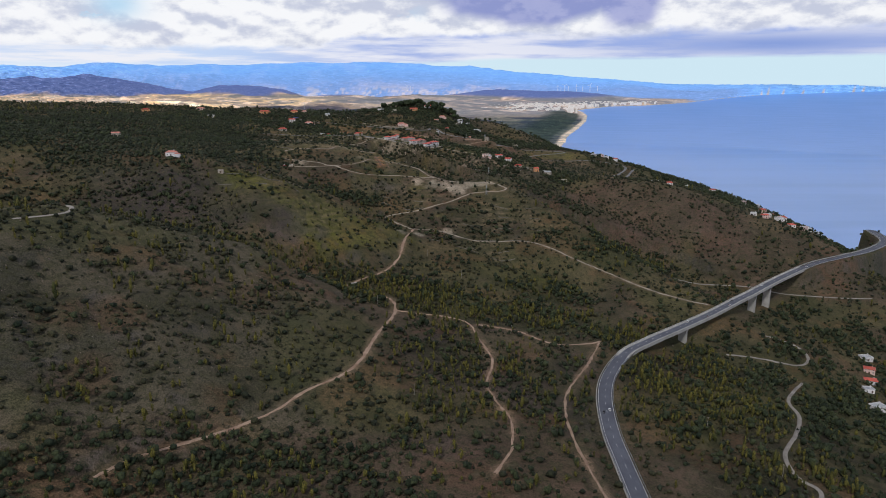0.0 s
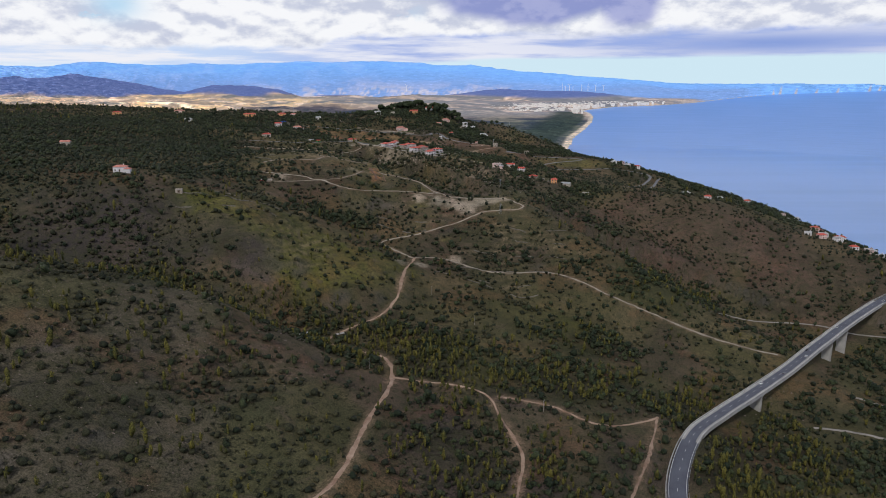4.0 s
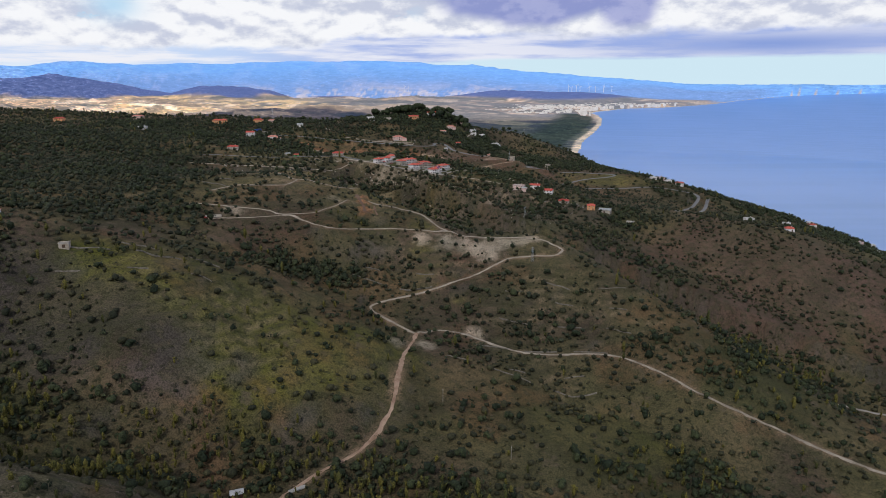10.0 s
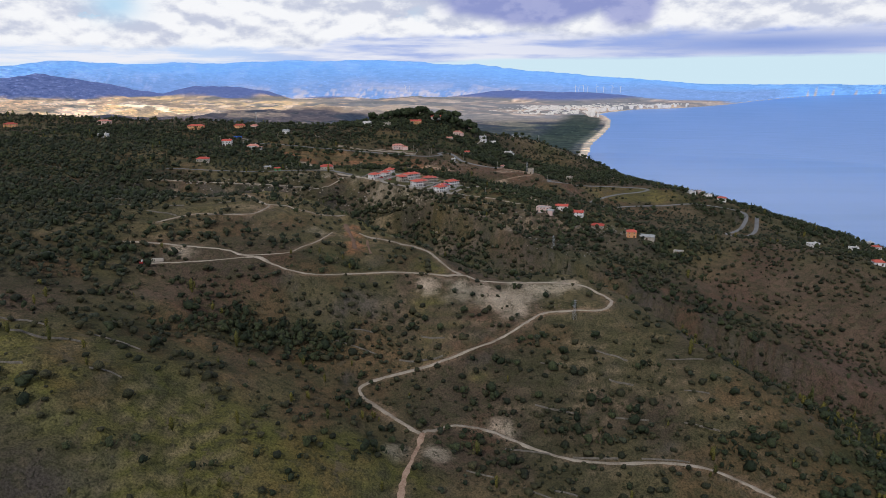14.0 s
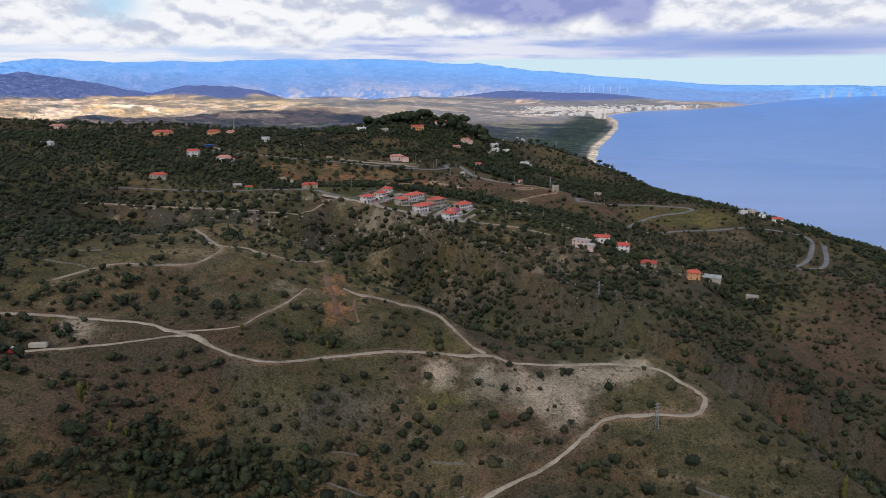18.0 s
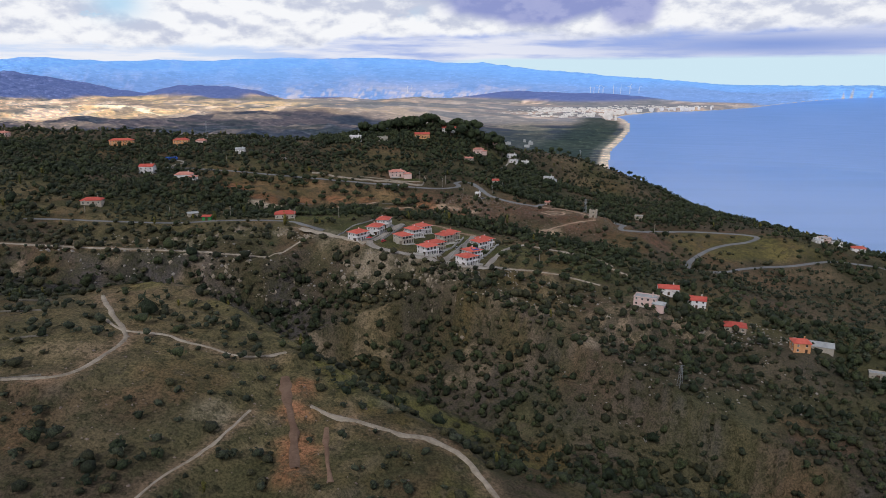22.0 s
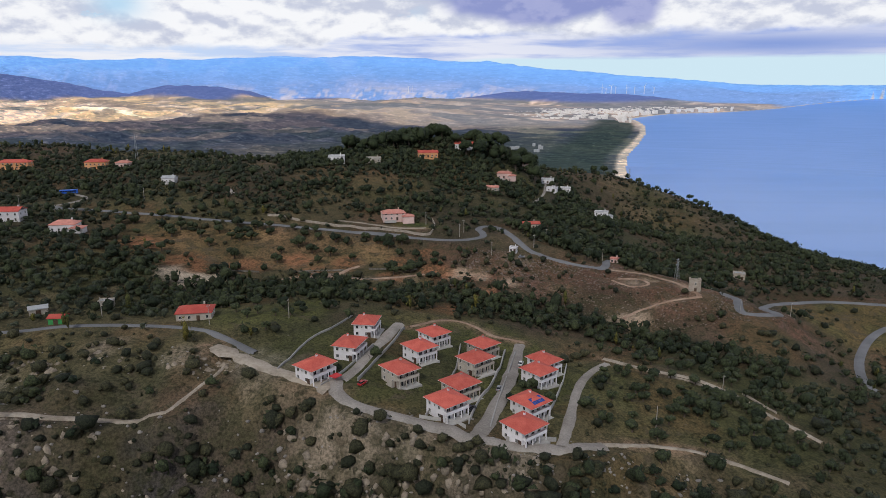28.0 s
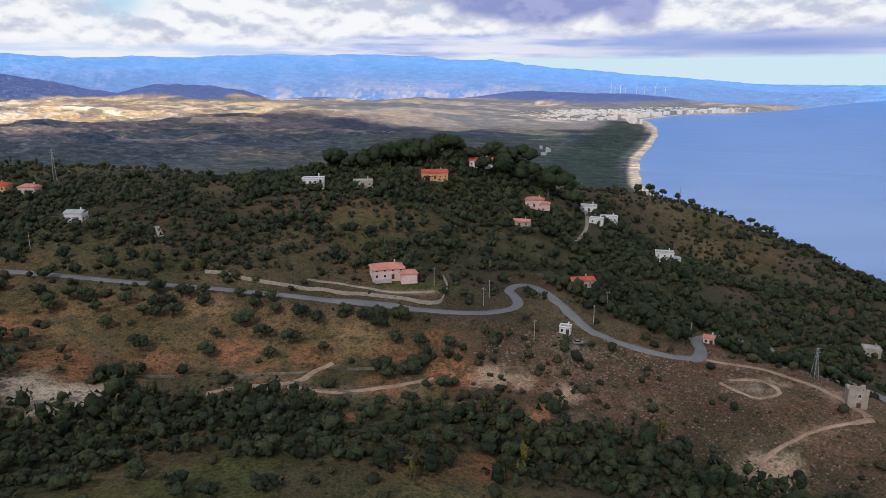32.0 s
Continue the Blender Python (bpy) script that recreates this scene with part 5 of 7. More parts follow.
W_, B_ = "white two-storey villa with a red hipped roof and balcony", "raw beige two-storey villa with a red hipped roof"
for x, y, turn, w, d, wall, lab, pan, can, st in (
    (-99, 1227, -38, 11.0, 13.2, WHITE, "white two-storey villa, red hipped roof, beside a red awning", False, True, False),
    (-89.8, 1248.5, -16, 11.0, 13.2, WHITE, W_, False, False, False),
    (-86, 1272, -8, 10.6, 13.4, WHITE, W_, False, False, False),
    (-69.7, 1230.1, -50, 13.0, 11.0, BEIGE, B_ + " and outer stair", False, False, True),
    (-63.5, 1251.8, -50, 12.4, 11.2, WHITE, W_, False, False, False),
    (-58.2, 1271.4, -50, 12.4, 11.2, WHITE, W_, False, False, False),
    (-48.3, 1227, -50, 12.0, 12.0, BEIGE, B_, False, False, False),
    (-53, 1211, -50, 12.4, 12.0, WHITE, W_, False, False, False),
    (-42, 1248, -48, 11.6, 12.6, BEIGE, B_, False, False, False),
    (-38, 1270, -48, 12.0, 11.6, BEIGE, B_, False, False, False),
    (-28.5, 1203.7, -50, 12.4, 12.2, WHITE, "white two-storey villa, red hipped roof, behind a garden wall", False, False, False),
    (-24.5, 1220.5, -50, 12.4, 11.6, WHITE, "white two-storey villa, red hipped roof, carrying blue solar panels", True, False, False),
    (-18, 1246, -50, 12.0, 11.4, WHITE, W_, False, False, False),
    (-14, 1259, -50, 13.2, 10.6, WHITE, W_, False, False, False),
):
    estate_house(x, y, turn, w, d, wall, lab, pan, can, st)


def cottage(name, x, y, turn, w, d, h, wall, roof, label, style="hip", wing=False, group=""):
    """A plain house: walls, roof, chimney, windows and a door."""
    z = float(grid_height(x, y))
    clear_ground(x, y, 0.5 * max(w, d) + 3.5)
    o = thing(name, pose(x, y, z, 0, 0, turn), label, "shed" if "shed" in name else "house", group)
    part("wall", wall_shell(w, d, h), wall, o)
    if style == "hip":
        part("roof", hip_roof(w + 1.0, d + 1.0, h - 0.05, 0.16 * min(w, d) + 0.4, 0.3), roof, o)
    elif style == "gable":
        part("roof", gable_roof(w + 0.8, d + 0.9, h - 0.05, 0.2 * d), roof, o)
        part("gable_wall", gable_roof(w - 0.05, d - 0.05, h - 0.35, 0.2 * d, 0.25), wall, o)
    else:
        part("roof", boxes((0, 0, h, w + 0.3, d + 0.3, 0.18)), roof, o)
        part("parapet", boxes((0, -d / 2, h + 0.18, w + 0.3, 0.2, 0.5), (0, d / 2, h + 0.18, w + 0.3, 0.2, 0.5), (-w / 2, 0, h + 0.18, 0.2, d - 0.3, 0.5), (w / 2, 0, h + 0.18, 0.2, d - 0.3, 0.5)), wall, o)
    if "shed" not in name:
        part("chimney", boxes((w * 0.25, d * 0.15, h, 0.6, 0.6, 0.16 * min(w, d) + 1.3)), wall, o)
        n = max(2, int(w / 3.2))
        for fl in range(2 if h > 4.5 else 1):
            for k in range(n):
                xx = -w / 2 + (k + 0.5) * w / n
                if not (fl == 0 and k == n // 2):
                    window(o, xx, -d / 2 - 0.01, 0.95 + 2.8 * fl, 0, 1.0, 1.2)
            for k in (-0.25, 0.25):
                window(o, w / 2 + 0.01, k * d, 0.95 + 2.8 * fl, 90, 1.0, 1.2)
                window(o, -w / 2 - 0.01, k * d, 0.95 + 2.8 * fl, -90, 1.0, 1.2)
        door(o, -w / 2 + (n // 2 + 0.5) * w / n, -d / 2 - 0.02, 0)
    else:
        door(o, 0, -d / 2 - 0.02, 0, 1.6, min(2.0, h - 0.3))
    if wing:
        g = part("wing", wall_shell(w * 0.5, d * 0.7, h * 0.6), wall, o)
        g.location = (w * 0.6, -d * 0.45, 0)
        r = part("wing_roof", hip_roof(w * 0.5 + 0.9, d * 0.7 + 0.9, h * 0.6 - 0.05, 1.2), roof, o)
        r.location = (w * 0.6, -d * 0.45, 0)
        t = part("porch", boxes((-w * 0.2, -d * 0.62, -1, w * 0.5, d * 0.3, 1.2)), CONCRETE, o)
    return o


cottage("villa", -88, 1452, 14, 15, 10, 4.6, PINK, ROOF_ROSE, "pink villa with rose tiled roofs in a walled garden", wing=True)
cottage("villa", -272, 1388, 8, 14, 10, 4.2, WHITE, ROOF_ROSE, "white villa with a dull red hipped roof and terrace", wing=True)
cottage("house", -308, 1398, 5, 12, 10, 6.0, WHITE, ROOF_RED, "two-storey white house with a red roof", "gable")
cottage("house", -338, 1560, 8, 16, 10, 6.2, ORANGE, ROOF, "orange two-storey house among olive trees")
cottage("house", -314, 1556, 0, 10, 8, 4.0, PINK, ROOF_ROSE, "small pink house with a red roof")
cottage("house", -405, 1560, 6, 24, 10, 5.5, ORANGE, ROOF, "long orange house with a red tiled roof")
cottage("house", -251, 1490, 0, 9, 7, 4.2, WHITE, ROOF_GREY, "small white house among trees", "gable")
cottage("cottage", -158, 1276, 10, 14, 10, 3.2, BEIGE, ROOF_RED, "low cottage under a bright red roof", wing=False)
cottage("shed", -213, 1271, 5, 6, 5, 2.6, GREEN, ROOF_RED, "green shed with a red sloping roof", "gable")
cottage("shed", -227, 1281, 30, 7, 5, 2.6, BEIGE, ROOF_GREY, "grey roofed shed among olive trees", "gable")
cottage("shed", -207, 1299, 10, 6, 4, 2.4, BEIGE, ROOF_GREY, "small grey shed among olive trees", "flat")
cottage("cottage", -302, 1286, 10, 14, 9, 3.2, BEIGE, ROOF_RED, "low cottage with a red roof in an olive grove")
cottage("villa", 75, 1168, -28, 13, 8, 5.0, PINK, ROOF_GREY, "pink and white villa with a grey flat roof", "flat", wing=True)
cottage("house", 99, 1202, -12, 12.5, 8.5, 4.0, WHITE, ROOF_RED, "white house with a bright red gabled roof", "gable")
cottage("house", 115, 1195, -20, 11, 9, 5.0, WHITE, ROOF_RED, "white house with a red gabled roof above a lane", "gable")
cottage("house", 131, 1174, -20, 12, 9, 3.0, STONE, ROOF_RED, "low house under a wide red roof")
cottage("house", 160, 1154, -10, 9, 8, 5.6, ORANGE, ROOF, "orange two-storey house with balconies on a slope")
cottage("shed", 181, 1170, -25, 14, 9, 3.4, BEIGE, ROOF_GREY, "large shed under a pale grey roof", "gable")
cottage("shed", 209, 1157, -25, 9, 5, 2.6, BEIGE, ROOF_GREY, "low grey shed among trees", "flat")
cottage("house", 6, 1470, 10, 13, 7, 3.6, BEIGE, ROOF, "low house with an orange roof at the road bend", "gable")
cottage("hut", -11, 1413, -20, 4.5, 3.5, 2.8, WHITE, ROOF_GREY, "small white hut beside the road junction", "flat")
cottage("house", 77, 1560, -15, 11, 8, 5.6, WHITE, ROOF_GREY, "white flat-roofed house on the wooded slope", "flat", wing=True)
cottage("house", -142, 1562, 5, 13, 9, 6.0, WHITE, ROOF_GREY, "white block of a house before dark pines", "flat")
cottage("house", -112, 1566, 5, 12, 7, 3.4, BEIGE, ROOF_GREY, "low pale house under tall trees", "flat")
cottage("house", -68, 1594, 6, 17, 9, 4.0, ORANGE, ROOF_RED, "long house with a red roof on the hilltop", "gable")
cottage("house", -36, 1618, -4, 16, 9, 3.6, WHITE, ROOF, "low white house with an orange roof among trees", "gable")
cottage("house", -2, 1588, -10, 12, 8, 4.4, PINK, ROOF_ROSE, "pale pink house with terraces below the hilltop", wing=True)
cottage("house", 22, 1624, -10, 9, 8, 5.0, PINK, ROOF_ROSE, "small pink house on the hill's shoulder", "gable")
cottage("house", 40, 1616, -10, 11, 8, 3.4, WHITE, ROOF_GREY, "white flat house on the hill's shoulder", "flat")
cottage("house", 56, 1622, -10, 12, 7, 3.4, WHITE, ROOF_GREY, "white flat house beside a terrace", "flat")
cottage("house", 40, 1590, -20, 9, 6, 3.0, WHITE, ROOF_GREY, "low white house half hidden by trees", "flat")
cottage("house", -16, 1545, -15, 12, 6, 3.0, STONE, ROOF_ROSE, "low stone house with a dull rose roof", "gable")
cottage("hut", 57, 1432, -30, 4.5, 4, 3.0, PINK, ROOF_ROSE, "small hut with a pink roof among trees", "gable")
cottage("house", 157, 1472, -20, 8, 6, 4.0, STONE, ROOF_GREY, "ruined grey stone house on the seaward slope", "flat")
cottage("house", -322, 803, 10, 12, 8, 4.4, WHITE, ROOF_ROSE, "pale house with a rose roof above the grove", wing=True)
cottage("shed", -256, 775, 10, 6, 4, 2.8, STONE, ROOF_GREY, "small stone shed in an olive grove", "flat")
cottage("house", -560, 1590, 0, 18, 10, 5, PINK, ROOF_ROSE, "pink house on the western skyline")
cottage("house", -480, 1420, 0, 12, 8, 4.5, WHITE, ROOF_GREY, "white house in the western groves", "flat")
cottage("house", -640, 1480, 10, 15, 10, 5.5, ORANGE, ROOF_RED, "orange red-roofed house in the western groves")
cottage("house", -470, 980, 10, 11, 8, 4.0, BEIGE, ROOF_ROSE, "pale house at the edge of an olive grove", "gable")
for k, (x, y) in enumerate([(478, 1020), (492, 1012), (502, 1026), (512, 1008), (520, 985), (535, 978), (548, 992), (528, 1030), (575, 1010), (600, 1030), (420, 612), (392, 556), (404, 590), (436, 640), (452, 672), (430, 575), (560, 1130), (590, 1170), (545, 1210), (610, 1230), (640, 1290), (600, 1330), (560, 1390), (650, 1380), (590, 1450), (520, 1080), (470, 1295), (395, 1250), (372, 1100), (339, 1454), (350, 1452), (365, 1438), (318, 1430)]):
    red = k % 3 == 1
    cottage("house", x, y, (k * 37) % 60 - 30, 9 + k % 4, 7 + k % 3, 3.2 + 1.4 * (k % 2), PINK if k % 4 == 1 else WHITE, ROOF if red else ROOF_GREY, "small house with a red roof on the coast slope" if red else "small pale house with a flat roof near the coast", "hip" if red else "flat", group="houses along the coast")

# the ruined tower
z = float(grid_height(88, 1374))
clear_ground(88, 1374, 6.5)
t = thing("ruined_tower", pose(88, 1374, z, 0, 0, -20), "roofless square stone tower with a broken rim", "tower")
part("wall", boxes((0, -2.8, -1.5, 6.4, 0.8, 8.2), (0, 2.8, -1.5, 6.4, 0.8, 7.6), (-2.8, 0, -1.5, 0.8, 4.8, 7.9), (2.8, 0, -1.5, 0.8, 4.8, 7.2)), STONE, t)
for b in ((-2.4, -2.8, 6.7, 1.4, 0.8, 0.7), (0.4, -2.8, 6.7, 1.0, 0.8, 0.45), (2.7, -2.8, 6.7, 1.0, 0.8, 0.8), (-2.8, 1.0, 6.4, 0.8, 1.6, 0.6), (2.4, 2.8, 6.1, 1.4, 0.8, 0.7)):
    part("stone_block", boxes(b), STONE, t)
window(t, 0.3, -3.21, 4.2, 0, 0.8, 1.2)
door(t, 0.4, -3.22, 0, 1.2, 2.0)

# ---- plants ----
def leaf_material(name, a, b, fine=0.9):
    m, n, pos = material(name)
    tint = n.add("ShaderNodeAttribute", name="tint").outputs["Fac"]
    rnd = n.add("ShaderNodeObjectInfo").outputs["Random"]
    f, g = n.noise(pos, fine * 1.9, 4.0, 0.75), n.noise(pos, 0.02, 3.0)
    k = n.m("ADD", n.m("MULTIPLY", tint, 0.6), n.m("ADD", n.m("MULTIPLY", g, 0.3), n.m("MULTIPLY", rnd, 0.25)))
    col = n.mix(n.step(k, 0.2, 0.9), a, b)
    col = n.mix(1.0, col, n.mix(n.step(f, 0.36, 0.64), (0.38, 0.40, 0.42), (1.6, 1.55, 1.45)), "MULTIPLY")
    finish(n, col, 0.75, 0.0, f, 0.8, 0.5, 0.25)
    return m


LEAF = {
    "scrub": leaf_material("scrub_leaves", (0.016, 0.021, 0.011), (0.058, 0.056, 0.028)),
    "tree": leaf_material("tree_leaves", (0.013, 0.022, 0.011), (0.046, 0.058, 0.026)),
    "olive": leaf_material("olive_leaves", (0.026, 0.034, 0.020), (0.056, 0.066, 0.042)),
    "yellow": leaf_material("yellowing_leaves", (0.036, 0.046, 0.014), (0.120, 0.108, 0.024)),
    "pine": leaf_material("pine_needles", (0.015, 0.025, 0.012), (0.036, 0.050, 0.020)),
}
BARK = plain("bark", (0.06, 0.045, 0.035), (0.13, 0.10, 0.08), 0.8, 0.95)
rng = np.random.default_rng(7)


def ico(sub):
    bm = bmesh.new()
    bmesh.ops.create_icosphere(bm, subdivisions=sub, radius=1.0)
    v = np.array([p.co[:] for p in bm.verts])
    f = np.array([[q.index for q in p.verts] for p in bm.faces])
    bm.free()
    return v, f


ICO1, ICO2 = ico(1), ico(2)


def clump(lobes, leaves, flat=0.8, spread_=0.55, sub=ICO1, size=0.45, narrow=1.0):
    """A crown of unit radius: uneven lobes with tufts that stand out of them. Returns vertices and triangles; it sits on z = 0."""
    vs, fs, k = [], [], 0
    for i in range(lobes):
        a = rng.uniform(0, 6.28)
        d = 0 if lobes == 1 else rng.uniform(0.25, 1.0) * spread_
        r = 1.0 if lobes == 1 else rng.uniform(0.42, 0.68)
        c = np.array((math.cos(a) * d * narrow, math.sin(a) * d * narrow, rng.uniform(-0.2, 0.45) * flat))
        v = sub[0] * r * (1 + rng.uniform(-0.40, 0.32, (len(sub[0]), 1))) * (narrow, narrow, flat) + c
        vs.append(v)
        fs.append(sub[1] + k)
        k += len(v)
    for i in range(leaves):
        w = rng.normal(size=3)
        w /= np.linalg.norm(w)
        w[2] = abs(w[2]) * 0.9 - 0.15
        c = w * (narrow, narrow, flat) * rng.uniform(0.75, 1.12)
        a, b = rng.normal(size=3), rng.normal(size=3)
        a, b = a / np.linalg.norm(a) * size * rng.uniform(0.5, 1), b / np.linalg.norm(b) * size * rng.uniform(0.4, 0.9)
        vs.append(np.array([c - a, c + b, c + a]))
        fs.append(np.array([[0, 1, 2]]) + k)
        k += 3
    v = np.vstack(vs)
    v[:, 2] += flat * 0.85
    return v, np.vstack(fs)


TYPES = {
    "scrub": ([clump(1, 5, 0.78) for _ in range(10)], 0.7, 2.6),
    "tree": ([clump(2, 9, 1.0, 0.45) for _ in range(8)], 2.2, 4.4),
    "olive": ([clump(2, 7, 0.85, 0.5) for _ in range(8)], 1.8, 3.1),
    "yellow": ([clump(2, 12, 1.9, 0.35, narrow=0.66) for _ in range(8)], 1.5, 2.9),
    "pine": ([clump(4, 18, 0.75, 0.6) for _ in range(6)], 3.0, 5.0),
}


def leafy_mesh(name, verts, tris, tint, mat):
    me = bpy.data.meshes.new(name)
    me.vertices.add(len(verts))
    me.vertices.foreach_set("co", verts.astype(np.float32).ravel())
    me.loops.add(tris.size)
    me.loops.foreach_set("vertex_index", tris.ravel().astype(np.int32))
    me.polygons.add(len(tris))
    me.polygons.foreach_set("loop_start", np.arange(0, tris.size, 3, dtype=np.int32))
    me.update(calc_edges=True)
    at = me.attributes.new("tint", "FLOAT", "POINT")
    at.data.foreach_set("value", tint.astype(np.float32))
    me.materials.append(mat)
    return me


def sample(field, x, y):
    i = np.clip(((x - X0) / STEP).round().astype(int), 0, NX - 1)
    j = np.clip(((y - Y0) / STEP).round().astype(int), 0, NY - 1)
    return field[j, i]


def blurred(f, k):
    """A running mean over k cells each way."""
    for axis in (0, 1):
        c = np.cumsum(np.pad(f, [(k + 1, k) if i == axis else (0, 0) for i in (0, 1)], mode="edge"), axis)
        n_ = f.shape[axis]
        f = (np.take(c, np.arange(2 * k + 1, 2 * k + 1 + n_), axis) - np.take(c, np.arange(n_), axis)) / (2 * k + 1)
    return f


HOLLOW = smooth(-0.6, 2.6, blurred(GZ, 9) - blurred(GZ, 2))


def scatter(kind, x0, x1, y0, y1, cell, seed):
    """Places for plants of a kind: one try in each cell, kept as the cover's density asks."""
    g = np.random.default_rng(seed)
    u, v = np.meshgrid(np.arange(x0, x1, cell), np.arange(y0, y1, cell))
    u, v = u.ravel(), v.ravel()
    jitter = 0.27 if kind == "olive" else 0.5
    x, y = u + g.uniform(-jitter, jitter, u.size) * cell, v + g.uniform(-jitter, jitter, u.size) * cell
    if kind == "olive":
        x, y = x * 0.94 - (y - 1000) * 0.34, y * 0.94 + x * 0.34
        ok = (x > x0) & (x < x1) & (y > y0) & (y < y1)
        x, y = x[ok], y[ok]
    hollow = sample(HOLLOW, x, y)
    patch = (0.28 + 1.5 * smooth(0.36, 0.64, rough(x, y, 26, 3, seed))) * (0.80 + 0.9 * hollow)
    if kind == "tree":
        patch = (0.34 + 1.8 * smooth(0.36, 0.58, rough(x, y, 34, 4, seed))) * (0.78 + 0.9 * hollow)
    if kind == "olive":
        patch = 1.0
    keep = g.uniform(0, 1, x.size) < sample(PLANTS[kind], x, y) * patch * cell * cell / 100
    keep &= (sample(CLEAR, x, y) < 0.5) & (sample(GZ, x, y) > 2)
    return x[keep], y[keep], g


def in_view(x, y):
    """Only ground that the walk passes or overlooks needs plants."""
    return (np.abs(x + 0.055 * y) < 130 + 0.72 * (y + 60)) & (y > 190) & (y < 1830)


def grow(name, kind, x, y, g, label, scale=1.0):
    forms, lo, hi = TYPES[kind]
    z = grid_height(x, y)
    vs, ts, tint, k = [], [], [], 0
    pick = g.integers(0, len(forms), x.size)
    r = (lo + (hi - lo) * g.uniform(0, 1, x.size) ** 1.35) * scale * g.uniform(0.7, 1.2, x.size)
    for i, (fv, ft) in enumerate(forms):
        s = pick == i
        m = int(s.sum())
        if not m:
            continue
        a = g.uniform(0, 6.28, m)
        c, sn = np.cos(a)[:, None], np.sin(a)[:, None]
        w = fv[None] * r[s][:, None, None]
        tall = g.uniform(0.8, 1.25, m)[:, None]
        px = w[..., 0] * c - w[..., 1] * sn + x[s][:, None]
        py = w[..., 0] * sn + w[..., 1] * c + y[s][:, None]
        pz = w[..., 2] * tall + z[s][:, None] - 0.12 * r[s][:, None]
        vs.append(np.stack([px, py, pz], -1).reshape(-1, 3))
        ts.append((ft[None] + (np.arange(m) * len(fv))[:, None, None]).reshape(-1, 3) + k)
        tint.append(np.repeat(g.uniform(0, 1, m), len(fv)))
        k += m * len(fv)
    if not vs:
        return
    ob = new(name, leafy_mesh(name, np.vstack(vs), np.vstack(ts), np.concatenate(tint), LEAF[kind]))
    tagged(ob, label, name.replace("_", " "), kind="stuff")


KEPT = []  # single trees that stand as things of their own: kind, x, y, size
count = {}
for kind, name, cell, label in (
    ("scrub", "scrub_bushes", 5.1, "low dry scrub bushes on the slopes"),
    ("tree", "leafy_trees", 4.6, "dense dark green trees and tall bushes"),
    ("olive", "olive_trees", 5.6, "grey-green olive trees in loose rows"),
    ("yellow", "yellowing_trees", 5.0, "slender trees with yellowing green leaves"),
):
    x, y, g = scatter(kind, -1240, 850, 150, 2140, cell, 100 + len(name))
    s = in_view(x, y)
    x, y = x[s], y[s]
    if kind == "olive":
        lone = ((np.abs(x + 150) < 100) & (np.abs(y - 1400) < 26)) | ((np.abs(x - 42) < 44) & (np.abs(y - 1240) < 48)) | ((np.abs(x + 128) < 30) & (np.abs(y - 1290) < 32))
        KEPT += [("olive", a, b) for a, b in list(zip(x[lone], y[lone]))[-300:]]
        x, y = np.r_[x[~lone], x[lone][:-300]], np.r_[y[~lone], y[lone][:-300]]
    count[kind] = x.size
    grow(name, kind, x, y, g, label)
# bushes that cling to the cliffs right below the estate's road and the ledge
g = np.random.default_rng(77)
u, v = np.meshgrid(np.arange(-330, 130, 2.9), np.arange(1140, 1246, 2.9))
x, y = u.ravel() + g.uniform(-1.5, 1.5, u.size), v.ravel() + g.uniform(-1.5, 1.5, u.size)
away = np.full(x.size, 1e9)
for line in [p for _, _, _, p in WAYS if abs(p[0][1] - 1225) < 110] + [[(hx, hy) for hx, hy in zip(range(-108, 0, 9), (1236,) * 12)]]:
    for wx, wy in spline(line, 3.0):
        away = np.minimum(away, np.hypot(x - wx, y - wy))
edge_y = np.interp(x, [-330, -203, -150, -139, -96, -66, -42, -14, 16, 55, 130], [1252, 1252, 1248, 1240, 1212, 1203, 1196, 1198, 1205, 1192, 1180])
tight = smooth(0.41, 0.56, rough(x, y, 15, 3, 31)) * smooth(1140, 1160, y)
s = (g.uniform(0, 1, x.size) < np.where(x < -118, 0.22, 0.50) * tight) & (y < edge_y) & (away > 4.4) & (sample(GS, x, y) > 0.15)
grow("cliff_bushes", "scrub", x[s], y[s], g, "dark bushes clinging to the rocky cliff", 1.25)
print("plants", count, len(KEPT))


# ---- the highway and its viaduct ----
strip("highway", hw, HW_Z, 11.6, ASPHALT, 0.3, "two-lane grey asphalt highway curving onto a viaduct")


def offset(line, d):
    t = np.gradient(line, axis=0)
    t /= np.linalg.norm(t, axis=1)[:, None] + 1e-9
    return line + np.c_[-t[:, 1], t[:, 0]] * d


def ribbon(name, line, z, width, height, mat, label="", parent=None, kind="structure", closed=True):
    """A wall, kerb or stripe of rectangular section along a line."""
    a, b = offset(line, -width / 2), offset(line, width / 2)
    k = len(line)
    v = np.vstack([np.c_[a, z], np.c_[b, z], np.c_[b, z + height], np.c_[a, z + height]])
    f = []
    for i in range(k - 1):
        for s, e in ((0, 1), (1, 2), (2, 3), (3, 0)):
            f.append((s * k + i, e * k + i, e * k + i + 1, s * k + i + 1))
    f += [(0, 3 * k, 2 * k, k), (k - 1, 2 * k - 1, 3 * k - 1, 4 * k - 1)]
    me = bpy.data.meshes.new(name)
    me.from_pydata(v.tolist(), [], [q[::-1] for q in f])
    me.materials.append(mat)
    ob = new(name, me)
    if parent is not None:
        ob.parent = parent
        return tagged(ob, label)
    return tagged(ob, label, kind=kind)


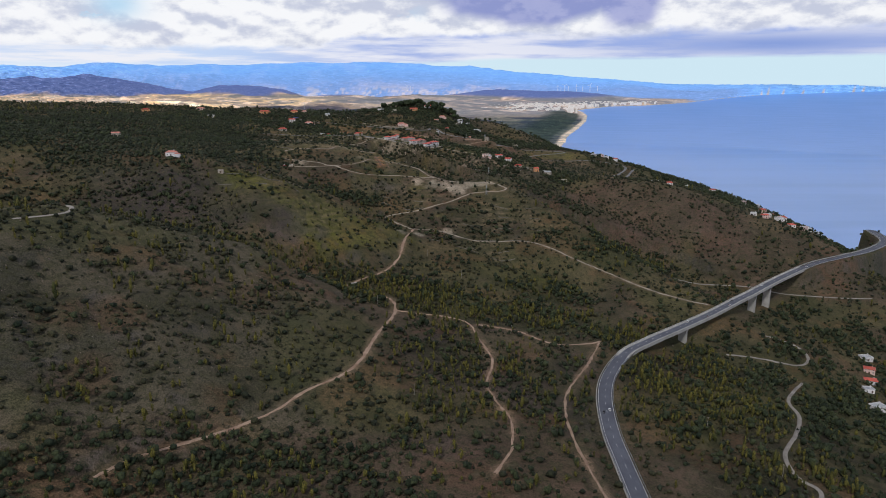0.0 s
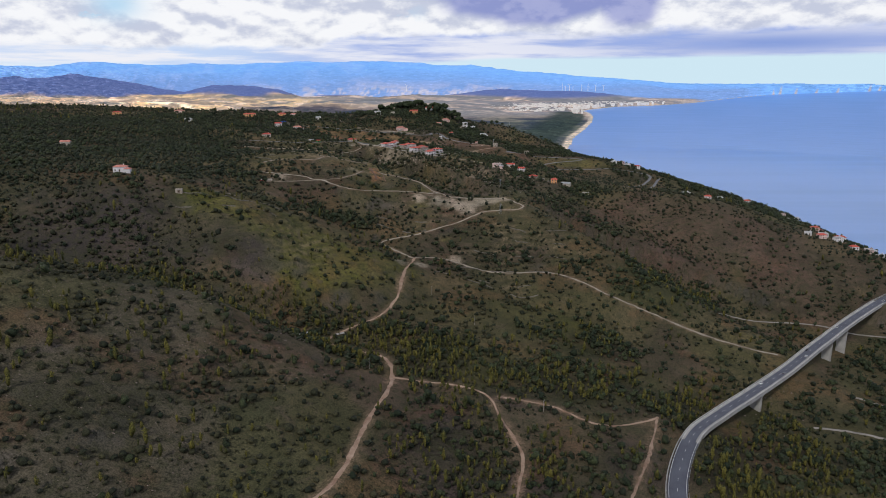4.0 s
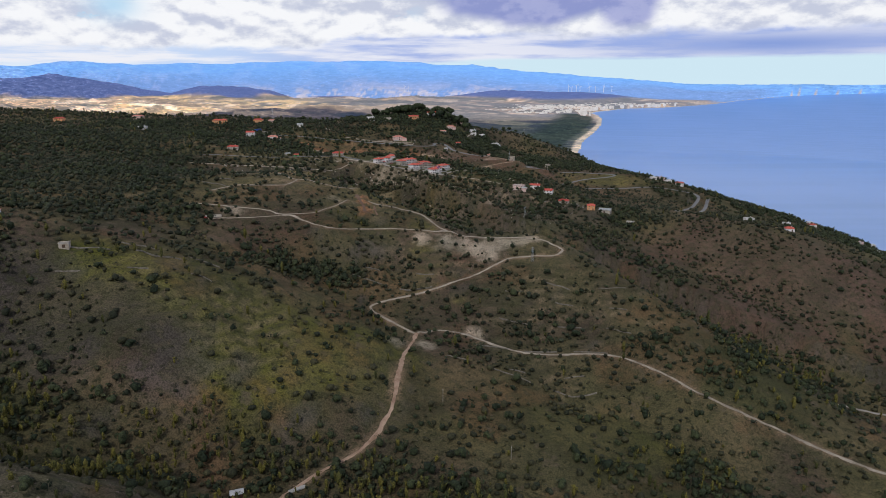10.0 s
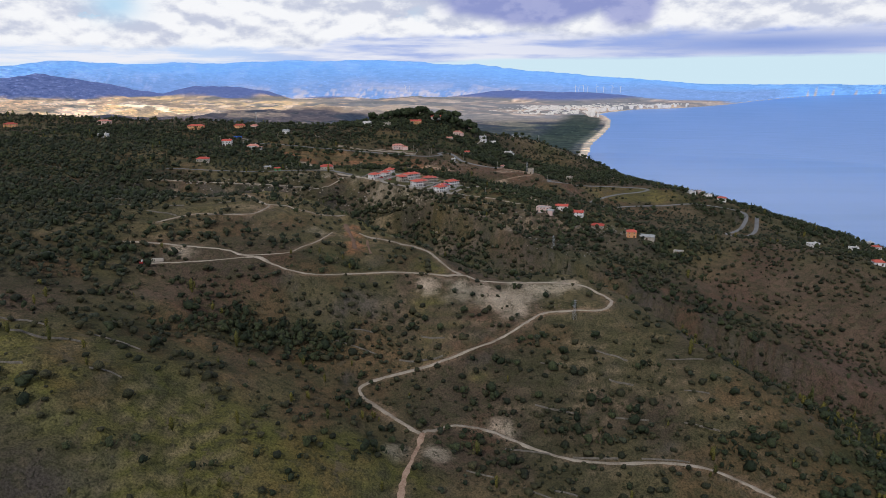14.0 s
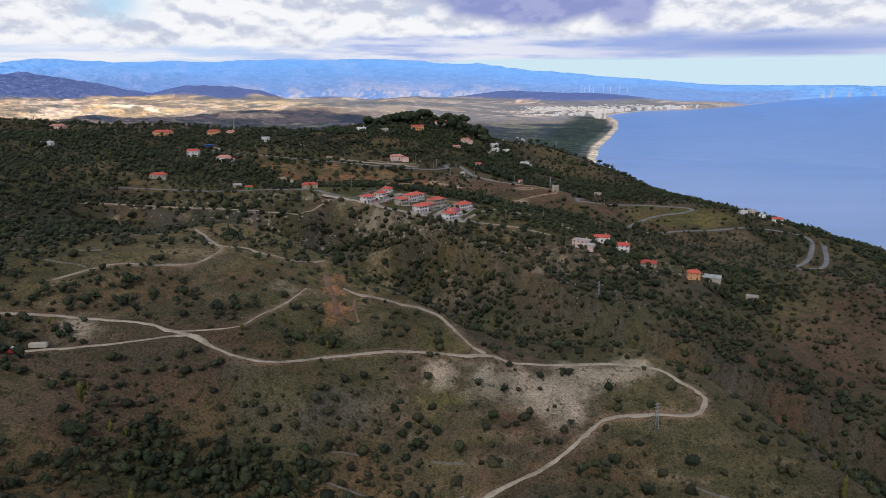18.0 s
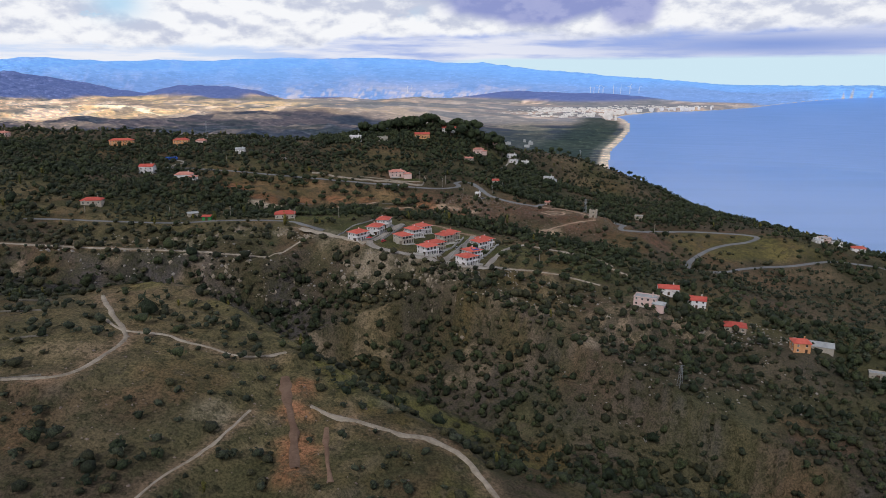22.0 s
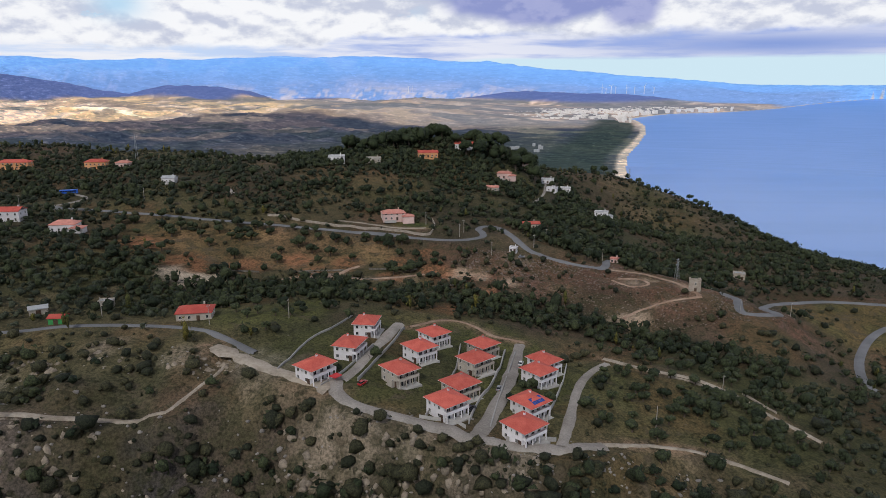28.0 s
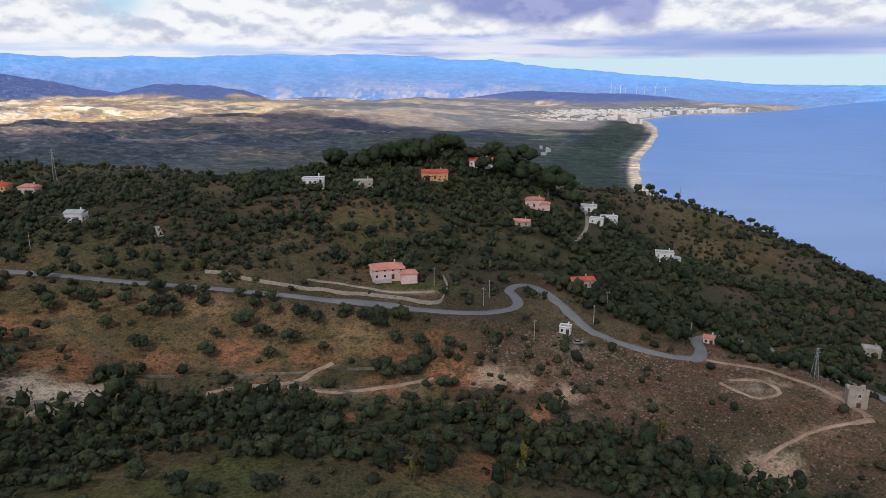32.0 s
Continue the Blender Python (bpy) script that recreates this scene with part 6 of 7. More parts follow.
for d in (-5.0, 5.0):
    ribbon("edge_line", offset(hw, d), HW_Z + 0.32, 0.22, 0.02, PAINT, "solid white edge line")
dash = [i for i in range(0, len(hw) - 2, 3)]
marks = bmesh.new()
for i in dash:
    (x, y), (u, v) = hw[i], hw[i + 1]
    box(marks, (x + u) / 2, (y + v) / 2, (HW_Z[i] + HW_Z[i + 1]) / 2 + 0.37, 3.4, 0.2, 0.015, math.atan2(v - y, u - x))
me = mesh_of("centre_line", marks, PAINT)
tagged(new("centre_line", me), "dashed white centre line", kind="structure")
on_span = (hw[:, 1] > 552) & (hw[:, 1] < 845)
span, span_z = hw[on_span], HW_Z[on_span]
via = thing("viaduct", pose(0, 0, 0), "long concrete viaduct on tall slab piers", "viaduct")
ribbon("deck", span, span_z - 1.9, 12.4, 2.05, CONCRETE, parent=via)
ribbon("girder", span, span_z - 2.9, 6.0, 1.0, CONCRETE, parent=via)
for d in (-6.0, 6.0):
    ribbon("parapet", offset(span, d), span_z + 0.15, 0.35, 0.95, CONCRETE, parent=via)
for y in (632, 752, 778):
    i = int(np.argmin(abs(hw[:, 1] - y)))
    x, yy = hw[i]
    u, v = hw[i + 1] - hw[i]
    g = float(grid_height(x, yy))
    if HW_Z[i] - 2.9 - g > 1.0:
        p = part("pier", boxes((0, 0, -2, 2.4, 8.2, HW_Z[i] - 2.9 - g + 2)), CONCRETE, via)
        p.matrix_basis = pose(x, yy, g, 0, 0, math.degrees(math.atan2(v, u)))
        part("pier_head", boxes((0, 0, HW_Z[i] - 4.2 - g, 3.2, 9.4, 1.3)), CONCRETE, p)
for sel in ((hw[:, 1] < 556), (hw[:, 1] > 842)):
    for d in (-6.2, 6.2):
        l = offset(hw, d)[sel]
        ribbon("guard_rail", l, HW_Z[sel] + 0.5, 0.1, 0.35, STEEL, "galvanised steel guard rail")
        bm = bmesh.new()
        for (x, y), h in list(zip(l, HW_Z[sel]))[::1]:
            box(bm, x, y, h - 0.6, 0.12, 0.12, 1.3)
        tagged(new("guard_rail_posts", mesh_of("guard_rail_posts", bm, STEEL)), "short steel posts of the guard rail", kind="structure")
    ribbon("kerb", offset(hw, 6.6)[sel], HW_Z[sel] - 1.2, 0.5, 1.3, CONCRETE, "concrete kerb beside the highway")
# a parapet wall along the upper road and its white edge
up_road = spline(WAYS[18][3], 3.0)
up_z = grid_height(up_road[:, 0], up_road[:, 1])
for a, b, d in ((0.30, 0.56, -3.9), (0.60, 0.80, 3.9)):
    s = slice(int(len(up_road) * a), int(len(up_road) * b))
    ribbon("roadside_wall", offset(up_road, d)[s], up_z[s] - 1.0, 0.4, 1.7, STONE, "low stone wall beside the road")

CARPAINT = {k: plain(k + "_car_paint", a, b, 2.0, 0.3, 0.0, 0.02, 0.01, spec=0.5) for k, a, b in (("white", (0.70, 0.70, 0.70), (0.78, 0.78, 0.78)), ("grey", (0.20, 0.21, 0.22), (0.25, 0.26, 0.27)), ("dark", (0.02, 0.02, 0.03), (0.03, 0.03, 0.04)), ("red", (0.40, 0.02, 0.02), (0.46, 0.03, 0.03)), ("blue", (0.02, 0.10, 0.50), (0.03, 0.14, 0.60)))}
RUBBER = plain("tyre_rubber", (0.015, 0.015, 0.015), (0.03, 0.03, 0.03), 3.0, 0.9)


def wheel_mesh(r, w):
    bm = bmesh.new()
    bmesh.ops.create_cone(bm, cap_ends=True, segments=14, radius1=r, radius2=r, depth=w, matrix=Matrix.Rotation(radians(90), 4, "X"))
    return mesh_of("wheel", bm, RUBBER)


def rim_mesh(r, w):
    bm = bmesh.new()
    bmesh.ops.create_cone(bm, cap_ends=True, segments=10, radius1=r, radius2=r, depth=w, matrix=Matrix.Rotation(radians(90), 4, "X"))
    return mesh_of("rim", bm, STEEL)


WHEEL, RIM = wheel_mesh(0.32, 0.22), rim_mesh(0.18, 0.24)


def hull(sections):
    """A body lofted through cross sections: x, half width, low, high."""
    bm = bmesh.new()
    rings = []
    for x, hw_, lo, hi in sections:
        rings.append([bm.verts.new((x, y, z)) for y, z in ((-hw_, lo), (hw_, lo), (hw_, hi * 0.85 + lo * 0.15), (hw_ * 0.86, hi), (-hw_ * 0.86, hi), (-hw_, hi * 0.85 + lo * 0.15))])
    for a, b in zip(rings, rings[1:]):
        for i in range(6):
            bm.faces.new((a[i], a[(i + 1) % 6], b[(i + 1) % 6], b[i]))
    bm.faces.new(rings[0][::-1])
    bm.faces.new(rings[-1])
    bmesh.ops.recalc_face_normals(bm, faces=bm.faces)
    return bm


def car(x, y, z, turn, paint, label, group="cars"):
    c = thing("car", pose(x, y, z, 0, 0, turn), label, "car", group)
    part("body", hull([(-2.05, 0.7, 0.35, 0.75), (-1.9, 0.82, 0.25, 0.92), (-0.4, 0.86, 0.22, 0.95), (0.9, 0.86, 0.22, 0.93), (1.9, 0.80, 0.25, 0.78), (2.1, 0.66, 0.35, 0.6)]), CARPAINT[paint], c)
    g = part("cabin", hull([(-1.75, 0.70, 0.88, 0.95), (-1.2, 0.72, 0.88, 1.40), (0.2, 0.72, 0.88, 1.44), (1.0, 0.70, 0.86, 0.96)]), GLASS, c, "dark glass cabin")
    part("car_roof", boxes((-0.5, 0, 1.40, 1.5, 1.22, 0.06)), CARPAINT[paint], g)
    for xx in (-1.3, 1.3):
        for yy in (-0.78, 0.78):
            w = share("wheel", WHEEL, c, pose(xx, yy, 0.32))
            share("rim", RIM, w)
    for yy in (-0.55, 0.55):
        part("headlight", boxes((2.03, yy, 0.55, 0.12, 0.3, 0.14)), PAINT, c)
        part("tail_light", boxes((-2.02, yy, 0.62, 0.1, 0.26, 0.14)), REDCLOTH, c)
    return c


for y, side, paint in ((296, 1, "white"), (452, -1, "white"), (446, 1, "dark"), (640, 1, "white"), (662, -1, "grey"), (700, -1, "white"), (712, 1, "dark"), (770, 1, "white"), (845, -1, "white"), (905, 1, "grey")):
    i = int(np.argmin(abs(hw[:, 1] - y)))
    u, v = hw[i + 1] - hw[i]
    q = offset(hw, 2.2 * side)[i]
    car(q[0], q[1], HW_Z[i] + 0.40, math.degrees(math.atan2(v, u)) + (180 if side > 0 else 0), paint, paint.replace("dark", "black") + " car driving on the highway")
for x, y, turn, paint in ((-44.9, 1215.2, 40, "dark"), (-34, 1234, 75, "grey"), (-82, 1222, 60, "red"), (-86, 1253, 80, "white"), (-23, 1261, 70, "white"), (109, 1171, 20, "grey"), (-7, 1405, 10, "grey")):
    car(x, y, float(grid_height(x, y)) + 0.34, turn, paint, paint.replace("dark", "black") + " car parked beside a house")
z = float(grid_height(-318, 1478))
b = thing("bus", pose(-318, 1478, z + 0.3, 0, 0, 25), "blue coach parked on the lane", "bus")
part("body", hull([(-5.8, 1.15, 0.45, 2.9), (-5.6, 1.25, 0.4, 3.1), (5.5, 1.25, 0.4, 3.1), (5.8, 1.15, 0.5, 2.8)]), CARPAINT["blue"], b)
for yy in (-1.26, 1.26):
    for k in range(7):
        part("bus_window", boxes((-4.6 + 1.45 * k, yy, 1.6, 1.25, 0.04, 0.9)), GLASS, b)
for xx in (-3.6, 3.8):
    for yy in (-1.1, 1.1):
        w = share("wheel", WHEEL, b, pose(xx, yy, 0.45) @ Matrix.Scale(1.5, 4))
        share("rim", RIM, w)
# a van and a trailer by the hut in the valley
z = float(grid_height(-113, 651))
v = thing("van", pose(-113, 651, z, 0, 0, 50), "white van parked by a hut in the valley", "van")
part("body", hull([(-2.4, 0.9, 0.35, 2.0), (-2.3, 0.95, 0.3, 2.1), (1.2, 0.95, 0.3, 2.1), (1.9, 0.92, 0.3, 1.2), (2.4, 0.85, 0.4, 0.9)]), CARPAINT["white"], v)
part("windscreen", boxes((1.55, 0, 1.25, 0.5, 1.5, 0.5)), GLASS, v)
for xx in (-1.5, 1.6):
    for yy in (-0.85, 0.85):
        share("wheel", WHEEL, v, pose(xx, yy, 0.33))
cottage("shed", -120, 656, 20, 6, 4, 2.6, DOORWOOD, ROOF_GREY, "dark wooden hut with a grey roof", "gable")
bm = boxes((0, 0, -0.6, 9, 2.6, 1.0))
z = float(grid_height(-92, 664))
o = new("concrete_trough", mesh_of("concrete_trough", bm, CONCRETE))
o.matrix_basis = pose(-92, 664, z, 0, 0, 35)
tagged(o, "long pale concrete trough beside the track", "trough")

# a long pale trailer and a red digger on the bare terrace
z = float(grid_height(-209, 924))
o = thing("trailer", pose(-209, 924, z, 0, 0, 8), "long pale metal trailer parked on a bare terrace", "trailer")
part("body", hull([(-3.6, 1.0, 0.7, 2.3), (-3.4, 1.1, 0.6, 2.5), (3.4, 1.1, 0.6, 2.5), (3.6, 1.0, 0.7, 2.3)]), BEIGE, o)
for xx in (-2.4, -1.5, 2.2):
    for yy in (-1.0, 1.0):
        share("wheel", WHEEL, o, pose(xx, yy, 0.35))
z = float(grid_height(-216, 917))
o = thing("digger", pose(-216, 917, z, 0, 0, 30), "small red and white digger on the terrace", "digger")
part("track", boxes((0, -0.8, 0, 2.6, 0.5, 0.7), (0, 0.8, 0, 2.6, 0.5, 0.7)), RUBBER, o)
part("body", boxes((-0.4, 0, 0.7, 2.0, 1.7, 1.0)), CARPAINT["red"], o)
part("cab", boxes((0.3, 0.3, 1.7, 1.1, 1.0, 1.2)), CARPAINT["white"], o)
bm = bmesh.new()
box(bm, 1.4, -0.4, 1.2, 2.6, 0.3, 0.35)
box(bm, 2.6, -0.4, 0.3, 0.3, 0.3, 1.2)
part("arm", bm, CARPAINT["red"], o)

# ---- walls and gardens of the estate ----
def ground_wall(name, pts, width, height, mat, label, lift=-0.6):
    line = spline(pts, 2.0)
    return ribbon(name, line, grid_height(line[:, 0], line[:, 1]) + lift, width, height - lift, mat, label)


for pts, h in (
    ([(-39.1, 1204.9), (-35, 1224), (-28, 1255), (-24, 1274)], 1.3), ([(-46, 1206), (-42, 1222), (-34, 1246), (-28, 1276)], 1.3),
    ([(-60, 1208), (-55, 1222), (-50, 1243), (-47, 1274)], 1.2), ([(-21, 1206), (-17, 1223), (-8, 1249), (-3, 1269)], 1.3),
    ([(-84, 1225), (-79, 1244), (-74, 1264), (-71, 1283)], 1.2), ([(-96, 1220), (-90, 1233), (-82, 1259)], 0.9),
    ([(-34.3, 1202), (-26.4, 1201.7), (-20, 1203), (-18, 1204)], 1.4), ([(-62, 1207), (-53.9, 1205.7), (-47, 1204)], 1.2),
    ([(-113, 1230), (-108, 1253), (-100, 1271), (-94, 1288)], 0.8),
):
    ground_wall("garden_wall", pts, 0.35, h, CONCRETE, "pale concrete garden wall beside the estate lane")
for pts in ([(-120, 1436), (-100, 1432), (-80, 1430), (-64, 1431), (-60, 1444), (-62, 1456)], [(-170, 1444), (-140, 1440), (-120, 1436)]):
    ground_wall("garden_wall", pts, 0.4, 1.5, STONE, "long stone garden wall below the pink villa")
DRYSTONE = plain("dry_stone", (0.10, 0.09, 0.075), (0.24, 0.215, 0.18), 0.5, 0.95, strength=0.6, distance=0.2, fine=2.2)
# dry-stone terraces follow the slope
for k, (cx, cy, w, turn) in enumerate([(40, 800, 110, -8), (60, 822, 120, -8), (70, 847, 120, -10), (86, 872, 110, -12), (50, 790, 90, -6), (95, 893, 90, -14), (-196, 771, 120, 8), (-211, 786, 110, 8), (-190, 800, 110, 6), (-40, 907, 90, 6), (-60, 892, 80, 8), (-215, 1000, 90, 4), (-225, 1020, 100, 4), (-250, 1050, 120, 2), (-260, 1080, 120, 0), (-300, 985, 130, 6), (-330, 1120, 150, 0), (-360, 1180, 160, 0), (-60, 1366, 90, 0), (-90, 1380, 110, 2), (-150, 1368, 90, 0)]):
    c, s = math.cos(radians(turn)), math.sin(radians(turn))
    pts = [(cx + u * w * c - 4 * math.sin(3 * u + k) * s, cy + u * w * s + 5 * math.sin(4 * u + k) * c) for u in (-0.5, -0.25, 0, 0.25, 0.5)]
    line = spline(pts, 6.0)
    for j in range(k % 3, len(line) - 4, 6):
        run = [tuple(p) for p in line[j:j + 3 + (j + k) % 3]]
        if len(run) > 2:
            ground_wall("terrace_wall", run, 0.6, 0.55 + 0.1 * (j % 4), DRYSTONE, "low broken dry-stone terrace wall across the slope", -1.0)

# ---- single trees ----
def limb(bm, a, b, ra, rb, seg=6):
    a, b = Vector(a), Vector(b)
    d = (b - a).normalized()
    u = d.orthogonal().normalized()
    w = d.cross(u)
    r1 = [bm.verts.new(a + (u * math.cos(6.283 * i / seg) + w * math.sin(6.283 * i / seg)) * ra) for i in range(seg)]
    r2 = [bm.verts.new(b + (u * math.cos(6.283 * i / seg) + w * math.sin(6.283 * i / seg)) * rb) for i in range(seg)]
    for i in range(seg):
        bm.faces.new((r1[i], r1[(i + 1) % seg], r2[(i + 1) % seg], r2[i]))


def trunk_mesh(height, r, fork, spread_, limbs):
    bm = bmesh.new()
    bend = (rng.uniform(-0.3, 0.3), rng.uniform(-0.3, 0.3), height * fork)
    limb(bm, (0, 0, -0.6), bend, r * 1.3, r * 0.8, 7)
    for k in range(limbs):
        a = 6.283 * k / limbs + rng.uniform(-0.4, 0.4)
        d = spread_ * rng.uniform(0.6, 1.0)
        mid = (bend[0] + math.cos(a) * d * 0.5, bend[1] + math.sin(a) * d * 0.5, bend[2] + (height - bend[2]) * 0.5)
        limb(bm, bend, mid, r * 0.55, r * 0.35)
        limb(bm, mid, (bend[0] + math.cos(a) * d, bend[1] + math.sin(a) * d, height * rng.uniform(0.85, 1.0)), r * 0.35, r * 0.1)
    return mesh_of("trunk", bm, BARK)


def crown_mesh(kind, radius, flat, lift, lobes, leaves, size=0.28):
    v, f = clump(lobes, leaves, flat, 0.72, ICO1, size)
    v = v * radius
    v[:, 2] += lift - 0.15 * radius
    return leafy_mesh("crown", v, f, np.full(len(v), rng.uniform(0, 1)), LEAF[kind])


OLIVES = [(trunk_mesh(2.6, 0.22, 0.4, 1.2, 4), crown_mesh("tree", rng.uniform(1.6, 2.2), 0.85, 1.0, 7, 70)) for _ in range(6)]
PINES = [(trunk_mesh(9.0, 0.32, 0.55, 3.0, 5), crown_mesh("pine", rng.uniform(3.4, 4.6), 0.95, 3.6, 9, 200, 0.20)) for _ in range(5)]
TALL = [(trunk_mesh(8.0, 0.3, 0.4, 2.0, 5), crown_mesh("tree", rng.uniform(3.4, 4.4), 1.15, 1.6, 8, 170, 0.22)) for _ in range(5)]


def stand(name, forms, x, y, label, category, group, scale):
    trunk, crown = forms[rng.integers(0, len(forms))]
    o = thing(name, pose(x, y, float(grid_height(x, y)), 0, 0, rng.uniform(0, 360)) @ Matrix.Scale(scale, 4), label, category, group)
    share("trunk", trunk, o)
    share("crown", crown, o)


for _, x, y in KEPT:
    stand("olive_tree", OLIVES, x, y, "rounded grey-green olive tree on open ground", "olive tree", "olive trees on open ground", rng.uniform(1.3, 1.9) if y > 1360 else rng.uniform(0.9, 1.4))
g = np.random.default_rng(3)
for k in range(64):
    x, y = -62 + np.clip(g.normal(), -1.5, 1.7) * 52, 1626 + np.clip(g.normal(), -1.6, 1.6) * 15
    stand("pine_tree", PINES, x, y, "tall dark umbrella pine on the hilltop", "pine tree", "pines on the hilltop", g.uniform(1.1, 1.75))
for x, y, s in ((106, 1728, 1.3), (118, 1735, 1.5), (132, 1742, 1.3), (150, 1755, 1.1), (160, 1745, 1.2), (228, 1775, 1.5), (240, 1785, 0.9), (262, 1795, 1.0), (300, 1790, 0.8), (345, 1800, 1.1), (365, 1805, 1.3), (375, 1815, 0.9), (350, 1400, 1.2), (345, 1394, 1.0), (262, 1412, 0.8), (270, 1414, 0.9), (278, 1415, 0.9), (286, 1416, 0.8), (294, 1416, 0.9), (303, 1420, 0.8), (255, 1410, 0.7), (385, 1370, 0.8), (400, 1345, 0.8), (420, 1330, 0.9)):
    stand("pine_tree", PINES, x, y, "windswept umbrella pine on the seaward crest", "pine tree", "pines along the crest", 0.72 * s)
for x, y, s in ((30, 1425, 1.0), (36, 1420, 0.9), (26, 1432, 1.1), (44, 1428, 1.0), (2, 1456, 0.9), (8, 1450, 0.9), (-4, 1458, 0.8), (14, 1452, 0.8), (106, 1193, 0.9), (100, 1187, 0.8), (-92, 1233, 0.35), (-25, 1233, 0.5), (-22, 1236, 0.5), (-16, 1230, 0.5), (-31, 1225, 0.45), (-112, 1211, 0.5), (-104, 1207, 0.45), (95, 885, 0.6), (70, 905, 0.7), (62, 940, 0.5), (-28, 912, 0.7), (-38, 920, 0.6), (-46, 914, 0.6), (-60, 911, 0.5), (8, 752, 0.6), (15, 742, 0.7), (22, 735, 0.7), (5, 728, 0.6), (-8, 722, 0.5), (-60, 800, 0.6), (-52, 812, 0.5), (130, 748, 0.7), (140, 742, 0.8)):
    stand("broadleaf_tree", TALL, x, y, "single dark green broadleaf tree with an uneven crown", "tree", "single trees", s)

# ---- poles, masts and a pylon ----
POLEWOOD = plain("grey_pole_wood", (0.30, 0.27, 0.24), (0.44, 0.40, 0.36), 0.7, 0.9)


def pole(x, y, h):
    o = thing("utility_pole", pose(x, y, float(grid_height(x, y)), 0, 0, (x * 13) % 180), "weathered wooden utility pole with a crossarm", "utility pole", "utility poles")
    bm = bmesh.new()
    limb(bm, (0, 0, -0.8), (0, 0, h), 0.16, 0.10, 8)
    part("pole", bm, POLEWOOD, o)
    a = part("crossarm", boxes((0, 0, h - 0.7, 1.6, 0.1, 0.12)), POLEWOOD, o)
    for k in (-0.7, 0, 0.7):
        part("insulator", boxes((k, 0, h - 0.58, 0.09, 0.09, 0.2)), PAINT, a)


for x, y in ((-44, 1432), (-41, 1440), (-25, 1405), (-66, 1448), (3, 1424), (14, 1446), (50, 1436), (-119, 1276), (20, 1222), (-149, 1266), (-198, 1277), (-240, 1272), (-300, 1270), (-18, 748), (20, 700), (-60, 590), (-20, 430), (60, 560), (215, 380), (190, 440), (-330, 1440), (107, 1356), (140, 1366), (-255, 1455), (58, 1258)):
    pole(x, y, 8.5)


def pylon(x, y, h, label):
    o = thing("lattice_mast", pose(x, y, float(grid_height(x, y)), 0, 0, 20), label, "mast")
    w = 1.1
    for sx in (-1, 1):
        for sy in (-1, 1):
            bm = bmesh.new()
            limb(bm, (sx * w, sy * w, -0.5), (sx * 0.2, sy * 0.2, h), 0.09, 0.06, 5)
            part("leg", bm, STEEL, o)
    n = int(h / 1.8)
    for k in range(n):
        a, b = k / n, (k + 1) / n
        ra, rb = w + (0.2 - w) * a, w + (0.2 - w) * b
        for s, e in (((-1, -1), (1, -1)), ((1, -1), (1, 1)), ((1, 1), (-1, 1)), ((-1, 1), (-1, -1))):
            bm = bmesh.new()
            limb(bm, (s[0] * ra, s[1] * ra, h * a), (e[0] * rb, e[1] * rb, h * b), 0.04, 0.04, 4)
            part("brace", bm, STEEL, o)
    for k in range(3):
        part("arm", boxes((0, 0, h - 0.6 - 1.6 * k, 3.4, 0.12, 0.12)), STEEL, o)


pylon(86, 1398, 13, "rusty steel lattice pylon on the heath")
pylon(-322, 1598, 22, "tall lattice radio mast behind the orange house")
pylon(150, 1748, 14, "steel lattice pylon on the seaward crest")
pylon(75, 1105, 12, "steel lattice pylon on the gully's side")
pylon(60, 925, 13, "thin lattice pylon below the sandy terrace")

# ---- loose rocks ----
def rocks(name, spots, seed, label, mat=ROCKMAT, sink=0.15):
    q = np.random.default_rng(seed)
    vs, fs, k = [], [], 0
    for cx, cy, rx, ry, num, lo, hi in spots:
        for _ in range(num):
            a, d = q.uniform(0, 6.283), math.sqrt(q.uniform(0, 1))
            x, y = cx + math.cos(a) * d * rx, cy + math.sin(a) * d * ry
            r = q.uniform(lo, hi) * q.uniform(0.5, 1.0)
            v = ICO1[0] * r * (1 + q.uniform(-0.45, 0.35, (len(ICO1[0]), 1))) * (1, q.uniform(0.6, 1.0), q.uniform(0.5, 1.1) * (1.0 if sink < 0.3 else 1.35))
            vs.append(v + (x, y, float(grid_height(x, y)) - sink * r))
            fs.append(ICO1[1] + k)
            k += len(v)
    v, f = np.vstack(vs), np.vstack(fs)
    tagged(new(name, leafy_mesh(name, v, f, np.zeros(len(v)), mat)), label, "rocks", kind="stuff")


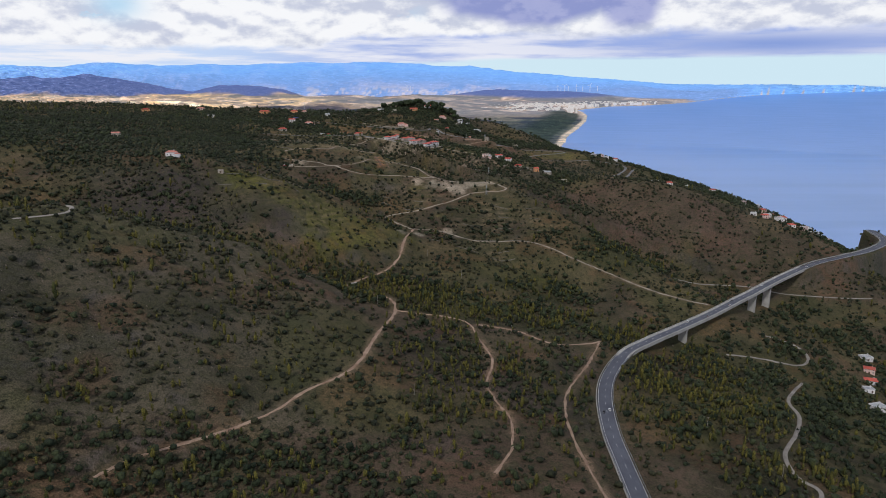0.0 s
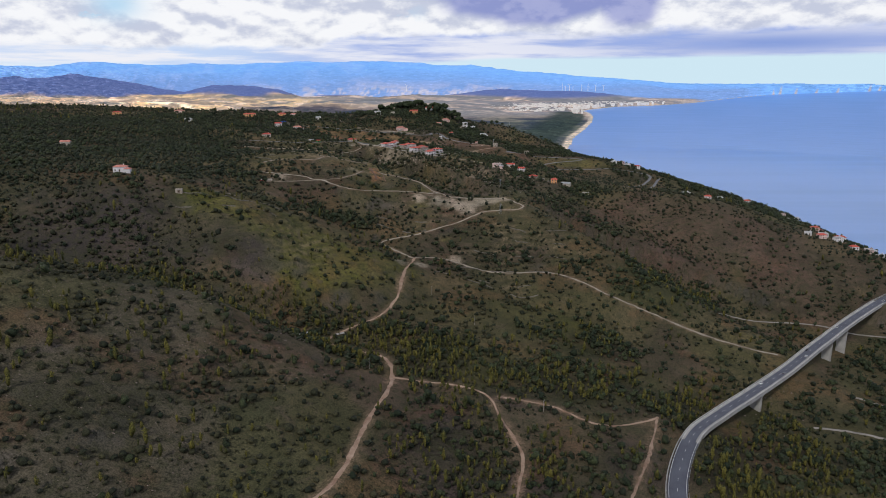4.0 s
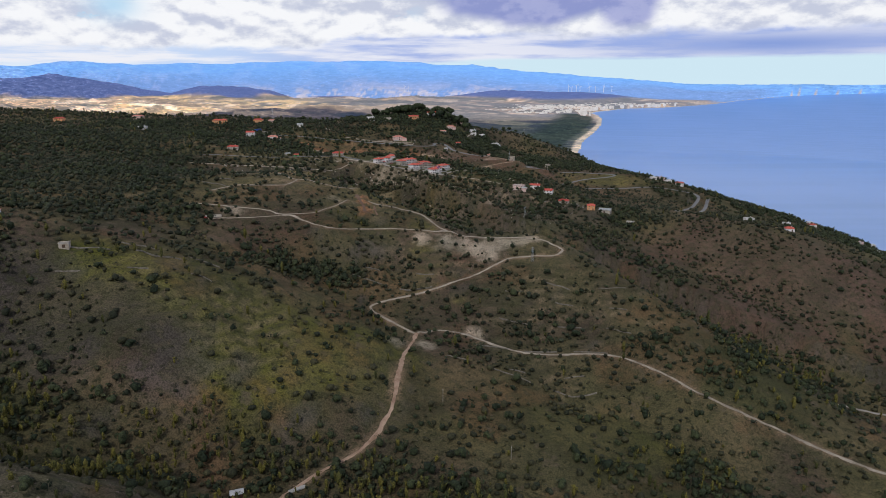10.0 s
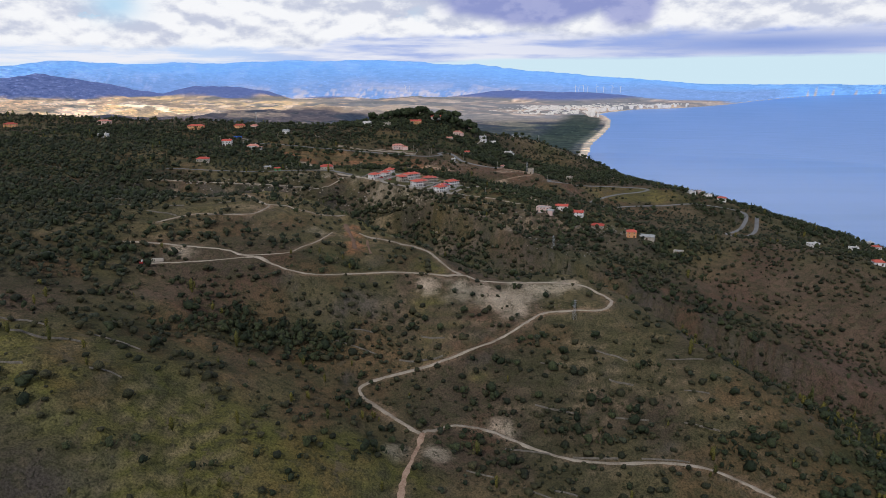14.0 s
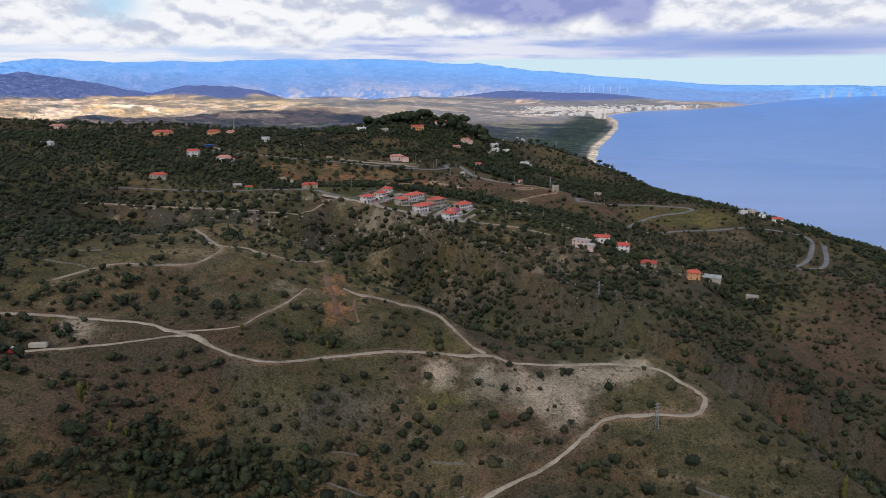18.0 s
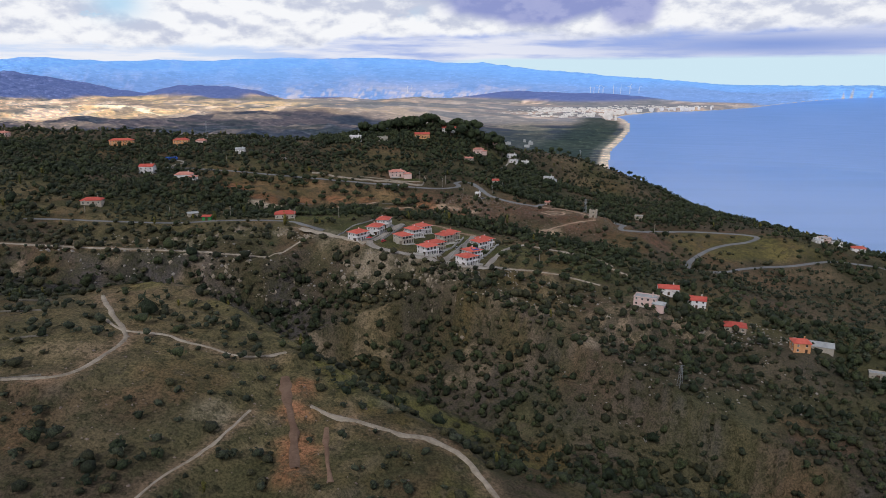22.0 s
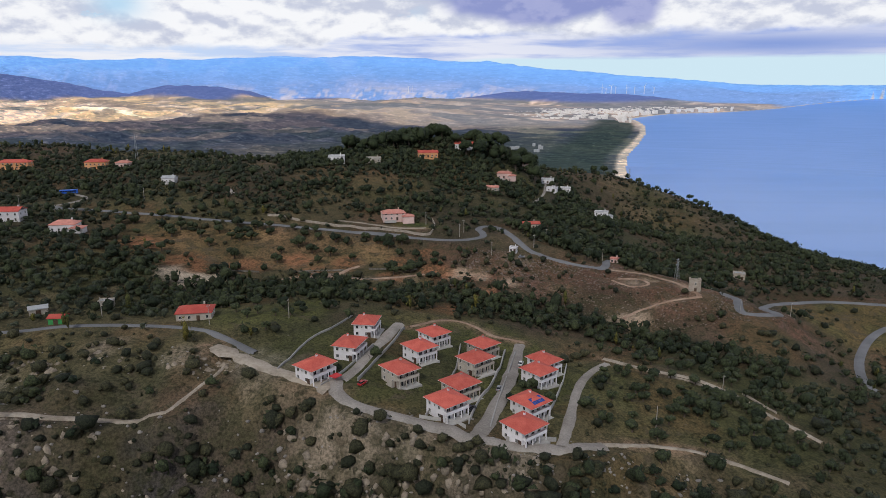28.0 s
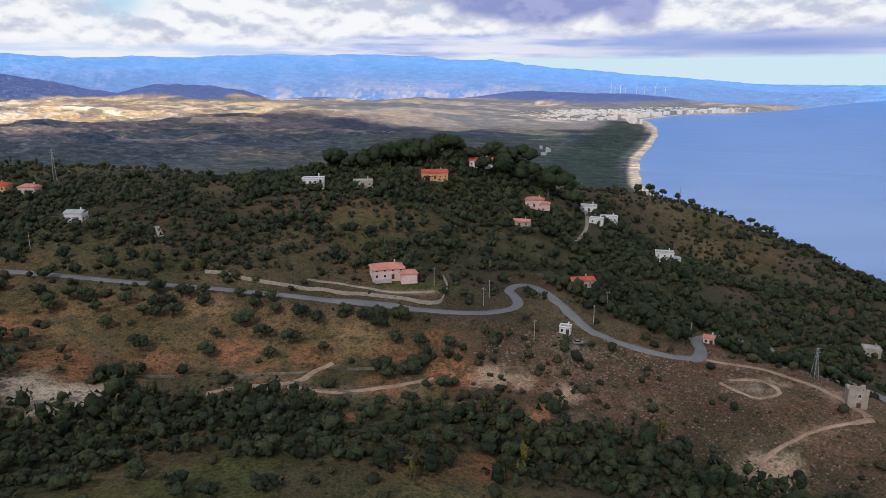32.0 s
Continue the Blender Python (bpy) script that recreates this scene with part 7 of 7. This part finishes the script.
rocks("cliff_rocks", [(-185, 1196, 110, 22, 260, 0.4, 1.4), (-199, 1236, 70, 14, 60, 0.3, 0.8), (-50, 1195, 60, 16, 90, 0.3, 1.0), (10, 1182, 50, 20, 160, 0.3, 1.2), (90, 1130, 70, 40, 220, 0.3, 1.2), (126, 1170, 40, 16, 200, 0.4, 1.6)], 5, "pale weathered rocks breaking through the cliff")
RUBBLE = plain("reddish_rubble", (0.13, 0.098, 0.080), (0.27, 0.215, 0.18), 0.3, 0.95, strength=0.7, distance=0.3)
rocks("field_stones", [(62, 1378, 85, 40, 1900, 0.25, 0.8), (-5, 1398, 40, 14, 300, 0.3, 1.0), (-20, 1398, 30, 16, 260, 0.3, 1.0), (-172, 564, 100, 60, 700, 0.2, 0.8), (-231, 472, 110, 100, 700, 0.2, 0.8), (20, 947, 40, 16, 160, 0.2, 0.7), (170, 1700, 60, 60, 400, 0.3, 0.9), (-120, 1000, 70, 40, 260, 0.2, 0.7), (251, 641, 30, 60, 150, 0.3, 1.2)], 6, "scattered grey stones on the open slopes", RUBBLE)

OUTCROP = plain("pale_cliff_rock", (0.13, 0.108, 0.082), (0.36, 0.30, 0.23), 0.22, 0.95, strength=0.8, distance=0.5, fine=1.1)
rocks("rock_outcrops", [(-101, 1203, 7, 9, 20, 0.6, 2.4), (-84, 1196, 14, 9, 40, 0.6, 2.6), (-60, 1194, 14, 7, 26, 0.6, 2.4), (-36, 1188, 18, 8, 30, 0.6, 2.2), (-190, 1236, 46, 6, 60, 0.6, 2.2), (-230, 1228, 40, 6, 40, 0.6, 2.0), (-138, 1236, 14, 6, 24, 0.8, 2.6), (30, 1177, 14, 8, 22, 0.6, 2.2), (58, 1160, 16, 8, 26, 0.6, 2.2), (99, 1174, 22, 6, 40, 0.8, 2.6), (42, 1336, 9, 4, 20, 0.6, 2.0), (-40, 1376, 16, 3, 24, 0.5, 1.6), (-14, 1172, 22, 10, 34, 0.6, 2.0), (-180, 1196, 60, 8, 60, 0.6, 2.4)], 15, "pale beige rock outcrops below the estate road", OUTCROP, 0.6)

# ---- far off: towns, greenhouses and wind turbines on the plain ----
def far_boxes(name, rows, mat, label, seed):
    q = np.random.default_rng(seed)
    bm = bmesh.new()
    for x0, x1, y0, y1, num, lo, hi in rows:
        for _ in range(num):
            x, y = q.uniform(x0, x1), q.uniform(y0, y1)
            if np.interp(y, SHORE_Y, SHORE_X) - x < 90:
                continue
            w, d, h = q.uniform(lo, hi), q.uniform(lo, hi), q.uniform(5, 13)
            vv = box(bm, x, y, 6, w, d, h + 26 if hi > 25 else 0.5 * h + 14, q.uniform(0, 1.5))
            for p in vv:
                a, b, c = draw_in(np.float64(p.co.x), np.float64(p.co.y), np.float64(p.co.z))
                p.co = (float(a), float(b), float(c))
    tagged(new(name, mesh_of(name, bm, mat)), label, name.replace("_", " "), kind="stuff")


TOWN = plain("town_plaster", (0.70, 0.66, 0.62), (0.92, 0.88, 0.84), 0.05, 0.9)
TOWN_DULL = plain("dull_plaster", (0.36, 0.33, 0.32), (0.58, 0.53, 0.50), 0.05, 0.9)
far_boxes("coast_town", [(900, 3300, 7700, 9000, 520, 14, 42), (300, 1700, 6600, 8200, 240, 12, 34), (1900, 4200, 8500, 9600, 200, 14, 40)], TOWN, "pale blocks of a distant seaside town", 11)
far_boxes("village_houses", [(-1500, 600, 7000, 9800, 260, 14, 40), (-2600, -300, 5000, 6400, 40, 7, 16)], TOWN_DULL, "small pale houses scattered over the plain", 12)
far_boxes("greenhouses", [(240, 420, 4000, 4300, 6, 10, 22)], ROOF_GREY, "low pale greenhouses and sheds on the plain", 13)
BLADE = plain("white_turbine_paint", (0.85, 0.85, 0.85), (0.95, 0.95, 0.95), 0.5, 0.4)
bm = bmesh.new()
limb(bm, (0, 0, -6), (0, 0, 70), 3.0, 1.8, 8)
TOWER = mesh_of("tower", bm, BLADE)
NACELLE = mesh_of("nacelle", boxes((0, 1, 68.5, 3.5, 8, 3.5)), BLADE)
bm = bmesh.new()
limb(bm, (0, 0, 0), (0, 0, 38), 1.4, 0.3, 5)
WING = mesh_of("blade", bm, BLADE)
for k, (px, tall) in enumerate(((1006, 1.0), (1012, 0.8), (1020, 1.1), (1027, 0.9), (1044, 1.0), (1056, 0.9), (1071, 1.1), (1086, 0.9), (705, 1.0), (712, 0.8))):
    a = math.atan2(px + 18 - 784, 1191)
    dist = 10900 + 100 * (k % 3)
    x, y = EYE_C[0] + dist * math.sin(a), EYE_C[1] + dist * math.cos(a)
    p = draw_in(np.float64(x), np.float64(y), np.float64(172.0))
    q = draw_in(np.float64(x), np.float64(y), np.float64(173.0))
    o = thing("wind_turbine", pose(float(p[0]), float(p[1]), float(p[2])) @ Matrix.Scale(float(q[2] - p[2]) * 1.25 * tall, 4), "distant white three-bladed wind turbine", "wind turbine", "wind turbines on the plain")
    share("tower", TOWER, o)
    share("nacelle", NACELLE, o)
    for j in range(3):
        share("blade", WING, o, pose(0, -3.4, 70, 0, 120 * j + 25 * k, 0))
